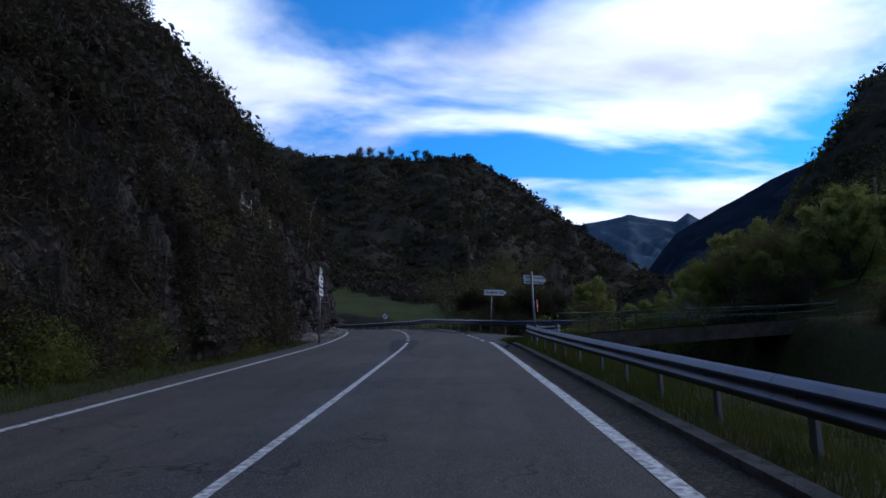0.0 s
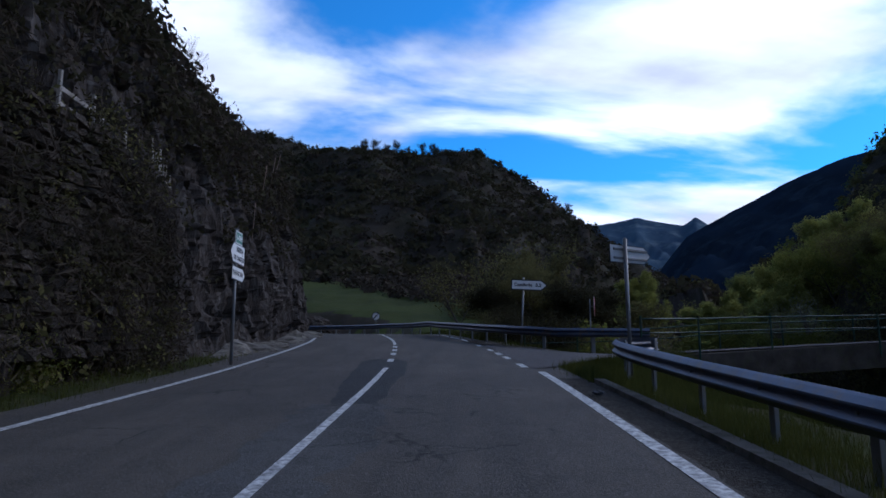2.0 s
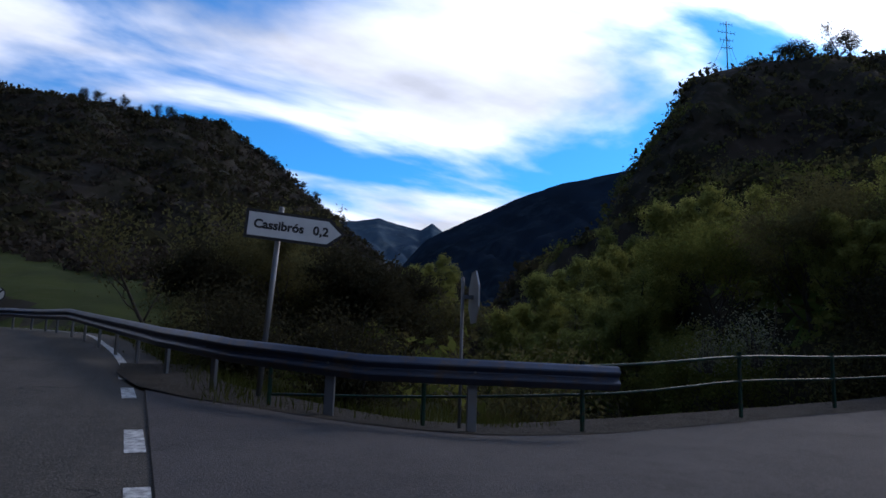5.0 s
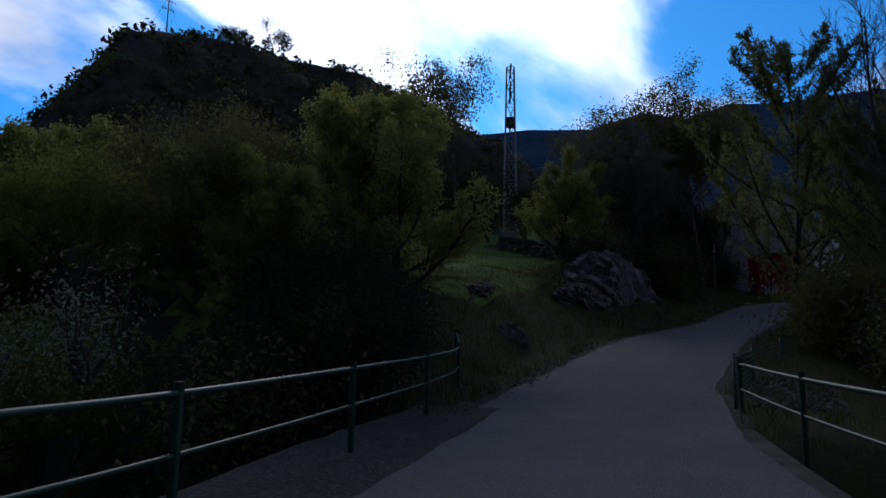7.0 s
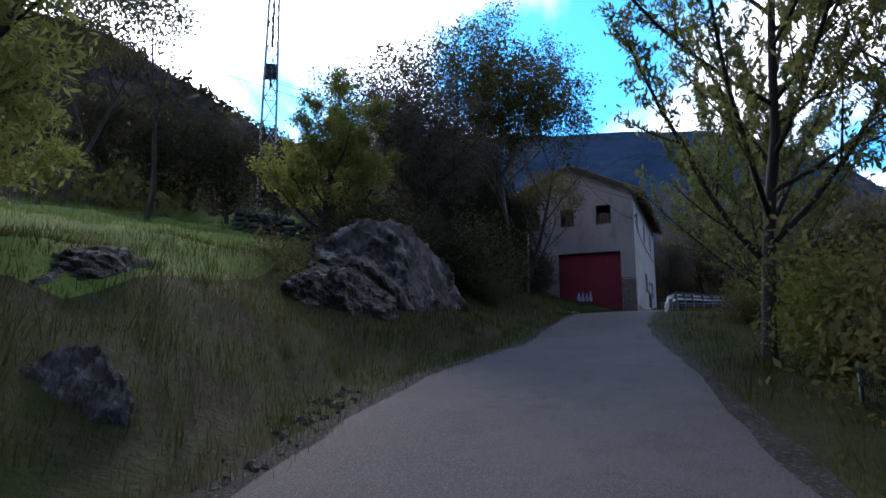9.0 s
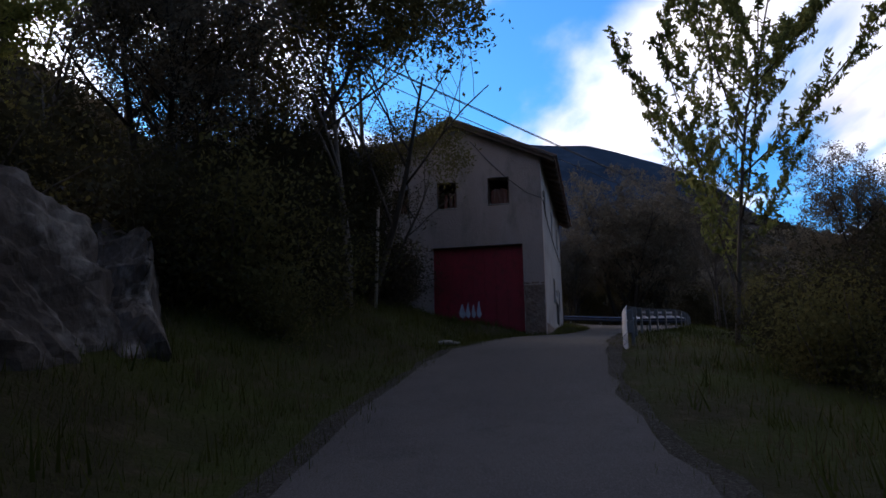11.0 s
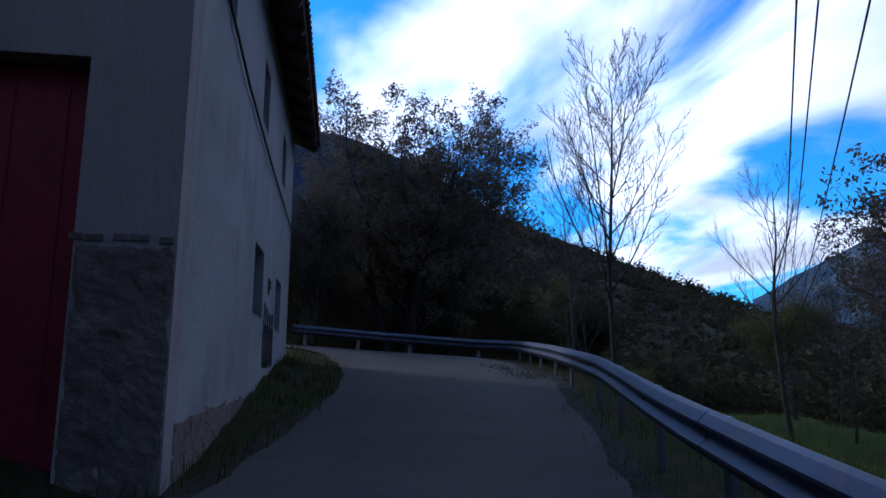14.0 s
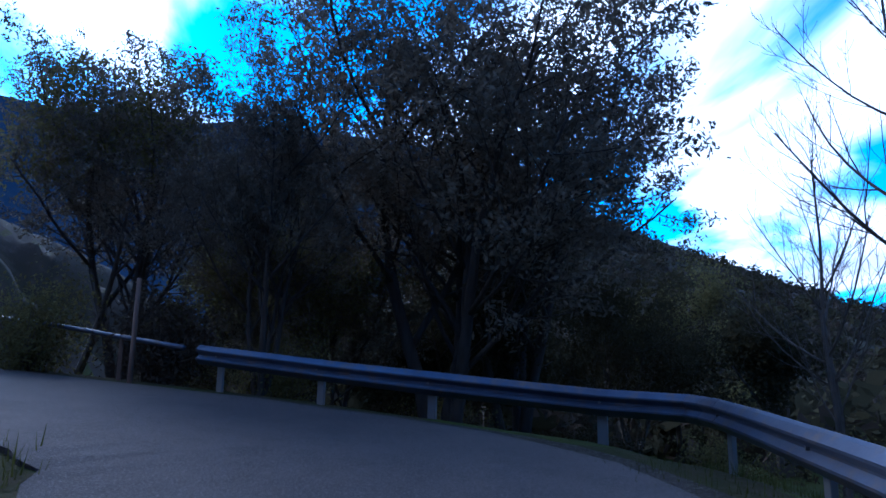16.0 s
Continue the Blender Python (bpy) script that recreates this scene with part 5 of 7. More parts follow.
# lane side, left: thicket between the rocks and the barn
for kind, x, y, s, t in (("willow", 26.0, 43.6, 1.02, 0), ("willow", 28.6, 46.6, 1.02, 150), ("willow", 20.0, 43.8, 0.5, 120), ("willow", 41.6, 42.6, 0.78, 200), ("budding", 48.6, 38.8, 1.1, 100), ("budding", 50.4, 36.1, 1.0, 40), ("thicket", 52.0, 37.0, 0.46, 150), ("oak", 52.8, 37.8, 0.5, 60), ("thicket", 46.6, 38.2, 0.40, 0), ("thicket", 49.0, 37.9, 0.42, 100), ("thicket", 51.4, 37.9, 0.45, 200), ("thicket", 53.6, 37.2, 0.42, 300), ("oak", 46.2, 39.9, 0.74, 10), ("budding", 50.2, 40.5, 1.1, 20), ("olive", 53.6, 38.0, 0.5, 10), ("budding", 45.4, 42.0, 0.9, 200), ("thicket", 54.6, 40.6, 0.9, 70), ("thicket", 56.2, 36.4, 0.46, 20), ("thicket", 56.9, 35.5, 0.3, 140), ("dark", 55.4, 37.4, 0.6, 60), ("budding", 49.0, 37.2, 0.85, 300), ("tall", 48.8, 36.5, 0.85, 270), ("tall", 51.9, 36.1, 1.0, 260), ("budding", 52.2, 35.9, 0.62, 80)):
    plant(TREES[kind], x, y, s, t, z=4.2 if x < 27 else (4.8 if x < 29 else None))
for x, y, k, s in ((45.5, 37.6, "dark", 1.1), (47.5, 37.2, "olive", 1.0), (50.5, 36.8, "dark", 1.1), (52.5, 36.8, "olive", 1.0), (54.2, 36.4, "dark", 1.1), (43.6, 39.2, "dark", 1.2), (44.0, 37.3, "olive", 0.6), (55.2, 37.6, "olive", 1.3), (56.0, 38.4, "dark", 1.3), (44.6, 38.2, "olive", 1.3), (40.5, 40.6, "dark", 1.2), (42.0, 41.0, "olive", 1.3), (22.0, 42.6, "dry", 0.8), (21.0, 41.2, "dry", 0.7), (18.6, 41.0, "olive", 0.8), (18.2, 40.4, "dark", 0.9), (19.4, 41.6, "dark", 1.2), (20.8, 42.0, "dark", 1.0), (17.4, 41.4, "dark", 1.2), (53.2, 35.6, "dark", 0.9), (51.6, 35.8, "dry", 0.8)):
    plant(SHRUBS[k], x, y, s, y * 70)
for x, y, top, t in ((41.0, 48.2, 18.3, 30), (42.4, 52.2, 20.5, 120), (39.4, 50.6, 17.6, 250)):
    g = ground_z(x, y)
    plant(TREES["budding"], x, y, (top - g) / 8.8, t, "slender half-bare tree with thin new leaves above the meadow", z=g, sx=0.75 * (top - g) / 8.8)
for x, y, s, t in ((50.6, 49.6, 0.52, 10), (50.9, 47.2, 0.45, 80), (51.6, 52.0, 0.6, 200), (49.6, 52.8, 0.5, 300), (52.6, 45.0, 0.5, 150), (48.4, 54.6, 0.5, 40)):
    plant(FAR["thicket"], x, y, s, t, "dark dense shrubby oak at the meadow's upper edge")
# lane side, right
for kind, x, y, s, t in (("cherry", 30.2, 33.3, 1.3, 80), ("cherry", 32.5, 32.4, 0.72, 200), ("cherry", 27.2, 31.0, 0.95, 0), ("bare", 25.4, 31.2, 0.95, 190), ("bare", 27.8, 31.6, 1.05, 260), ("olive", 26.0, 28.0, 0.7, 60), ("sapling", 46.1, 28.7, 1.2, 30), ("olive", 32.5, 27.0, 0.6, 10), ("dark", 43.5, 25.5, 0.6, 90), ("dark", 36.5, 26.0, 0.55, 90), ("dark", 47.5, 23.5, 0.55, 190), ("dark", 41.5, 27.0, 0.45, 20), ("budding", 52, 19.5, 0.65, 30), ("olive", 51, 12, 0.85, 30), ("budding", 57.5, 13, 0.9, 0), ("budding", 54, 9.5, 1.0, 100), ("bare", 28.0, 30.9, 0.95, 75), ("bare", 31.2, 30.4, 1.0, 10), ("olive", 29.4, 28.2, 1.0, 120), ("bare", 26.6, 30.2, 0.8, 40), ("bare", 29.6, 29.9, 0.85, 100), ("bare", 24.2, 31.0, 0.7, 220)):
    plant(TREES[kind], x, y, s, t)
for x, y, k, s in ((20.5, 31.4, "olive", 1.0), (22.2, 31.0, "dry", 1.3), (24.6, 31.4, "green", 1.0), (26.6, 31.6, "olive", 1.2), (28.6, 31.4, "green", 1.2), (30.6, 30.8, "olive", 1.1), (32.6, 31.2, "green", 0.9), (29.4, 32.6, "green", 0.9), (31.4, 32.0, "green", 0.8), (27.4, 32.6, "olive", 1.2), (33.0, 30.2, "olive", 1.0), (35.5, 29.4, "dark", 0.8), (41.5, 29.6, "olive", 0.8), (43.2, 28.8, "dark", 0.9), (46.0, 27.6, "olive", 0.7)):
    plant(SHRUBS[k], x, y, s, y * 70)
# woods behind the bend
wood = random.Random(77)
for k in range(90):
    a, d = radians(wood.uniform(97, 132)), wood.uniform(30, 120)
    x, y = 62.9 + d * math.sin(a), 24.3 + d * math.cos(a)
    if y > 22 - 0.2 * (x - 70) or x < 76:
        continue
    plant(FAR[("thicket", "olive", "oak", "thicket")[k % 4]], x, y, wood.uniform(0.5, 0.85) * (0.7 if d < 45 else 1) * (0.5 if a > radians(121) else 1), 50 * k, "tree in the dark woodland behind the bend", z=max(ground_z(x, y), 7.0) - 0.2)
# round the bend
for kind, x, y, s, t in (("oak", 77.4, 20.1, 1.26, 0), ("oak", 79.2, 17.8, 1.22, 130), ("oak", 79.6, 22.4, 0.62, 220), ("thicket", 80.9, 18.6, 0.72, 220), ("thicket", 81, 13.2, 0.69, 20), ("olive", 78.6, 23.5, 0.66, 290), ("olive", 80.8, 24.1, 0.7, 70), ("oak", 55.4, 19.2, 0.78, 50), ("oak", 57.6, 16.6, 0.7, 150), ("thicket", 59, 14.5, 0.45, 150), ("thicket", 56, 15, 0.5, 20), ("oak", 79.4, 27, 0.8, 10), ("ash", 62.9, 21.0, 0.9, 200), ("bare", 61.9, 17.0, 0.72, 20), ("bare", 66.6, 19.4, 0.6, 110), ("bare", 69.5, 17.4, 0.6, 60), ("bare", 71.6, 15.4, 0.57, 160), ("bare", 66.5, 9, 0.6, 200), ("bare", 63.6, 12.5, 0.5, 130), ("budding", 79.5, 28, 0.8, 40), ("budding", 83, 33, 0.8, 200), ("dark", 83.4, 16.9, 0.85, 40), ("dark", 80.2, 8.6, 0.8, 300), ("olive", 84.6, 9, 0.81, 0), ("dark", 86.2, 24, 0.8, 0), ("olive", 84, 40, 0.8, 0), ("budding", 76.5, 34, 0.7, 0), ("olive", 69.4, 7.4, 0.56, 90), ("budding", 62.5, 10.5, 0.5, 90), ("dark", 90, 15, 0.8, 90), ("dark", 81.6, 19.8, 0.52, 10)):
    plant(TREES[kind], x, y, s, t)
plant(TREES["oak"], 76.0, 24.2, 0.68, 100, "slim upright oak standing close behind the guard rail", sx=0.5)
for x, y, k, s in ((74, 15.5, "olive", 0.7), (76.8, 20, "dry", 0.6), (76.2, 23.9, "olive", 0.7), (76.5, 26, "dry", 0.8), (69.5, 16.3, "dry", 0.7), (77.5, 28.5, "olive", 0.9), (65.6, 18.2, "green", 0.5), (76.5, 17.1, "dark", 0.8), (78.3, 19.8, "olive", 0.9), (71.1, 14.3, "olive", 0.9)):
    plant(SHRUBS[k], x, y, s, y * 70)


# ---- rock face ----
def ridged(X, Y, scale, seed):
    return 1 - np.abs(waves(X, Y, scale, seed, 3))


def bushes(name, P, z, radius, per, leaf, mat, label, rs, tall=0.8, slim=0.6):
    """Many low bushes as one: leaves over rough half domes, some inside."""
    n = len(P)
    C = np.repeat(np.concatenate([P, z[:, None]], 1), per, 0)
    R = np.repeat(radius, per)[:, None]
    m = len(C)
    d = rs.randn(m, 3)
    d[:, 2] = np.abs(d[:, 2])
    d /= np.linalg.norm(d, axis=1, keepdims=True)
    lump = 1 + 0.35 * np.sin(d[:, :1] * 5 + C[:, :1] * 3) * np.sin(d[:, 1:2] * 6 + C[:, 1:2] * 2)
    Q = C + d * R * lump * rs.uniform(0.55, 1.05, (m, 1)) * np.array([1, 1, tall])
    nrm = d + rs.randn(m, 3) * 0.6
    nrm /= np.linalg.norm(nrm, axis=1, keepdims=True)
    a = np.cross(nrm, rs.randn(m, 3))
    a /= np.linalg.norm(a, axis=1, keepdims=True) + 1e-9
    b = np.cross(nrm, a)
    s = leaf * R * rs.uniform(0.6, 1.4, (m, 1))
    ob = quads(name, np.stack([Q - a * s, Q + b * s * slim, Q + a * s, Q - b * s * slim], 1), mat)
    return tagged(ob, label, "scrub", kind="stuff")


def facets(A, B, depth, tilt, seed):
    """Broken blocks: one tilted plane to each cell of a jittered net."""
    r = np.random.RandomState(seed)
    n = 97
    J, off, ta, tb = r.uniform(0.1, 0.9, (2, n, n)), r.uniform(-1, 1, (n, n)), r.uniform(-1, 1, (n, n)), r.uniform(-1, 1, (n, n))
    ia, ib = np.floor(A).astype(int), np.floor(B).astype(int)
    best, out = np.full(A.shape, 1e9), np.zeros(A.shape)
    for da in (-1, 0, 1):
        for db in (-1, 0, 1):
            ca, cb = (ia + da) % n, (ib + db) % n
            u, v = A - (ia + da + J[0][ca, cb]), B - (ib + db + J[1][ca, cb])
            q = u * u + v * v
            m = q < best
            best = np.where(m, q, best)
            out = np.where(m, depth * off[ca, cb] + tilt * (ta[ca, cb] * u + tb[ca, cb] * v), out)
    return out


def make_cliff():
    base = spline([(-11.5, -34), (-9.6, -12), (-8.6, 2), (-7.6, 12), (-6.7, 20), (-6.35, 27), (-6.4, 34), (-6.75, 42), (-7.1, 47), (-7.9, 52.5), (-9.4, 56.5), (-13, 60.5), (-20, 63.5), (-30, 65)], 0.125)
    n = len(base)
    out = side_of(base)
    ks = np.concatenate([np.linspace(-0.5, 9, 86), np.linspace(9.15, 17, 46)])
    inset = np.interp(ks, [-0.5, 0, 1.0, 4, 7.5, 10, 12, 17], [-0.2, 0, 0.35, 0.9, 1.8, 3.0, 5.0, 11.5])
    s = np.arange(n) * 0.125
    S, H = np.meshgrid(s, ks, indexing="ij")
    wob = 0.25 * waves(S, H, 3.0, 45, 3)
    lean = S + (0.38 + 0.12 * waves(S, H, 9, 46, 2)) * H
    d = 0.45 * ridged(lean, H * 0.32, 5.5, 41)
    d += facets((lean + wob) / 1.5, (H + wob) / 2.6, 0.17, 0.30, 61)
    d += facets((lean + wob) / 0.5, (H + 2 * wob) / 1.3, 0.08, 0.17, 62) + facets((lean + 0.5 * wob) / 0.22, (H + 3 * wob) / 1.7, 0.07, 0.10, 63)
    d += facets(lean / 0.3, (H - 0.2 * S) / 0.4, 0.025, 0.05, 64)
    d *= smooth(H, -0.4, 0.8) * 0.9 + 0.1
    V = np.zeros((n, len(ks), 3))
    for i in range(n):
        o = -inset * (1.0 if base[i, 1] > 14 else 1.5) + d[i] - 0.55
        V[i, :, 0] = base[i, 0] + out[i, 0] * o
        V[i, :, 1] = base[i, 1] + out[i, 1] * o
        V[i, :, 2] = z_main(base[i, 1]) + ks * (1.0 + 0.06 * math.sin(i * 0.028))
    k = len(ks)
    F = [(i * k + j, (i + 1) * k + j, (i + 1) * k + j + 1, i * k + j + 1) for i in range(n - 1) for j in range(k - 1)]
    tagged(raw("rock_face", V.reshape(-1, 3).tolist(), F, ROCK, smooth=False), "dark fissured schist rock face beside the road", "rock face", kind="structure")
    # scrub rooted in its ledges, thick above, thin below
    rs = np.random.RandomState(47)
    i, j = rs.randint(0, n, 12000), rs.randint(0, k, 12000)
    y, h = base[i, 1], ks[j]
    keep = rs.rand(12000) < np.interp(h, [1, 3.2, 5.0, 7, 17], [0.0, 0.04, 0.35, 0.9, 1.0]) * np.where(y > 18, 1.0, 1.2)
    C = V[i[keep], j[keep]]
    size = rs.uniform(0.22, 0.62, len(C)) * np.interp(C[:, 2], [4, 9, 12], [0.75, 1.2, 1.5])
    for a, mat, word in ((0, LEAF_DARK, "dark"), (1, LEAF_BROWN, "brown"), (2, LEAF_BROWN, "dry brown"), (3, LEAF_DARK, "dark")):
        c = C[a::4]
        bushes("scrub", c[:, :2], c[:, 2] - 0.1, size[a::4], 36, 0.40 if a == 2 else 0.165, mat, word + " scrub rooted in the ledges of the rock face", rs, 1.0, 0.07 if a == 2 else 0.6)
    # pale crumbled foot
    sel = base[(base[:, 1] > 31.6) & (base[:, 1] < 56)]
    o2 = side_of(sel)
    prof = [(-0.5, 0.75), (-0.1, 0.5), (0.18, 0.38), (0.42, 0.22), (0.62, 0.08), (0.8, -0.1)]
    t = np.arange(len(sel)) * 0.125
    W = np.zeros((len(sel), len(prof), 3))
    for q, (u, h) in enumerate(prof):
        lump = facets(t / 0.5, t * 0 + q * 0.7, 0.10, 0.14, 65) + 0.12 * np.sin(t * 0.9 + q) * np.sin(t * 0.37)
        W[:, q, :2] = sel[:, :2] + o2 * (u + lump)[:, None]
        W[:, q, 2] = z_main(sel[:, 1]) - 0.03 + h * (0.36 + 0.2 * np.sin(t * 0.55)) * smooth(t, 0, 3) + lump * 0.4
    m = len(prof)
    FF = [(i * m + j, (i + 1) * m + j, (i + 1) * m + j + 1, i * m + j + 1) for i in range(len(sel) - 1) for j in range(m - 1)]
    tagged(raw("bank", W.reshape(-1, 3).tolist(), FF, RUBBLE_EARTH), "pale crumbled rock and earth at the foot of the face", "bank", kind="structure")


make_cliff()


# ---- ground cover ----
def tufts(name, xy, zs, size, per, mat, label, rs, width=0.13, spread=0.12):
    """Blades: thin triangles in bunches at the given places."""
    n = len(xy)
    C = np.repeat(np.concatenate([xy, zs[:, None]], 1), per, 0)
    m = len(C)
    C[:, :2] += rs.randn(m, 2) * spread
    h = np.repeat(size, per) * rs.uniform(0.5, 1.3, m)
    a = rs.uniform(0, 6.28, m)
    tip = C + np.stack([np.cos(a) * h * rs.uniform(0.1, 0.8, m), np.sin(a) * h * rs.uniform(0.1, 0.8, m), h], 1)
    w = np.stack([-np.sin(a), np.cos(a), np.zeros(m)], 1) * (h * width * 0.35)[:, None]
    T = np.stack([C - w - [0, 0, 0.04], C + w - [0, 0, 0.04], tip], 1)
    ob = quads(name, T, mat)
    return tagged(ob, label, "grass", kind="stuff")


def strewn(n, seed, keep, x0, x1, y0, y1):
    rs = np.random.RandomState(seed)
    P = np.stack([rs.uniform(x0, x1, n), rs.uniform(y0, y1, n)], 1)
    dm, _, sm = nearest(P[:, :1], P[:, 1:], ROAD)
    dl, _, sl = nearest(P[:, :1], P[:, 1:], TRACK)
    dm, sm, dl, sl = dm[:, 0], sm[:, 0], dl[:, 0], sl[:, 0]
    m = keep(P[:, 0], P[:, 1], dm * sm, dl * sl, rs)
    P = P[m]
    return P, height(P[:, :1], P[:, 1:])[:, 0], rs


def grass_everywhere():
    # right verge of the main road, under the rail
    P, z, rs = strewn(38000, 51, lambda x, y, m, l, r: (m > 4.1) & (m < 7.0) & (y < 28) & (r.rand(len(x)) < 1.3 - 0.13 * m) & ~((x > 2.2) & (y > 29)), 1.5, 6.5, -6, 29.5)
    tufts("grass", P, z, np.full(len(P), 0.16), 3, BLADES, "rough green grass on the river verge", rs)
    # corner island at the junction
    P, z, rs = strewn(5000, 52, lambda x, y, m, l, r: (y < np.interp(x, [1.7, 2.3, 3.1, 4.3, 6.4], [28.2, 28.6, 29.6, 31.0, 32.2])) & (m > 3.95), 2.0, 6.4, 25.2, 32)
    tufts("grass", P, z, np.full(len(P), 0.19), 6, BLADES, "long grass on the corner of the junction", rs)
    # left verge
    P, z, rs = strewn(9000, 53, lambda x, y, m, l, r: (m < -4.1) & (m > -6.2 - 0.06 * np.maximum(20 - y, 0)) & (r.rand(len(x)) < np.where(y > 36, 0.25, 1)), -9.5, -4.5, -4, 56)
    tufts("grass", P, z, np.full(len(P), 0.13), 7, BLADES, "grass verge below the rock face", rs)
    # behind the far rail
    P, z, rs = strewn(9000, 54, lambda x, y, m, l, r: (m > 4.0) & (m < 9) & (y > 37.6) & (l < -2.4), -4, 12, 37, 60)
    tufts("grass", P, z, np.full(len(P), 0.25), 5, BLADES, "rough grass behind the guard rail", rs)
    # lane sides
    P, z, rs = strewn(60000, 55, lambda x, y, m, l, r: (l < 0.03 - lane_half(x)) & (l > -8.5) & (x > 17.3) & (x < 56) & (r.rand(len(x)) < np.where(l > -2.1, 0.6, 1.0)), 17, 56, 33, 46)
    tufts("grass", P, z, np.clip(0.07 + 0.05 * rs.rand(len(P)), 0.05, 0.3), 4, BLADES, "grass bank beside the lane", rs)
    P, z, rs = strewn(46000, 56, lambda x, y, m, l, r: (l > lane_half(x) - 0.03) & (l < 7.5) & (x > 16.2) & (r.rand(len(x)) < np.where(l < 2.1, 0.6, 1.0)), 16, 68, 17, 36)
    tufts("grass", P, z, np.full(len(P), 0.09), 4, BLADES, "grass edge on the field side of the lane", rs)
    P, z, rs = strewn(9000, 61, lambda x, y, m, l, r: (np.abs(l) > 1.9) & (np.abs(l) < 8) & (x > 17) & (waves(x, y, 2.2, 8, 2) > 0.25), 17, 56, 30, 45)
    tufts("dry_grass", P, z, 0.08 + 0.16 * rs.rand(len(P)), 4, DRY_BLADES, "tufts of dry straw-coloured grass beside the lane", rs, spread=0.08)
    P, z, rs = strewn(9000, 62, lambda x, y, m, l, r: (np.abs(l) > 2.0) & (np.abs(l) < 8) & (x > 17) & (waves(x, y, 1.8, 9, 2) > 0.45), 17, 56, 30, 45)
    tufts("grass", P, z, 0.1 + 0.2 * rs.rand(len(P)), 5, BLADES, "taller green tufts of grass beside the lane", rs, spread=0.1)
    # foot of the barn
    P, z, rs = strewn(5000, 57, lambda x, y, m, l, r: (l < -lane_half(x)) & (l > -6) & ((x - 56.48) * 0.282 + (y - 30.22) * 0.96 < 0.02) | ((l < -lane_half(x)) & ((x - 56.48) * 0.96 - (y - 30.22) * 0.282 < -0.05)), 50, 70, 26, 37)
    tufts("grass", P, z, 0.10 + 0.10 * rs.rand(len(P)), 7, BLADES, "tufted grass at the foot of the barn", rs)
    # meadow across the bend and the one above the lane
    P, z, rs = strewn(12000, 59, lambda x, y, m, l, r: (l < -8), 24, 62, 41, 58)
    tufts("grass", P, z, np.full(len(P), 0.16), 4, MEADOW_BLADES, "green meadow grass on the bank above the lane", rs, spread=0.25)
    P, z, rs = strewn(9000, 60, lambda x, y, m, l, r: (l > 5), 44, 76, 4, 24)
    tufts("grass", P, z, np.full(len(P), 0.16), 4, MEADOW_BLADES, "meadow grass below the lane", rs, spread=0.25)


grass_everywhere()


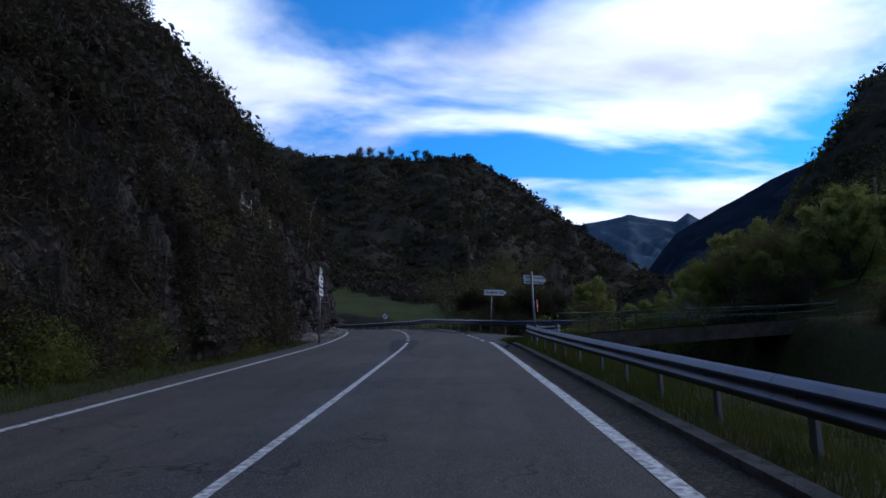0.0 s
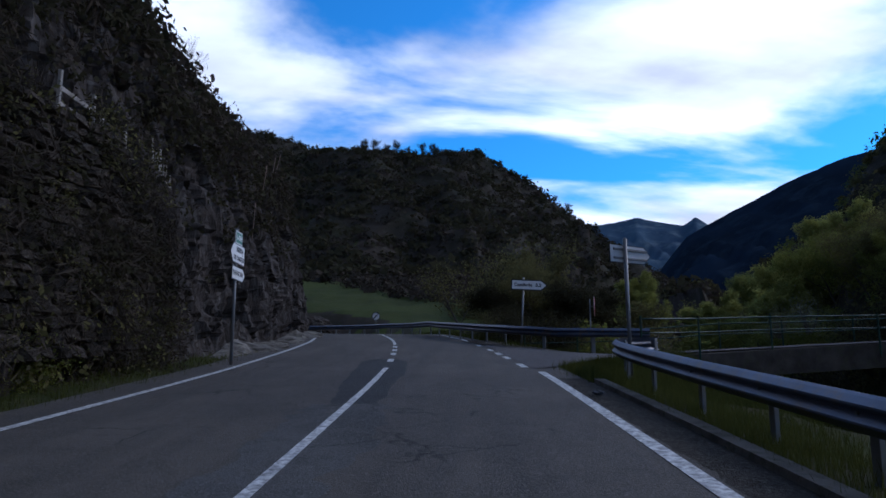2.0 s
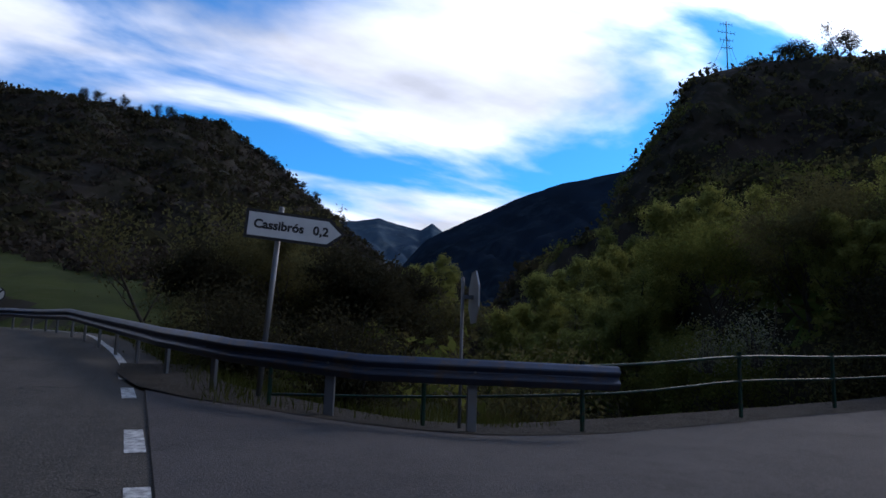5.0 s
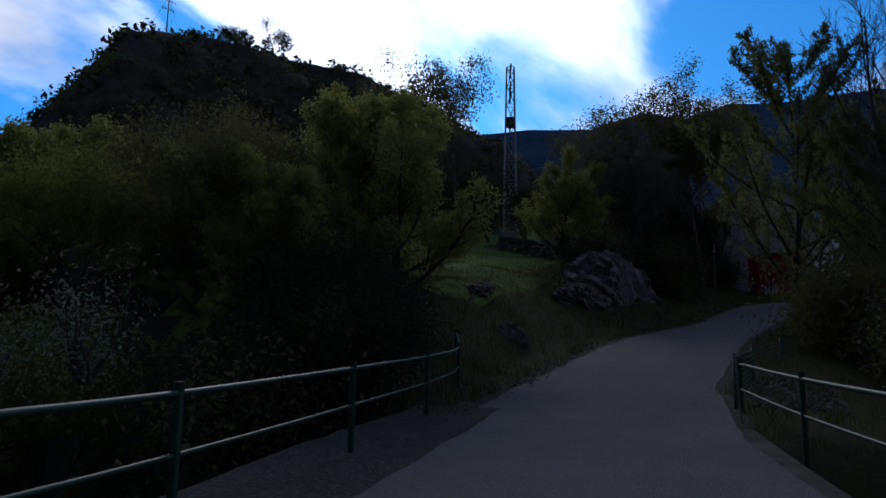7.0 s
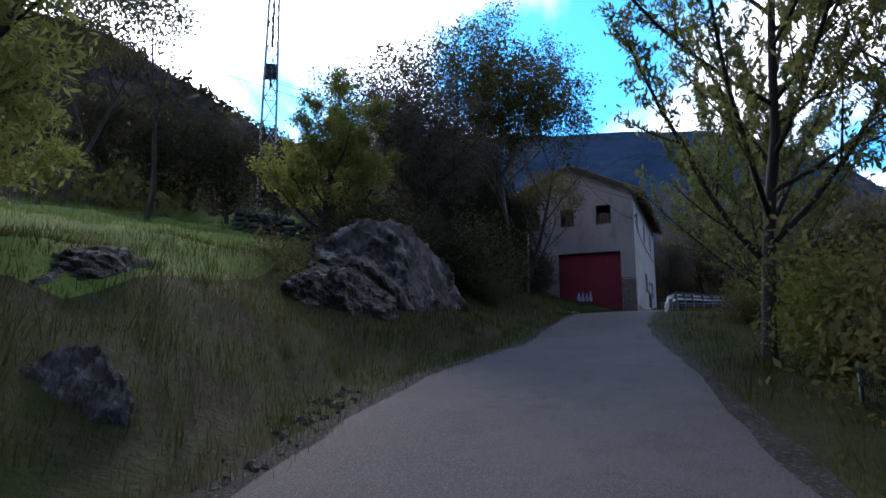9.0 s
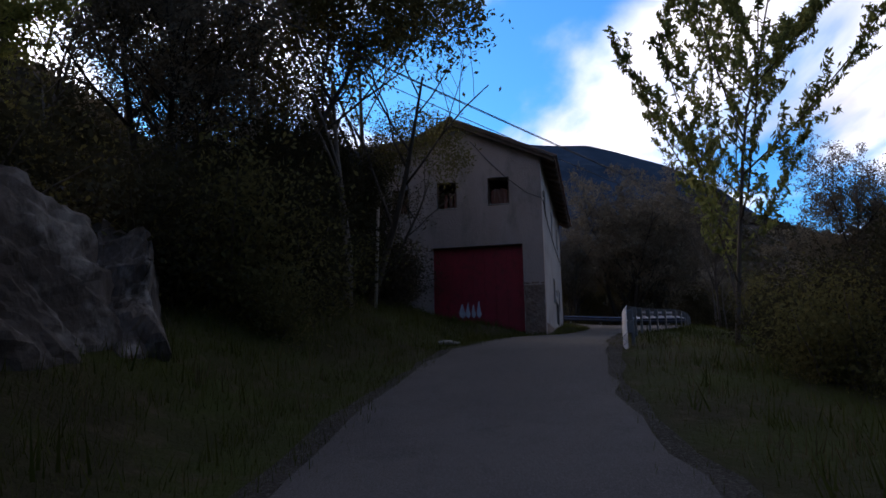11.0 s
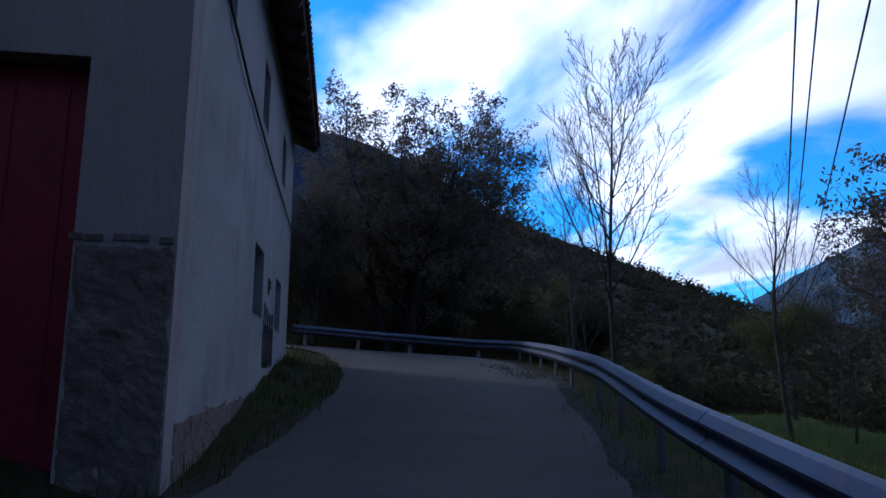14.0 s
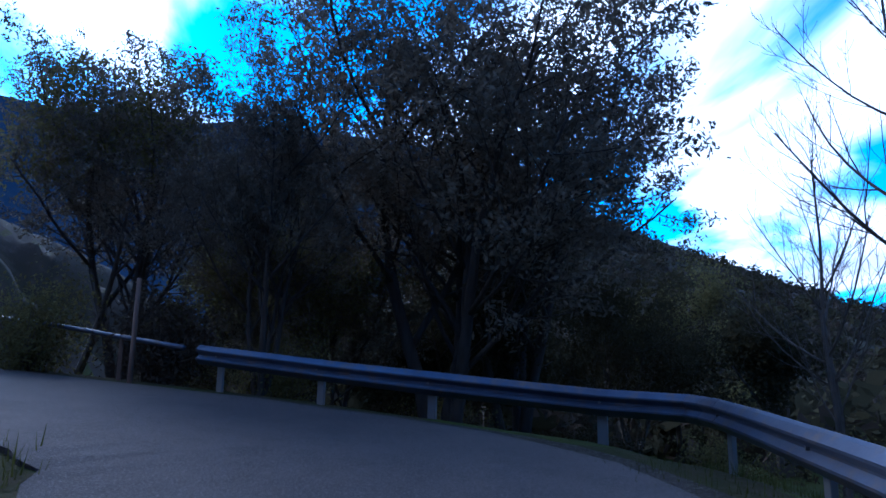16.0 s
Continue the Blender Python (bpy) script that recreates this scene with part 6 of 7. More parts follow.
def cover_hills():
    # rock side of the road: overgrown slope above and before the bare face
    rs = np.random.RandomState(71)
    n = 2600
    P = np.stack([rs.uniform(-46, -7.2, n), rs.uniform(-30, 56, n)], 1)
    P = P[(P[:, 0] < -9.6) | (P[:, 1] < 18)]
    z = height(P[:, :1], P[:, 1:])[:, 0]
    z = np.maximum(z, np.where(P[:, 0] > -10, 0, -9))
    bushes("scrub", P[::2], z[::2] - 0.1, rs.uniform(0.4, 1.1, len(P[::2])), 44, 0.15, LEAF_DARK, "dark scrub on the slope above the road", rs, 1.0)
    bushes("scrub", P[1::4], z[1::4] - 0.1, rs.uniform(0.4, 1.0, len(P[1::4])), 44, 0.15, LEAF_OLIVE, "olive scrub on the slope above the road", rs, 1.0)
    bushes("scrub", P[3::4], z[3::4] - 0.1, rs.uniform(0.4, 1.2, len(P[3::4])), 44, 0.40, LEAF_BROWN, "dry brown scrub on the slope above the road", rs, 1.3, 0.07)
    # creepers hanging on the near face
    n = 900
    Y = np.where(rs.rand(n) < 0.75, rs.uniform(-16, 23, n), rs.uniform(23, 29, n))
    bx = np.interp(Y, [-34, -12, 2, 12, 20, 27, 32], [-11.5, -9.6, -8.6, -7.6, -6.7, -6.35, -6.4])
    H = rs.uniform(0.2, 8.5, n) * np.clip((30 - Y) / 14, 0.35, 1)
    X = bx - 0.26 * H - 0.7 + 0.55 * smooth(H, 0.6, 2.2)
    bushes("creeper", np.stack([X, Y], 1), z_main(Y) + H, rs.uniform(0.35, 0.8, n), 90, 0.10, LEAF_DARK, "tangled creepers and brambles on the near rock", rs, 1.1)
    bushes("creeper", np.stack([X[::3] + 0.2, Y[::3] + 0.6], 1), z_main(Y[::3]) + H[::3] * 0.8, rs.uniform(0.4, 0.9, len(X[::3])), 110, 0.30, LEAF_BROWN, "dry brown creepers on the near rock", rs, 1.5, 0.06)
    bushes("creeper", np.stack([X[1::3] + 0.2, Y[1::3] + 0.6], 1), z_main(Y[1::3]) + H[1::3] * 0.45, rs.uniform(0.4, 0.8, len(X[1::3])), 90, 0.09, LEAF_OLIVE, "dull green ivy at the foot of the near rock", rs, 1.2)
    # the middle hill, seen across the meadow
    rs = np.random.RandomState(72)
    n = 11000
    P = np.stack([rs.uniform(-130, 115, n), rs.uniform(112, 352, n)], 1)
    z = height(P[:, :1], P[:, 1:])[:, 0]
    bushes("scrub", P[: n // 2], z[: n // 2] - 0.4, rs.uniform(1.2, 3.2, n // 2), 17, 0.30, LEAF_DARK, "dark oak scrub covering the middle hill", rs, 1.0)
    bushes("scrub", P[n // 2 :], z[n // 2 :] - 0.4, rs.uniform(0.9, 2.4, n - n // 2), 16, 0.30, LEAF_BROWN, "brown scrub covering the middle hill", rs, 0.9)
    # scrub creeping down over the meadow in the bend
    n = 900
    P = np.stack([rs.uniform(-24, 34, n), rs.uniform(64, 120, n)], 1)
    P = P[P[:, 1] - 64 > 48 * (1 - (P[:, 0] + 19) / 25)]
    z = height(P[:, :1], P[:, 1:])[:, 0]
    bushes("scrub", P, z - 0.2, rs.uniform(0.6, 1.7, len(P)), 40, 0.2, LEAF_BROWN, "brown scrub along the upper edge of the meadow", rs, 1.1)
    # the hill with the mast
    rs = np.random.RandomState(73)
    n = 5200
    P = np.stack([rs.uniform(40, 150, n), rs.uniform(48, 210, n)], 1)
    z = height(P[:, :1], P[:, 1:])[:, 0]
    k = (z > 14) & ~((P[:, 0] < 66) & (P[:, 1] < 58))
    P, z = P[k], z[k]
    bushes("scrub", P[::2], z[::2] - 0.3, rs.uniform(0.8, 2.0, len(P[::2])), 20, 0.25, LEAF_DARK, "dark scrub covering the hill with the mast", rs, 1.0)
    bushes("scrub", P[1::2], z[1::2] - 0.3, rs.uniform(0.7, 1.6, len(P[1::2])), 20, 0.25, LEAF_OLIVE, "olive scrub covering the hill with the mast", rs, 1.0)
    # valley floor and banks between the river trees
    rs = np.random.RandomState(74)
    n = 1500
    P = np.stack([rs.uniform(3, 60, n), rs.uniform(40, 112, n)], 1)
    dl, _, sl = nearest(P[:, :1], P[:, 1:], TRACK)
    dm, _, sm = nearest(P[:, :1], P[:, 1:], ROAD)
    k = (dl[:, 0] > 6) & (dm[:, 0] > 8) & ~((P[:, 0] > 22) & (P[:, 1] < 51))
    P = P[k]
    z = height(P[:, :1], P[:, 1:])[:, 0]
    bushes("undergrowth", P[::2], z[::2] - 0.1, rs.uniform(0.6, 1.7, len(P[::2])), 60, 0.12, LEAF_OLIVE, "olive undergrowth along the river", rs, 1.1)
    bushes("undergrowth", P[1::2], z[1::2] - 0.1, rs.uniform(0.6, 1.7, len(P[1::2])), 60, 0.12, LEAF_GREEN, "green undergrowth along the river", rs, 1.1)
    # lower slopes behind the bend
    rs = np.random.RandomState(75)
    n = 4600
    a = np.radians(rs.uniform(96, 152, n))
    r = rs.uniform(75, 262, n)
    f = np.clip((r - 110) / 150, 0, 1)
    e = np.interp(np.degrees(a), [102, 108, 114, 120, 127, 133, 139, 150], [6, 11.5, 12.6, 10.0, 7.4, 4.8, 3.3, 3])
    P = np.stack([12 + r * np.sin(a), 35 + r * np.cos(a)], 1)
    z = np.maximum(3.8 + 260 * np.tan(np.radians(e)) * f ** 1.15 - 0.2, height(P[:, :1], P[:, 1:])[:, 0])
    bushes("scrub", P[::2], z[::2] - 0.3, rs.uniform(1.4, 3.4, len(P[::2])), 30, 0.2, LEAF_DARK, "dark woodland behind the bend", rs, 1.1)
    bushes("scrub", P[1::2], z[1::2] - 0.3, rs.uniform(1.0, 2.6, len(P[1::2])), 26, 0.22, LEAF_BROWN, "brown woodland behind the bend", rs, 1.1)
    # hedge below the field
    rs = np.random.RandomState(76)
    n = 260
    t = rs.rand(n)
    P = np.stack([40 + 62 * t + rs.randn(n), 4 + 2 * np.sin(t * 9) + rs.randn(n) * 2.2 - 3 * t], 1)
    z = height(P[:, :1], P[:, 1:])[:, 0]
    bushes("hedge", P, z - 0.1, rs.uniform(0.8, 2.3, n), 80, 0.11, LEAF_DARK, "dark hedge along the lower field", rs, 1.3)


cover_hills()


# ---- rocks ----
def rock(name, at, size, seed, label, mat=BOULDER, turn=0.0, sub=5, tilt=0.0):
    bm = bmesh.new()
    bmesh.ops.create_icosphere(bm, subdivisions=sub, radius=1.0)
    r = random.Random(seed)
    cuts = [(Vector((r.gauss(0, 1), r.gauss(0, 1), r.gauss(0.2, 0.7))).normalized(), r.uniform(0.55, 0.9)) for _ in range(11)]
    off = Vector((seed * 3.1, seed * 1.7, 0))
    for v in bm.verts:
        p = v.co.copy()
        for nrm, dist in cuts:
            e = p.dot(nrm) - dist
            if e > 0:
                p -= nrm * e * 0.92
        q = p * 2.2 + off
        lean = Vector((q.x + 0.7 * q.z, q.y, q.z * 0.45))
        crag = noise.ridged_multi_fractal(lean * 0.9, 0.75, 2.1, 6, 1.0, 1.8)
        p *= 1 + 0.10 * (crag - 1.2) + 0.045 * noise.fractal(q * 3, 0.6, 2.0, 4) + 0.016 * (noise.ridged_multi_fractal(lean * 4.5, 0.8, 2.1, 4, 1.0, 1.8) - 1.2)
        v.co = p
    ob = part(name, bm, mat, smooth=False)
    ob.matrix_basis = Matrix.LocRotScale(at, Euler((tilt, 0, radians(turn))), size)
    return tagged(ob, label, "rock", "rocks beside the lane")


for at, size, seed, turn in (((38.5, 39.9, 5.85), (3.5, 1.8, 2.2), 1, -14), ((34.8, 40.3, 5.3), (2.3, 1.1, 1.1), 2, -8), ((42.0, 39.2, 6.1), (1.8, 1.3, 1.9), 9, 10), ((30.4, 42.6, 5.45), (1.7, 0.8, 0.6), 3, 12), ((26.0, 40.3, 3.7), (0.6, 0.55, 0.75), 4, 40), ((24.8, 40.9, 3.75), (0.9, 0.5, 0.5), 5, 0), ((28.6, 42.4, 5.05), (1.1, 0.6, 0.5), 6, 20), ((31.0, 40.3, 4.5), (0.7, 0.4, 0.4), 7, 60)):
    rock("boulder", at, size, seed, "grey fissured boulder in the grass bank", turn=turn, sub=6 if size[0] > 2 else 5)
tagged(rock("stone_slab", (48.4, 34.25, 6.54), (0.55, 0.34, 0.08), 12, "pale flat stone slab lying in the grass", CONCRETE, 15, 3), category="slab", group="loose stones")


for at, size, seed, turn in (((-12.4, 70.5, 4.3), (2.6, 1.6, 1.5), 21, 10), ((-9.6, 69.6, 4.1), (1.8, 1.2, 1.0), 22, 40)):
    rock("rock_mound", at, size, seed, "dark earthy rock bank beyond the bend", WALL_STONE, turn)


def rubble(name, places, size, label, mat, seed):
    r = random.Random(seed)
    bm = bmesh.new()
    bmesh.ops.create_icosphere(bm, subdivisions=1, radius=1.0)
    me = bpy.data.meshes.new(name)
    for v in bm.verts:
        v.co *= r.uniform(0.7, 1.15)
    bm.to_mesh(me)
    bm.free()
    V0 = np.array([v.co[:] for v in me.vertices])
    F0 = [tuple(p.vertices) for p in me.polygons]
    bpy.data.meshes.remove(me)
    V, F = [], []
    for x, y in places:
        s = size * r.uniform(0.4, 1.4)
        m = Matrix.LocRotScale((x, y, ground_z(x, y) + s * 0.25), Euler((r.uniform(0, 6), r.uniform(0, 6), r.uniform(0, 6))), (s, s * r.uniform(0.6, 1), s * r.uniform(0.4, 0.8)))
        o = len(V)
        V += [tuple(m @ Vector(v)) for v in V0]
        F += [tuple(i + o for i in f) for f in F0]
    return tagged(raw(name, V, F, mat), label, "stones", kind="stuff")


r = random.Random(5)
rubble("stones", [(r.uniform(20.0, 23.5), r.uniform(33.2, 34.6)) for _ in range(520)], 0.04, "pale broken stones at the end of the bridge", RUBBLE_EARTH, 1)
rubble("stones", [(62.2 + 3.4 * t + r.gauss(0, 0.2), 23.35 - 0.75 * t + r.gauss(0, 0.2)) for t in [r.random() for _ in range(500)]], 0.045, "pale rubble where the lane edge has broken away", RUBBLE_EARTH, 2)
rubble("stones", [(20 + 9 * r.random(), 38.65 + r.gauss(0, 0.15)) for _ in range(160)], 0.045, "gravel and leaves along the lane edge", BOULDER, 3)
rubble("stones", [(-6.1 + r.gauss(0, 0.2) - 0.02 * k, 33 + 20 * r.random()) for k in range(160)], 0.07, "fallen rock chips below the face", BOULDER, 4)


# ---- bridge ----
def make_bridge():
    sel = TRACK[(TRACK[:, 0] > 4.9) & (TRACK[:, 0] < 19.4)]
    x = sel[:, 0]
    left = np.interp(x, [4.9, 8, 12, 19.4], [-3.1, -2.5, -2.2, -2.2])
    right = np.interp(x, [4.9, 7, 10, 14.4, 19.4], [2.9, 2.6, 2.45, 2.1, 1.9])
    bridge = ribbon("bridge", sel, [left, left * 0.5, right * 0.5, right], STAINED, -0.02, thick=0.7)
    tagged(bridge, "low concrete bridge carrying the lane over the river", "bridge", kind="structure")
    for x0, w in ((5.8, 1.6), (18.6, 1.4)):
        i = int(np.argmin(np.abs(TRACK[:, 0] - x0)))
        p, s = TRACK[i], side_of(TRACK)[i]
        bm = boxed((w, 5.0, 4.6), (p[0] + s[0] * 0.2, p[1] + s[1] * 0.2, p[2] - 2.85), 0.03, Matrix.Rotation(math.atan2(s[1], s[0]) + math.pi / 2, 4, "Z"))
        tagged(part("abutment", bm, STONEWORK), "dark stone bridge abutment", "wall", kind="structure")
    bm = bmesh.new()
    ys = np.linspace(-60, 150, 60)
    xr = 12.2 + np.maximum(ys - 42, 0) * 0.42 + 0.05 * np.minimum(ys, 0)
    zb = -2.2 + 0.035 * np.clip(ys, -60, 200) + 0.35
    vs = [[bm.verts.new((a + o, y, z)) for o in (-4.2, 0, 4.2)] for a, y, z in zip(xr, ys, zb)]
    for a, b in zip(vs[:-1], vs[1:]):
        for j in (0, 1):
            bm.faces.new((a[j], a[j + 1], b[j + 1], b[j]))
    tagged(part("water", bm, WATER), "dark shallow river under the bridge", "river", kind="structure")


make_bridge()


def railing(points, label, posts):
    rail = thing("railing", pose(0, 0, 0), label, "railing", "green bridge railings")
    line = spline([(x, y, z) for x, y, z in points], 0.5)
    tube("top_rail", [p + np.array([0, 0, 0.93]) for p in line], 0.022, GREEN_PAINT, rail, 8)
    tube("lower_rail", [p + np.array([0, 0, 0.57]) for p in line], 0.017, GREEN_PAINT, rail, 8)
    step = np.concatenate([[0], np.cumsum(np.linalg.norm(np.diff(line, axis=0), axis=1))])
    for d in posts:
        i = int(np.argmin(np.abs(step - d * step[-1])))
        p = line[i]
        part("post", boxed((0.05, 0.05, 1.25), (p[0], p[1], p[2] + 0.34), 0.008), GREEN_PAINT, rail)
        v, f = tube_data([(p[0], p[1], p[2] + 0.965), (p[0], p[1], p[2] + 1.0)], 0.035, 8)
        raw("cap", v, f, GREEN_PAINT, rail)


railing([(2.6, 38.0, 2.06), (4.4, 37.45, 2.08), (6.95, 37.02, 2.18), (9.4, 37.4, 2.36), (11.8, 37.8, 2.42), (14.6, 38.25, 2.53), (18.0, 38.85, 2.68), (20.4, 39.45, 2.83), (23.1, 40.6, 3.18)], "dark green tubular railing on the upstream side of the bridge", (0.0, 0.09, 0.18, 0.322, 0.436, 0.57, 0.73, 0.85, 1.0))
railing([(4.7, 30.35, 2.15), (6.6, 31.6, 2.22), (9.0, 32.6, 2.32), (12.5, 33.35, 2.4), (16.4, 34.15, 2.5), (19.6, 34.72, 2.62)], "dark green tubular railing on the downstream side of the bridge", (0.0, 0.15, 0.31, 0.53, 0.78, 1.0))


# ---- signs ----
def lettering(text, size, mat, parent, m, spacing=1.0):
    cu = bpy.data.curves.new("text", "FONT")
    cu.body, cu.size, cu.align_x, cu.align_y, cu.extrude, cu.space_character = text, size, "CENTER", "CENTER", 0.001, spacing
    cu.resolution_u = 3
    cu.offset = 0.006
    ob = new("lettering", cu)
    dg = bpy.context.evaluated_depsgraph_get()
    me = bpy.data.meshes.new_from_object(ob.evaluated_get(dg))
    bpy.data.objects.remove(ob)
    me.materials.clear()
    me.materials.append(mat)
    res = new("lettering", me)
    res.parent = parent
    res.matrix_basis = m
    return res


FACE = Matrix.Rotation(radians(90), 4, "X")  # text standing up, facing -y


def plate(parent, outline, mat, y=-0.045, thick=0.012, name="plate", label=""):
    """A flat plate from an outline in x and z, facing -y."""
    bm = bmesh.new()
    a = [bm.verts.new((x, y, z)) for x, z in outline]
    b = [bm.verts.new((x, y + thick, z)) for x, z in outline]
    bm.faces.new(a)
    bm.faces.new(list(reversed(b)))
    n = len(outline)
    for i in range(n):
        bm.faces.new((a[i], b[i], b[(i + 1) % n], a[(i + 1) % n]))
    bmesh.ops.recalc_face_normals(bm, faces=bm.faces)
    return part(name, bm, mat, parent, label)


def arrow(x0, x1, z, h, tip, grow_by=0.0):
    """Outline of a pointed panel; tip > 0 points to +x, < 0 to -x."""
    g = grow_by
    if tip > 0:
        return [(x0 - g, z - h / 2 - g), (x1 - tip, z - h / 2 - g), (x1 + g, z), (x1 - tip, z + h / 2 + g), (x0 - g, z + h / 2 + g)]
    return [(x1 + g, z - h / 2 - g), (x1 + g, z + h / 2 + g), (x0 - tip, z + h / 2 + g), (x0 - g, z), (x0 - tip, z - h / 2 - g)]


def post_of(sign, h, r=0.038):
    tube("post", [(0, 0, -0.4), (0, 0, h)], r, ZINC_POST, sign, 10)
    v, f = tube_data([(0, 0, h), (0, 0, h + 0.02)], [r * 1.06, r * 0.6], 10)
    raw("cap", v, f, ZINC_POST, sign)


def clamp(sign, z, w=0.5):
    part("bracket", boxed((w, 0.03, 0.04), (0.1, -0.02, z), 0.004), ZINC_POST, sign)


def make_signs():
    # village sign opposite the lane
    s = thing("direction_sign", pose(2.56, 38.76, 2.55, 0, 3.0, -4), "white arrow direction sign with black lettering on a leaning steel post", "road sign", "direction signs")
    post_of(s, 2.55)
    z = 2.28
    plate(s, arrow(-0.46, 0.90, z, 0.40, 0.22), BLACK, -0.062, 0.02, "border")
    p = plate(s, arrow(-0.42, 0.845, z, 0.32, 0.19), WHITE_SIGN, -0.066, 0.003, "plate", "white arrow panel")
    lettering("Cassibr\u00f3s", 0.17, BLACK, s, Matrix.Translation((-0.01, -0.068, z)) @ FACE, 1.0)
    lettering("0,2", 0.17, BLACK, s, Matrix.Translation((0.56, -0.068, z)) @ FACE, 1.05)
    clamp(s, z + 0.08), clamp(s, z - 0.08)
    # sign seen from behind
    s = thing("direction_sign", pose(3.42, 26.54, 1.95, 0, 0.4, 35 + 180), "arrow direction sign seen from its grey steel back", "road sign", "direction signs")
    post_of(s, 2.52, 0.04)
    z = 2.22
    plate(s, arrow(-0.82, 0.40, z, 0.36, -0.2), BLACK, -0.07, 0.016, "border")
    plate(s, arrow(-0.80, 0.38, z, 0.32, -0.19), WHITE_SIGN, -0.074, 0.003, "plate")
    plate(s, arrow(-0.80, 0.38, z, 0.33, -0.19), SIGN_BACK, -0.053, 0.004, "back_panel", "bare grey steel back")
    for dz in (0.09, -0.09):
        part("bracket", boxed((1.0, 0.025, 0.045), (-0.2, -0.038, z + dz), 0.004), ZINC_POST, s)
    # three panels below the rock face, facing the lane
    s = thing("direction_sign", pose(-5.32, 29.43, 2.05, 0, 0.8, 90), "steel signpost with a green road number and two white arrows", "road sign", "direction signs")
    post_of(s, 3.2, 0.04)
    plate(s, [(-0.26, 2.82), (0.26, 2.82), (0.26, 3.13), (-0.26, 3.13)], WHITE_SIGN, -0.058, 0.014, "plate", "road number panel")
    plate(s, [(-0.235, 2.845), (0.235, 2.845), (0.235, 3.105), (-0.235, 3.105)], SIGN_GREEN, -0.062, 0.003, "field", "green field")
    lettering("L-504", 0.17, WHITE_SIGN, s, Matrix.Translation((0, -0.064, 2.975)) @ FACE)
    plate(s, arrow(-0.62, 0.48, 2.58, 0.48, -0.2), BLACK, -0.058, 0.014, "border")
    plate(s, arrow(-0.60, 0.46, 2.58, 0.44, -0.19), WHITE_SIGN, -0.062, 0.003, "plate", "white arrow panel")
    lettering("RIBERA", 0.17, BLACK, s, Matrix.Translation((0.08, -0.064, 2.68)) @ FACE)
    lettering("DE CARDOS", 0.145, BLACK, s, Matrix.Translation((0.03, -0.064, 2.47)) @ FACE)
    part("accent", boxed((0.05, 0.003, 0.014), (0.285, -0.0645, 2.555), 0, Matrix.Rotation(radians(-40), 4, "Y")), BLACK, s)
    plate(s, arrow(-0.44, 0.58, 2.10, 0.33, 0.18), BLACK, -0.058, 0.014, "border")
    plate(s, arrow(-0.42, 0.56, 2.10, 0.29, 0.17), WHITE_SIGN, -0.062, 0.003, "plate", "white arrow panel")
    lettering("TAVASCAN", 0.155, BLACK, s, Matrix.Translation((0.0, -0.064, 2.10)) @ FACE)
    for z in (2.98, 2.58, 2.1):
        clamp(s, z, 0.3)
    # stop sign for the lane, seen on its edge
    s = thing("stop_sign", pose(4.89, 37.45, 2.3, 0, 0.5, 77), "red octagonal stop sign seen edge-on, on a thin steel post", "road sign")
    post_of(s, 1.86, 0.022)
    oct_ = lambda r_: [(r_ * math.cos(radians(22.5 + 45 * k)), 1.62 + r_ * math.sin(radians(22.5 + 45 * k))) for k in range(8)]
    plate(s, oct_(0.36), SIGN_BACK, -0.16, 0.02, "plate", "grey steel plate")
    plate(s, oct_(0.345), SIGN_RED, -0.164, 0.003, "field", "red face")
    lettering("STOP", 0.2, WHITE_SIGN, s, Matrix.Translation((0, -0.166, 1.62)) @ FACE)
    part("bracket", boxed((0.05, 0.14, 0.05), (0, -0.08, 1.62)), ZINC_POST, s)
    # small round sign round the bend
    s = thing("round_sign", pose(-5.3, 61.9, ground_z(-5.3, 61.9), 0, 0, -4), "small round white road sign with a dark bar", "road sign")
    h = 5.35 - ground_z(-5.3, 61.9)
    post_of(s, h, 0.025)
    disc = lambda r_: [(r_ * math.cos(k * math.pi / 10), h - 0.3 + r_ * math.sin(k * math.pi / 10)) for k in range(20)]
    plate(s, disc(0.29), BLACK, -0.045, 0.02, "rim")
    plate(s, disc(0.25), WHITE_SIGN, -0.049, 0.004, "plate")
    plate(s, [(-0.2, h - 0.45), (-0.14, h - 0.50), (0.2, h - 0.15), (0.14, h - 0.10)], BLACK, -0.053, 0.004, "bar")


make_signs()


# ---- masts, wires, fences ----
def strut(a, b, r, parent, name="strut", mat=None, sides=4):
    v, f = tube_data([a, b], r, sides)
    return raw(name, v, f, mat or ZINC_POST, parent)


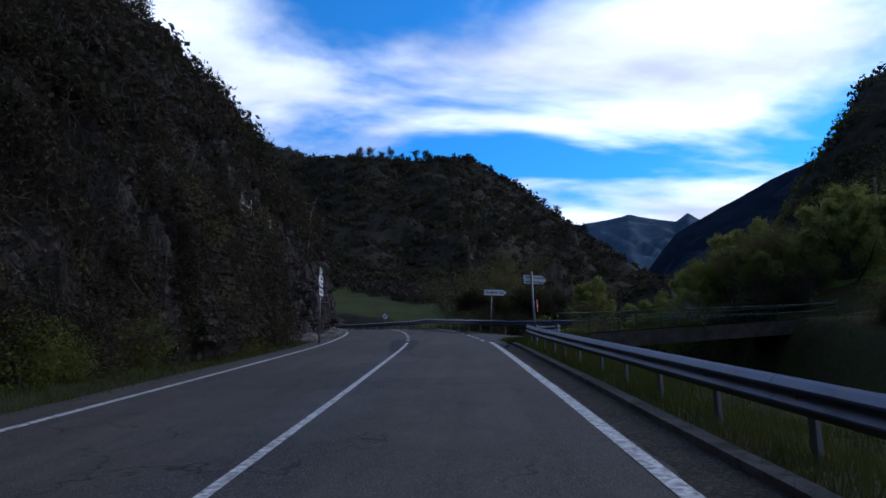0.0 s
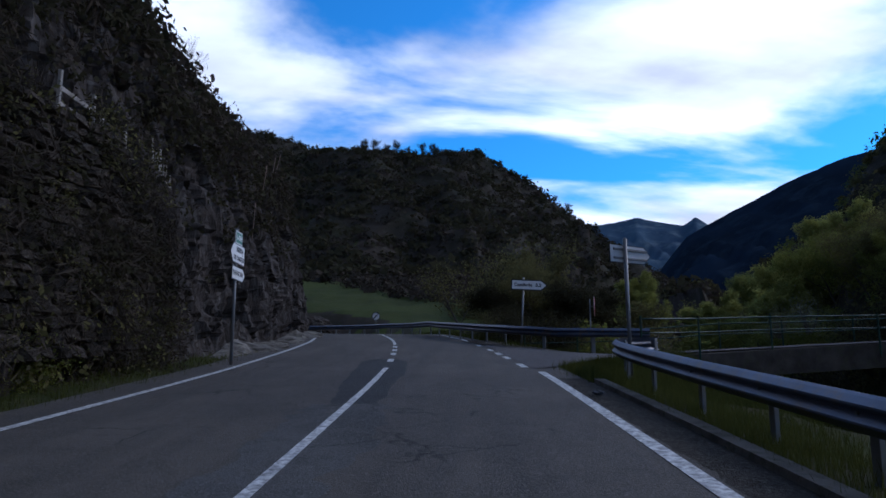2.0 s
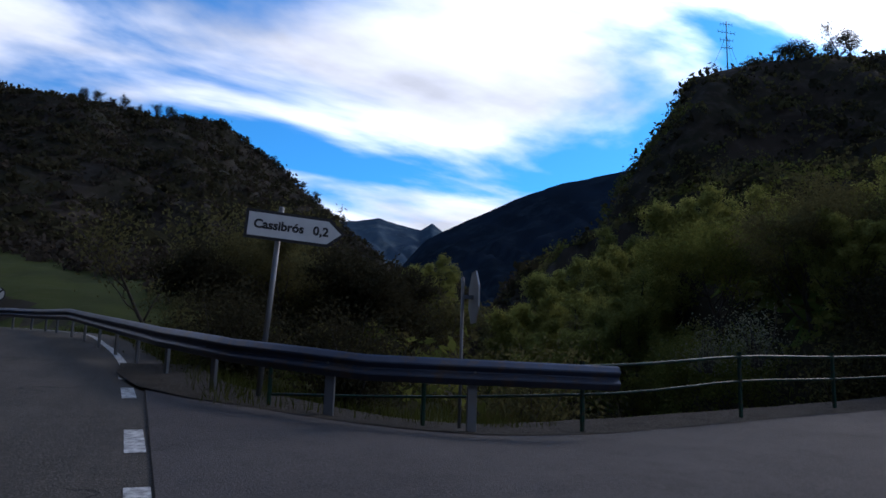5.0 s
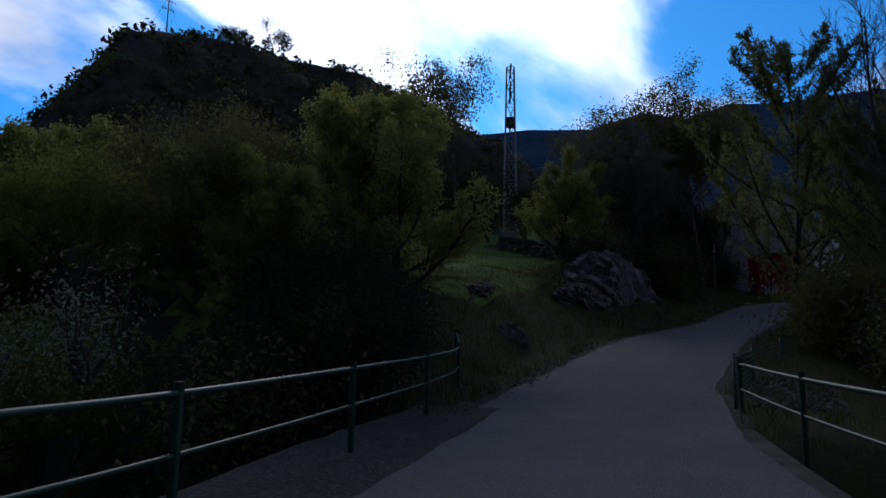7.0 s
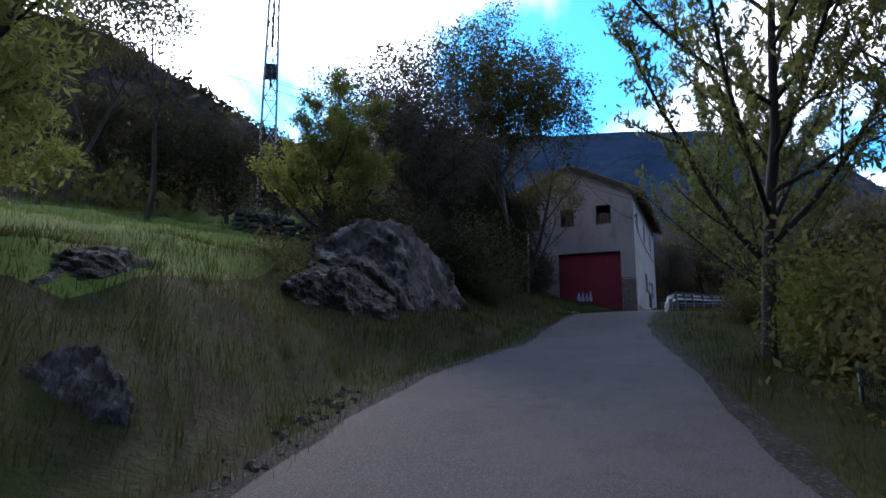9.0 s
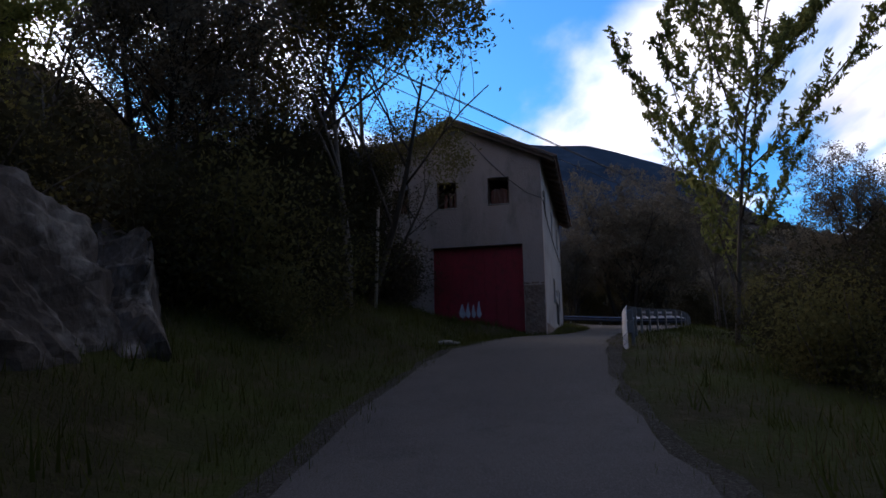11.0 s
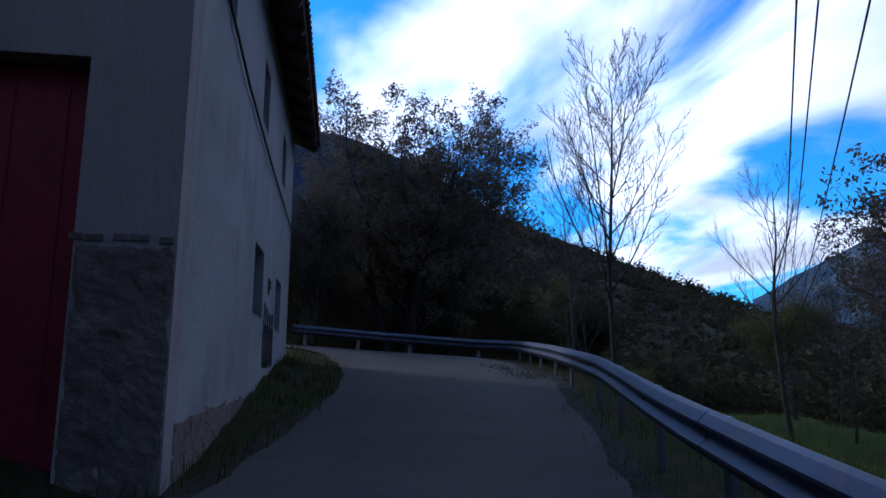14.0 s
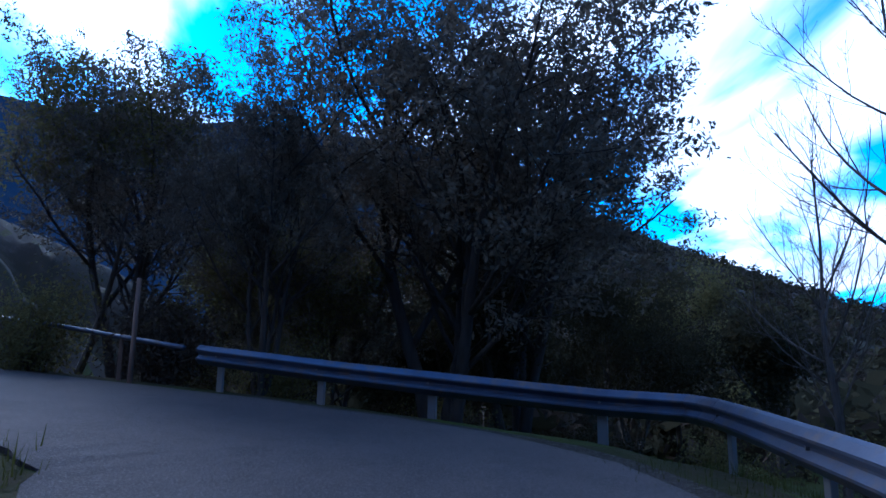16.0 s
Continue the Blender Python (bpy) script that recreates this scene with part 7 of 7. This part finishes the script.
def make_pylon():
    x, y = 55.3, 49.6
    g = ground_z(x, y)
    p = thing("pylon", pose(x, y, g, 0, 0, 20), "steel lattice power pylon with insulators and a transformer box", "pylon")
    top, wb, wt = 24.9 - g, 0.48, 0.27
    n = 9
    w = lambda t: wb + (wt - wb) * t
    corner = lambda t, k: (w(t) * (1, 1, -1, -1)[k], w(t) * (1, -1, -1, 1)[k], top * t)
    for k in range(4):
        strut(corner(0, k), corner(1, k), 0.06, p, "leg")
    for i in range(n):
        for k in range(4):
            a, b = corner(i / n, k), corner((i + 1) / n, (k + 1) % 4)
            strut(a, b, 0.03, p, "brace")
            strut(corner((i + 1) / n, k), corner((i + 1) / n, (k + 1) % 4), 0.025, p, "brace")
    for z, l in ((top - 0.1, 1.0), (top - 1.4, 0.9), (top - 2.1, 0.8), (top - 4.45, 1.0)):
        arm = strut((-l, 0, z), (l, 0, z), 0.06, p, "cross_arm")
        for sx in (-l, 0, l):
            v, f = tube_data([(sx, 0, z - 0.05), (sx, 0, z - 0.35)], 0.07, 6)
            raw("insulator", v, f, WIRE, arm)
    part("transformer", boxed((0.7, 0.6, 0.7), (0.62, 0, top - 4.0), 0.06), WIRE, p, "dark transformer box")
    part("footing", boxed((1.2, 1.2, 0.9), (0, 0, 0.15), 0.05), CONCRETE, p, "pale concrete footing")


def make_mast():
    x, y = 74.0, 104.0
    g = ground_z(x, y)
    m = thing("antenna_mast", pose(x, y, g), "thin television antenna mast on the hilltop", "antenna")
    h = 53.6 - g
    tube("pole", [(0, 0, -0.5), (0, 0, h)], [0.09, 0.06], WIRE, m, 6)
    for z, l in ((h - 0.5, 0.9), (h - 1.8, 1.4), (h - 3.0, 1.0), (h - 4.2, 0.8)):
        b = strut((-l, 0.2, z), (l, -0.2, z), 0.045, m, "boom", WIRE)
        for k in range(5):
            u = -l + 2 * l * k / 4
            strut((u, -0.2 * u / l, z - 0.3), (u, -0.2 * u / l, z + 0.3), 0.03, b, "element", WIRE)
    for a in (0, 2.1, 4.2):
        strut((0, 0, h * 0.7), (2.5 * math.cos(a), 2.5 * math.sin(a), 0), 0.02, m, "guy_wire", WIRE)


make_pylon()
make_mast()


def sagging(a, b, sag, n=24):
    a, b = np.array(a, float), np.array(b, float)
    return [tuple(a + (b - a) * t - np.array([0, 0, sag * 4 * t * (1 - t)])) for t in np.linspace(0, 1, n)]


def make_wires():
    wires = thing("power_line", pose(0, 0, 0), "three black overhead cables between two wooden poles", "power line")
    ends = ((33.0, 51.3, 13.6), (85.3, -11.8, 10.6))
    for k, o in enumerate((-0.3, 0.04, 0.24)):
        dx, dy = 0.78 * o, 0.62 * o
        tube("cable", sagging((ends[0][0] + dx, ends[0][1] + dy, ends[0][2] + 0.25 * (k == 1)), (ends[1][0] + dx, ends[1][1] + dy, ends[1][2] + 0.25 * (k == 1)), 1.35), 0.010, WIRE, wires, 5)
    for x, y, z in ends:
        g = ground_z(x, y)
        tube("pole", [(x, y, g - 0.6), (x, y, z + 0.5)], [0.13, 0.09], WOOD, wires, 9)
        part("cross_arm", boxed((1.1, 0.1, 0.1), (x, y, z - 0.05), 0.01, Matrix.Rotation(radians(38), 4, "Z")), WOOD, wires)


make_wires()


def make_fences():
    # broken palings on the ledge above the road
    f = thing("fence", pose(0, 0, 0), "broken leaning wooden paling fence on the ledge", "fence")
    r = random.Random(6)
    for k in range(19):
        t = k / 18
        x, y, z = -7.7 - 0.1 * t, 29.9 + 2.6 * t, 7.05 - 0.95 * t
        part("paling", boxed((0.035, 0.045, 1.25 + r.uniform(-0.5, 0.3)), (x, y, z), 0.006, Matrix.Rotation(r.gauss(0.12, 0.14), 4, "X")), GREY_WOOD, f)
    part("rail", boxed((0.05, 2.6, 0.07), (-7.72, 31.1, 6.4), 0.006, Matrix.Rotation(-0.36, 4, "X")), GREY_WOOD, f)
    part("rail", boxed((0.12, 1.6, 0.10), (-7.7, 28.4, 6.75), 0.006, Matrix.Rotation(0.06, 4, "X")), GREY_WOOD, f)
    # an old crate of boards beside it
    for cy, w, h in ((25.9, 1.3, 1.25), (27.5, 0.9, 0.9)):
        c = thing("crate", pose(-8.0, cy, 6.15, 0, 0, r.uniform(-8, 8)), "weathered open crate of grey boards on the ledge", "crate", "crates on the ledge")
        for sx in (-0.45, 0.45):
            for k in range(4):
                part("board", boxed((0.03, w, 0.1), (sx, 0, 0.15 + k * h / 4), 0.004, Matrix.Rotation(r.gauss(0, 0.05), 4, "X")), GREY_WOOD, c)
            for sy in (-w / 2, w / 2):
                part("post", boxed((0.07, 0.07, h + 0.35), (sx * 1.06, sy, h / 2), 0.006, Matrix.Rotation(r.gauss(0, 0.05), 4, "X")), GREY_WOOD, c)
        for sy in (-w / 2, w / 2):
            for k in range(3):
                part("board", boxed((0.95, 0.03, 0.1), (0, sy, 0.2 + k * h / 3), 0.004), GREY_WOOD, c)
        part("sheet", boxed((0.02, w * 0.4, h * 0.5), (0.49, w * 0.25, h * 0.25), 0.0, Matrix.Rotation(0.1, 4, "X")), SIGN_BACK, c, "pale sheet of metal")
    # thin posts on the rock's shoulder
    f2 = thing("wire_fence", pose(0, 0, 0), "thin leaning fence posts on the rock shoulder", "fence")
    for x, y, h, l in ((-8.6, 43.0, 6.9, 0.25), (-8.9, 44.5, 7.4, 0.1), (-9.1, 46.2, 8.0, 0.3), (-9.3, 47.2, 8.4, 0.5), (-7.9, 39.5, 4.6, 0.1)):
        z = z_main(y) + h
        tube("post", [(x, y, z - 1.2), (x + l, y + 0.1, z + 1.0)], 0.022, WOOD, f2, 6)
    # white pipe beside the last rail, and its marker post
    b = thing("barrier", pose(0, 0, 0), "low pale pipe barrier continuing the guard rail", "barrier")
    line = spline([(74.6, 25.5, 9.45), (75.9, 26.6, 9.65), (78.0, 28.6, 10.0), (81.0, 31.4, 10.35)], 0.6)
    tube("pipe", [tuple(p) for p in line], 0.045, ZINC, b, 8)
    for i in (2, 6, len(line) - 2):
        p = line[i]
        part("post", boxed((0.07, 0.07, 0.9), (p[0], p[1], p[2] - 0.4), 0.006), WOOD, b)
    m = thing("marker_post", pose(74.9, 26.3, ground_z(74.9, 26.3), 0, 2, 0), "thin dark wooden post at the lane edge", "post")
    tube("shaft", [(0, 0, -0.3), (0, 0, 1.75)], 0.04, WOOD, m, 7)
    # thin pole among the lane-side bushes and sticks in the lower field
    m = thing("pole", pose(50.2, 35.9, ground_z(50.2, 35.9), 1, 1, 0), "thin pale wooden pole among the bushes", "post")
    tube("shaft", [(0, 0, -0.3), (0, 0, 2.6)], 0.045, GREY_WOOD, m, 7)


make_fences()


def mesh_fence(points, h, label):
    """Green wire netting on thin posts."""
    f = thing("mesh_fence", pose(0, 0, 0), label, "fence")
    for x, y, z in points:
        tube("post", [(x, y, z - 0.3), (x, y, z + h + 0.06)], 0.024, GREEN_PAINT, f, 7)
    for (x0, y0, z0), (x1, y1, z1) in zip(points[:-1], points[1:]):
        a, b = Vector((x0, y0, z0)), Vector((x1, y1, z1))
        V, F = [], []
        n = max(2, int((b - a).length / 0.09))
        lines = [(a.lerp(b, i / n) + Vector((0, 0, 0.04)), a.lerp(b, i / n) + Vector((0, 0, h))) for i in range(n + 1)]
        lines += [(a + Vector((0, 0, k * h / 12)), b + Vector((0, 0, k * h / 12))) for k in range(1, 13)]
        for p, q in lines:
            v, g = tube_data([p, q], 0.0035, 3)
            F += [tuple(i + len(V) for i in t) for t in g]
            V += v
        raw("netting", V, F, GREEN_PAINT, f, "green wire netting")


mesh_fence([(19.75, 34.8, 2.7), (22.9, 34.5, 2.85), (25.4, 33.9, 3.1), (27.6, 33.4, 3.35)], 0.95, "low green wire-netting fence running on from the bridge railing")

# trees on the crests
CREST = [(-95 + 13 * k + 5 * math.sin(k * 2.3), 339 + 3 * math.sin(k), 0.55 + 0.25 * abs(math.sin(k * 1.7))) for k in range(9)]
CREST += [(-42, 345, 1.0), (-37, 345, 1.15), (-31, 346, 0.9), (-26, 346, 1.0), (-20, 347, 0.8), (-13, 348, 0.95), (-8, 349, 1.0), (6, 349, 0.7), (17, 348, 0.8), (22, 348, 0.9), (26, 347, 1.05), (38, 346, 0.7), (45, 345, 0.8), (52, 344, 0.7), (58, 343, 0.8), (64, 342, 0.7), (71, 341, 0.9)]
for k, (x, y, s) in enumerate(CREST):
    plant(FAR["thicket"], x, y, s * (0.4 + 0.34 * abs(math.sin(k * 5.1))), 57 * k, "small dark oak on the crest of the hill")
for k, (a, d, kind, s) in enumerate(((39.2, 108, "budding", 0.55), (41.6, 106, "dark", 0.6), (42.6, 107, "dark", 0.55), (45.3, 110, "dark", 0.5), (49.3, 112, "budding", 0.6), (50.2, 112, "dark", 0.62), (51.8, 113, "dark", 0.35), (37.6, 108, "dark", 0.4), (36.4, 112, "budding", 0.5), (35.0, 114, "dark", 0.35), (57.5, 112, "budding", 0.45), (60, 100, "budding", 0.5), (46.2, 108, "dark", 0.62), (49.0, 110, "dark", 0.6), (52.4, 112, "budding", 0.75), (53.2, 112, "dark", 0.66))):
    x, y = 2.6 + d * math.sin(radians(a)), 31.4 + d * math.cos(radians(a))
    plant(FAR[kind], x, y, s, 77 * k, "tree standing dark against the sky on the hill")
for x, y, z, s in ((-9.0, 43.6, 9.6, 0.26), (-8.8, 44.6, 9.2, 0.2), (-10.4, 39.0, 12.2, 0.3)):
    plant(TREES["bare"], x, y, s, 80 * y, "small bare wild tree standing on the rock's edge", z=z, sx=1.5 * s)
# trees and shrubs on the rock side
for k, (x, y, kind, s) in enumerate(((-9.6, 44.6, "budding", 0.30), (-9.9, 45.8, "budding", 0.2), (-11.0, 36.5, "budding", 0.36), (-19, 40, "dark", 0.45), (-21.5, 37.5, "budding", 0.5), (-24, 34, "dark", 0.5), (-17.5, 30, "dark", 0.45), (-14, 22, "dark", 0.5), (-12, 14, "bare", 0.75), (-10.5, 9, "bare", 0.7), (-13, 6, "budding", 0.85), (-11.8, 18.5, "budding", 0.6), (-14.5, 12, "olive", 0.7), (-17, 18, "dark", 0.7), (-12.5, 1, "olive", 0.7), (-22, 24, "dark", 0.7), (-28, 30, "budding", 0.6), (-30, 24, "dark", 0.7), (-9.8, 12.5, "budding", 0.55))):
    plant((FAR if x < -16 else TREES)[kind], x, y, s, 63 * k, "wild tree rooted in the slope above the road")
for k in range(26):
    y = -6 + 34 * (k / 25)
    x = float(np.interp(y, [-34, -12, 2, 12, 20, 27], [-11.5, -9.6, -8.6, -7.6, -6.7, -6.35])) - 0.6
    plant(SHRUBS[("dry", "olive", "green", "dry", "dark")[k % 5]], x, y, 0.55 + 0.5 * abs(math.sin(k * 3.3)) * (1 if y < 20 else 0.5), 71 * k, z=float(z_main(y)) - 0.05)


# bare shoots above the near thicket, and a bright bush at its foot
for x, y, z, s, t in ((-10.0, 13.0, 9.0, 0.55, 0), (-10.4, 15.5, 9.8, 0.5, 90), (-9.6, 10.5, 8.4, 0.55, 300)):
    plant(TREES["bare"], x, y, s, t, "bare wild sapling above the road", z=z)
whip = random.Random(14)
for k in range(26):
    y, h = whip.uniform(7, 27), whip.uniform(0.2, 6.5)
    x = float(np.interp(y, [2, 12, 20, 27], [-8.6, -7.6, -6.7, -6.35])) - 0.24 * h - 0.15
    plant(SHRUBS["whips"], x, y, whip.uniform(0.5, 0.85), 40 * k, z=float(z_main(y)) + h - 0.2)
plant(SHRUBS["green"], -7.6, 12.6, 0.75, 0, "bright green leafy bush at the roadside", z=0.75)
plant(SHRUBS["green"], -7.4, 13.4, 0.6, 90, "bright green leafy bush at the roadside", z=0.8)
# growth on the big rocks
rs = np.random.RandomState(81)
P = np.stack([rs.uniform(33.2, 43, 60), rs.uniform(40.6, 42.2, 60)], 1)
bushes("scrub", P, height(P[:, :1], P[:, 1:])[:, 0] + 0.1, rs.uniform(0.25, 0.6, 60), 90, 0.1, LEAF_OLIVE, "olive scrub behind the big rocks", rs, 1.2)


# a crumpled scrap lying by the kerb
bm = bmesh.new()
bmesh.ops.create_icosphere(bm, subdivisions=3, radius=0.075)
for v in bm.verts:
    v.co *= 1 + 0.8 * noise.noise(v.co * 30)
    v.co.z *= 0.4
scrap = part("scrap", bm, BLACK)
scrap.matrix_basis = pose(2.08, 23.3, z_main(23.3) + 0.05)
tagged(scrap, "crumpled black scrap of rubber by the kerb", "litter")


# ---- roof tiles ----
def tile_roofs():
    bm = bmesh.new()
    # a half pipe, 0.42 m long
    n = 5
    rows = []
    for x, r_ in ((0.0, 0.085), (0.42, 0.075)):
        rows.append([bm.verts.new((r_ * math.cos(math.pi * k / n), x, r_ * math.sin(math.pi * k / n))) for k in range(n + 1)])
        rows.append([bm.verts.new(((r_ - 0.014) * math.cos(math.pi * k / n), x, (r_ - 0.014) * math.sin(math.pi * k / n))) for k in range(n + 1)])
    for k in range(n):
        bm.faces.new((rows[0][k], rows[2][k], rows[2][k + 1], rows[0][k + 1]))
        bm.faces.new((rows[0][k], rows[0][k + 1], rows[1][k + 1], rows[1][k]))
    me = bpy.data.meshes.new("roof_tile")
    bm.to_mesh(me)
    bm.free()
    me.materials.append(TILE)
    rr = random.Random(9)
    for barn_, roof, sgn, pitch, length, W_, D_, APEX, over in ROOFS:
        cols, rows_ = 62, 10
        spare_v, spare_f = [], []
        V0 = [v.co.copy() for v in me.vertices]
        F0 = [tuple(p.vertices) for p in me.polygons]
        for c in range(cols):
            for r_ in range(rows_):
                x = -over + 0.08 + c * (D_ + 2 * over - 0.16) / (cols - 1)
                d = length + 0.06 - r_ * (length / rows_)
                y = W_ / 2 + sgn * d * math.cos(pitch)
                z = APEX - d * math.sin(pitch) + 0.145
                m = Matrix.Translation((x, y, z)) @ Matrix.Rotation(math.pi if sgn > 0 else 0, 4, "Z") @ Matrix.Rotation(pitch + 0.02 + rr.gauss(0, 0.012), 4, "X") @ Matrix.Rotation(rr.gauss(0, 0.02), 4, "Z")
                if r_ < 3 and sgn < 0 or c < 2:
                    t = new("roof_tile", me)
                    t.parent = roof
                    t.matrix_basis = m
                else:
                    o = len(spare_v)
                    spare_v += [m @ v for v in V0]
                    spare_f += [tuple(i + o for i in f) for f in F0]
        ob = raw("roof_tiles", spare_v, spare_f, TILE, roof)
        ob["kind"] = "stuff"
    ridge_n = 30
    for k in range(ridge_n):
        t = new("ridge_tile", me)
        t.parent = ROOFS[0][1]
        x = -ROOFS[0][8] + k * (ROOFS[0][6] + 2 * ROOFS[0][8] - 0.4) / (ridge_n - 1)
        t.matrix_basis = Matrix.Translation((x, ROOFS[0][5] / 2, ROOFS[0][7] + 0.16)) @ Matrix.Rotation(-math.pi / 2, 4, "Z") @ Matrix.Diagonal((1.6, 1.1, 1.2, 1))


tile_roofs()


# ---- dry-stone wall on the rock side ----
def stone_wall():
    r = random.Random(31)
    shapes = []
    for k in range(7):
        bm = bmesh.new()
        bmesh.ops.create_icosphere(bm, subdivisions=1, radius=0.5)
        for v in bm.verts:
            v.co = Vector([math.copysign(min(abs(c) * 1.35, 0.5), c) for c in v.co]) * r.uniform(0.82, 1.08)
        me = bpy.data.meshes.new("stone")
        bm.to_mesh(me)
        bm.free()
        me.materials.append(WALL_STONE)
        shapes.append(me)
    wall = thing("stone_wall", pose(0, 0, 0), "old overgrown dry-stone retaining wall of brown schist", "wall", kind="structure")
    h, count = 0.5, 0
    while h < 5.0:
        t = r.uniform(0.17, 0.30)
        y = 19.4 + r.uniform(0, 0.4)
        while y < 27.8 - 0.12 * h and count < 330:
            w = r.uniform(0.28, 0.75)
            x = float(np.interp(y, [20, 27, 34], [-6.7, -6.35, -6.4])) - 0.17 * h - 0.12
            ob = new("stone", shapes[r.randrange(7)])
            ob.parent = wall
            ob.matrix_basis = Matrix.LocRotScale((x + r.gauss(0, 0.05), y + w / 2, z_main(y) + h + t / 2 + r.gauss(0, 0.012)), Euler((r.gauss(0, 0.07), r.gauss(0, 0.1), r.gauss(0, 0.12))), (0.5, w * 1.06, t * 1.2))
            y += w
            count += 1
        h += t
    # what has overgrown it
    rs = np.random.RandomState(33)
    for n, mat, word in ((70, LEAF_DARK, "dark brambles"), (110, LEAF_BROWN, "dry brown brambles"), (40, LEAF_OLIVE, "olive creepers")):
        Y, H = rs.uniform(18.5, 28.8, n), rs.uniform(0.2, 5.2, n)
        X = np.interp(Y, [20, 27, 34], [-6.7, -6.35, -6.4]) - 0.17 * H + 0.05
        bushes("creeper", np.stack([X, Y], 1), z_main(Y) + H, rs.uniform(0.25, 0.6, n), 110, 0.32 if mat == LEAF_BROWN else 0.10, mat, word + " hanging over the dry-stone wall", rs, 1.6, 0.06 if mat == LEAF_BROWN else 0.5)


stone_wall()


def terrace_wall():
    """Low retaining wall behind the meadow above the lane."""
    r = random.Random(41)
    shapes = []
    for k in range(5):
        bm = bmesh.new()
        bmesh.ops.create_icosphere(bm, subdivisions=1, radius=0.5)
        for v in bm.verts:
            v.co = Vector([math.copysign(min(abs(c) * 1.35, 0.5), c) for c in v.co]) * r.uniform(0.82, 1.08)
        me = bpy.data.meshes.new("stone")
        bm.to_mesh(me)
        bm.free()
        me.materials.append(BOULDER)
        shapes.append(me)
    wall = thing("terrace_wall", pose(0, 0, 0), "low grey dry-stone wall holding up the meadow's edge", "wall", kind="structure")
    a, b = Vector((45.6, 47.4, 0)), Vector((46.9, 41.6, 0))
    along = (b - a).normalized()
    z = 0.0
    while z < 0.95:
        t, u = r.uniform(0.16, 0.28), r.uniform(0, 0.2)
        while u < (b - a).length:
            w = r.uniform(0.25, 0.65)
            p = a + along * (u + w / 2)
            ob = new("stone", shapes[r.randrange(5)])
            ob.parent = wall
            g = ground_z(p.x - 0.2, p.y)
            ob.matrix_basis = Matrix.LocRotScale((p.x + 0.12 * z + r.gauss(0, 0.04), p.y, g + z + t / 2 - 0.05), Euler((r.gauss(0, 0.07), r.gauss(0, 0.1), math.atan2(along.y, along.x) - math.pi / 2 + r.gauss(0, 0.1))), (0.5, w * 1.06, t * 1.2))
            u += w
        z += t * 0.95


terrace_wall()


# ---- remove the patterns that were only copied from ----
for root in [*TREES.values(), *FAR.values(), *SHRUBS.values()]:
    for ob in [*root.children_recursive, root]:
        bpy.data.objects.remove(ob)
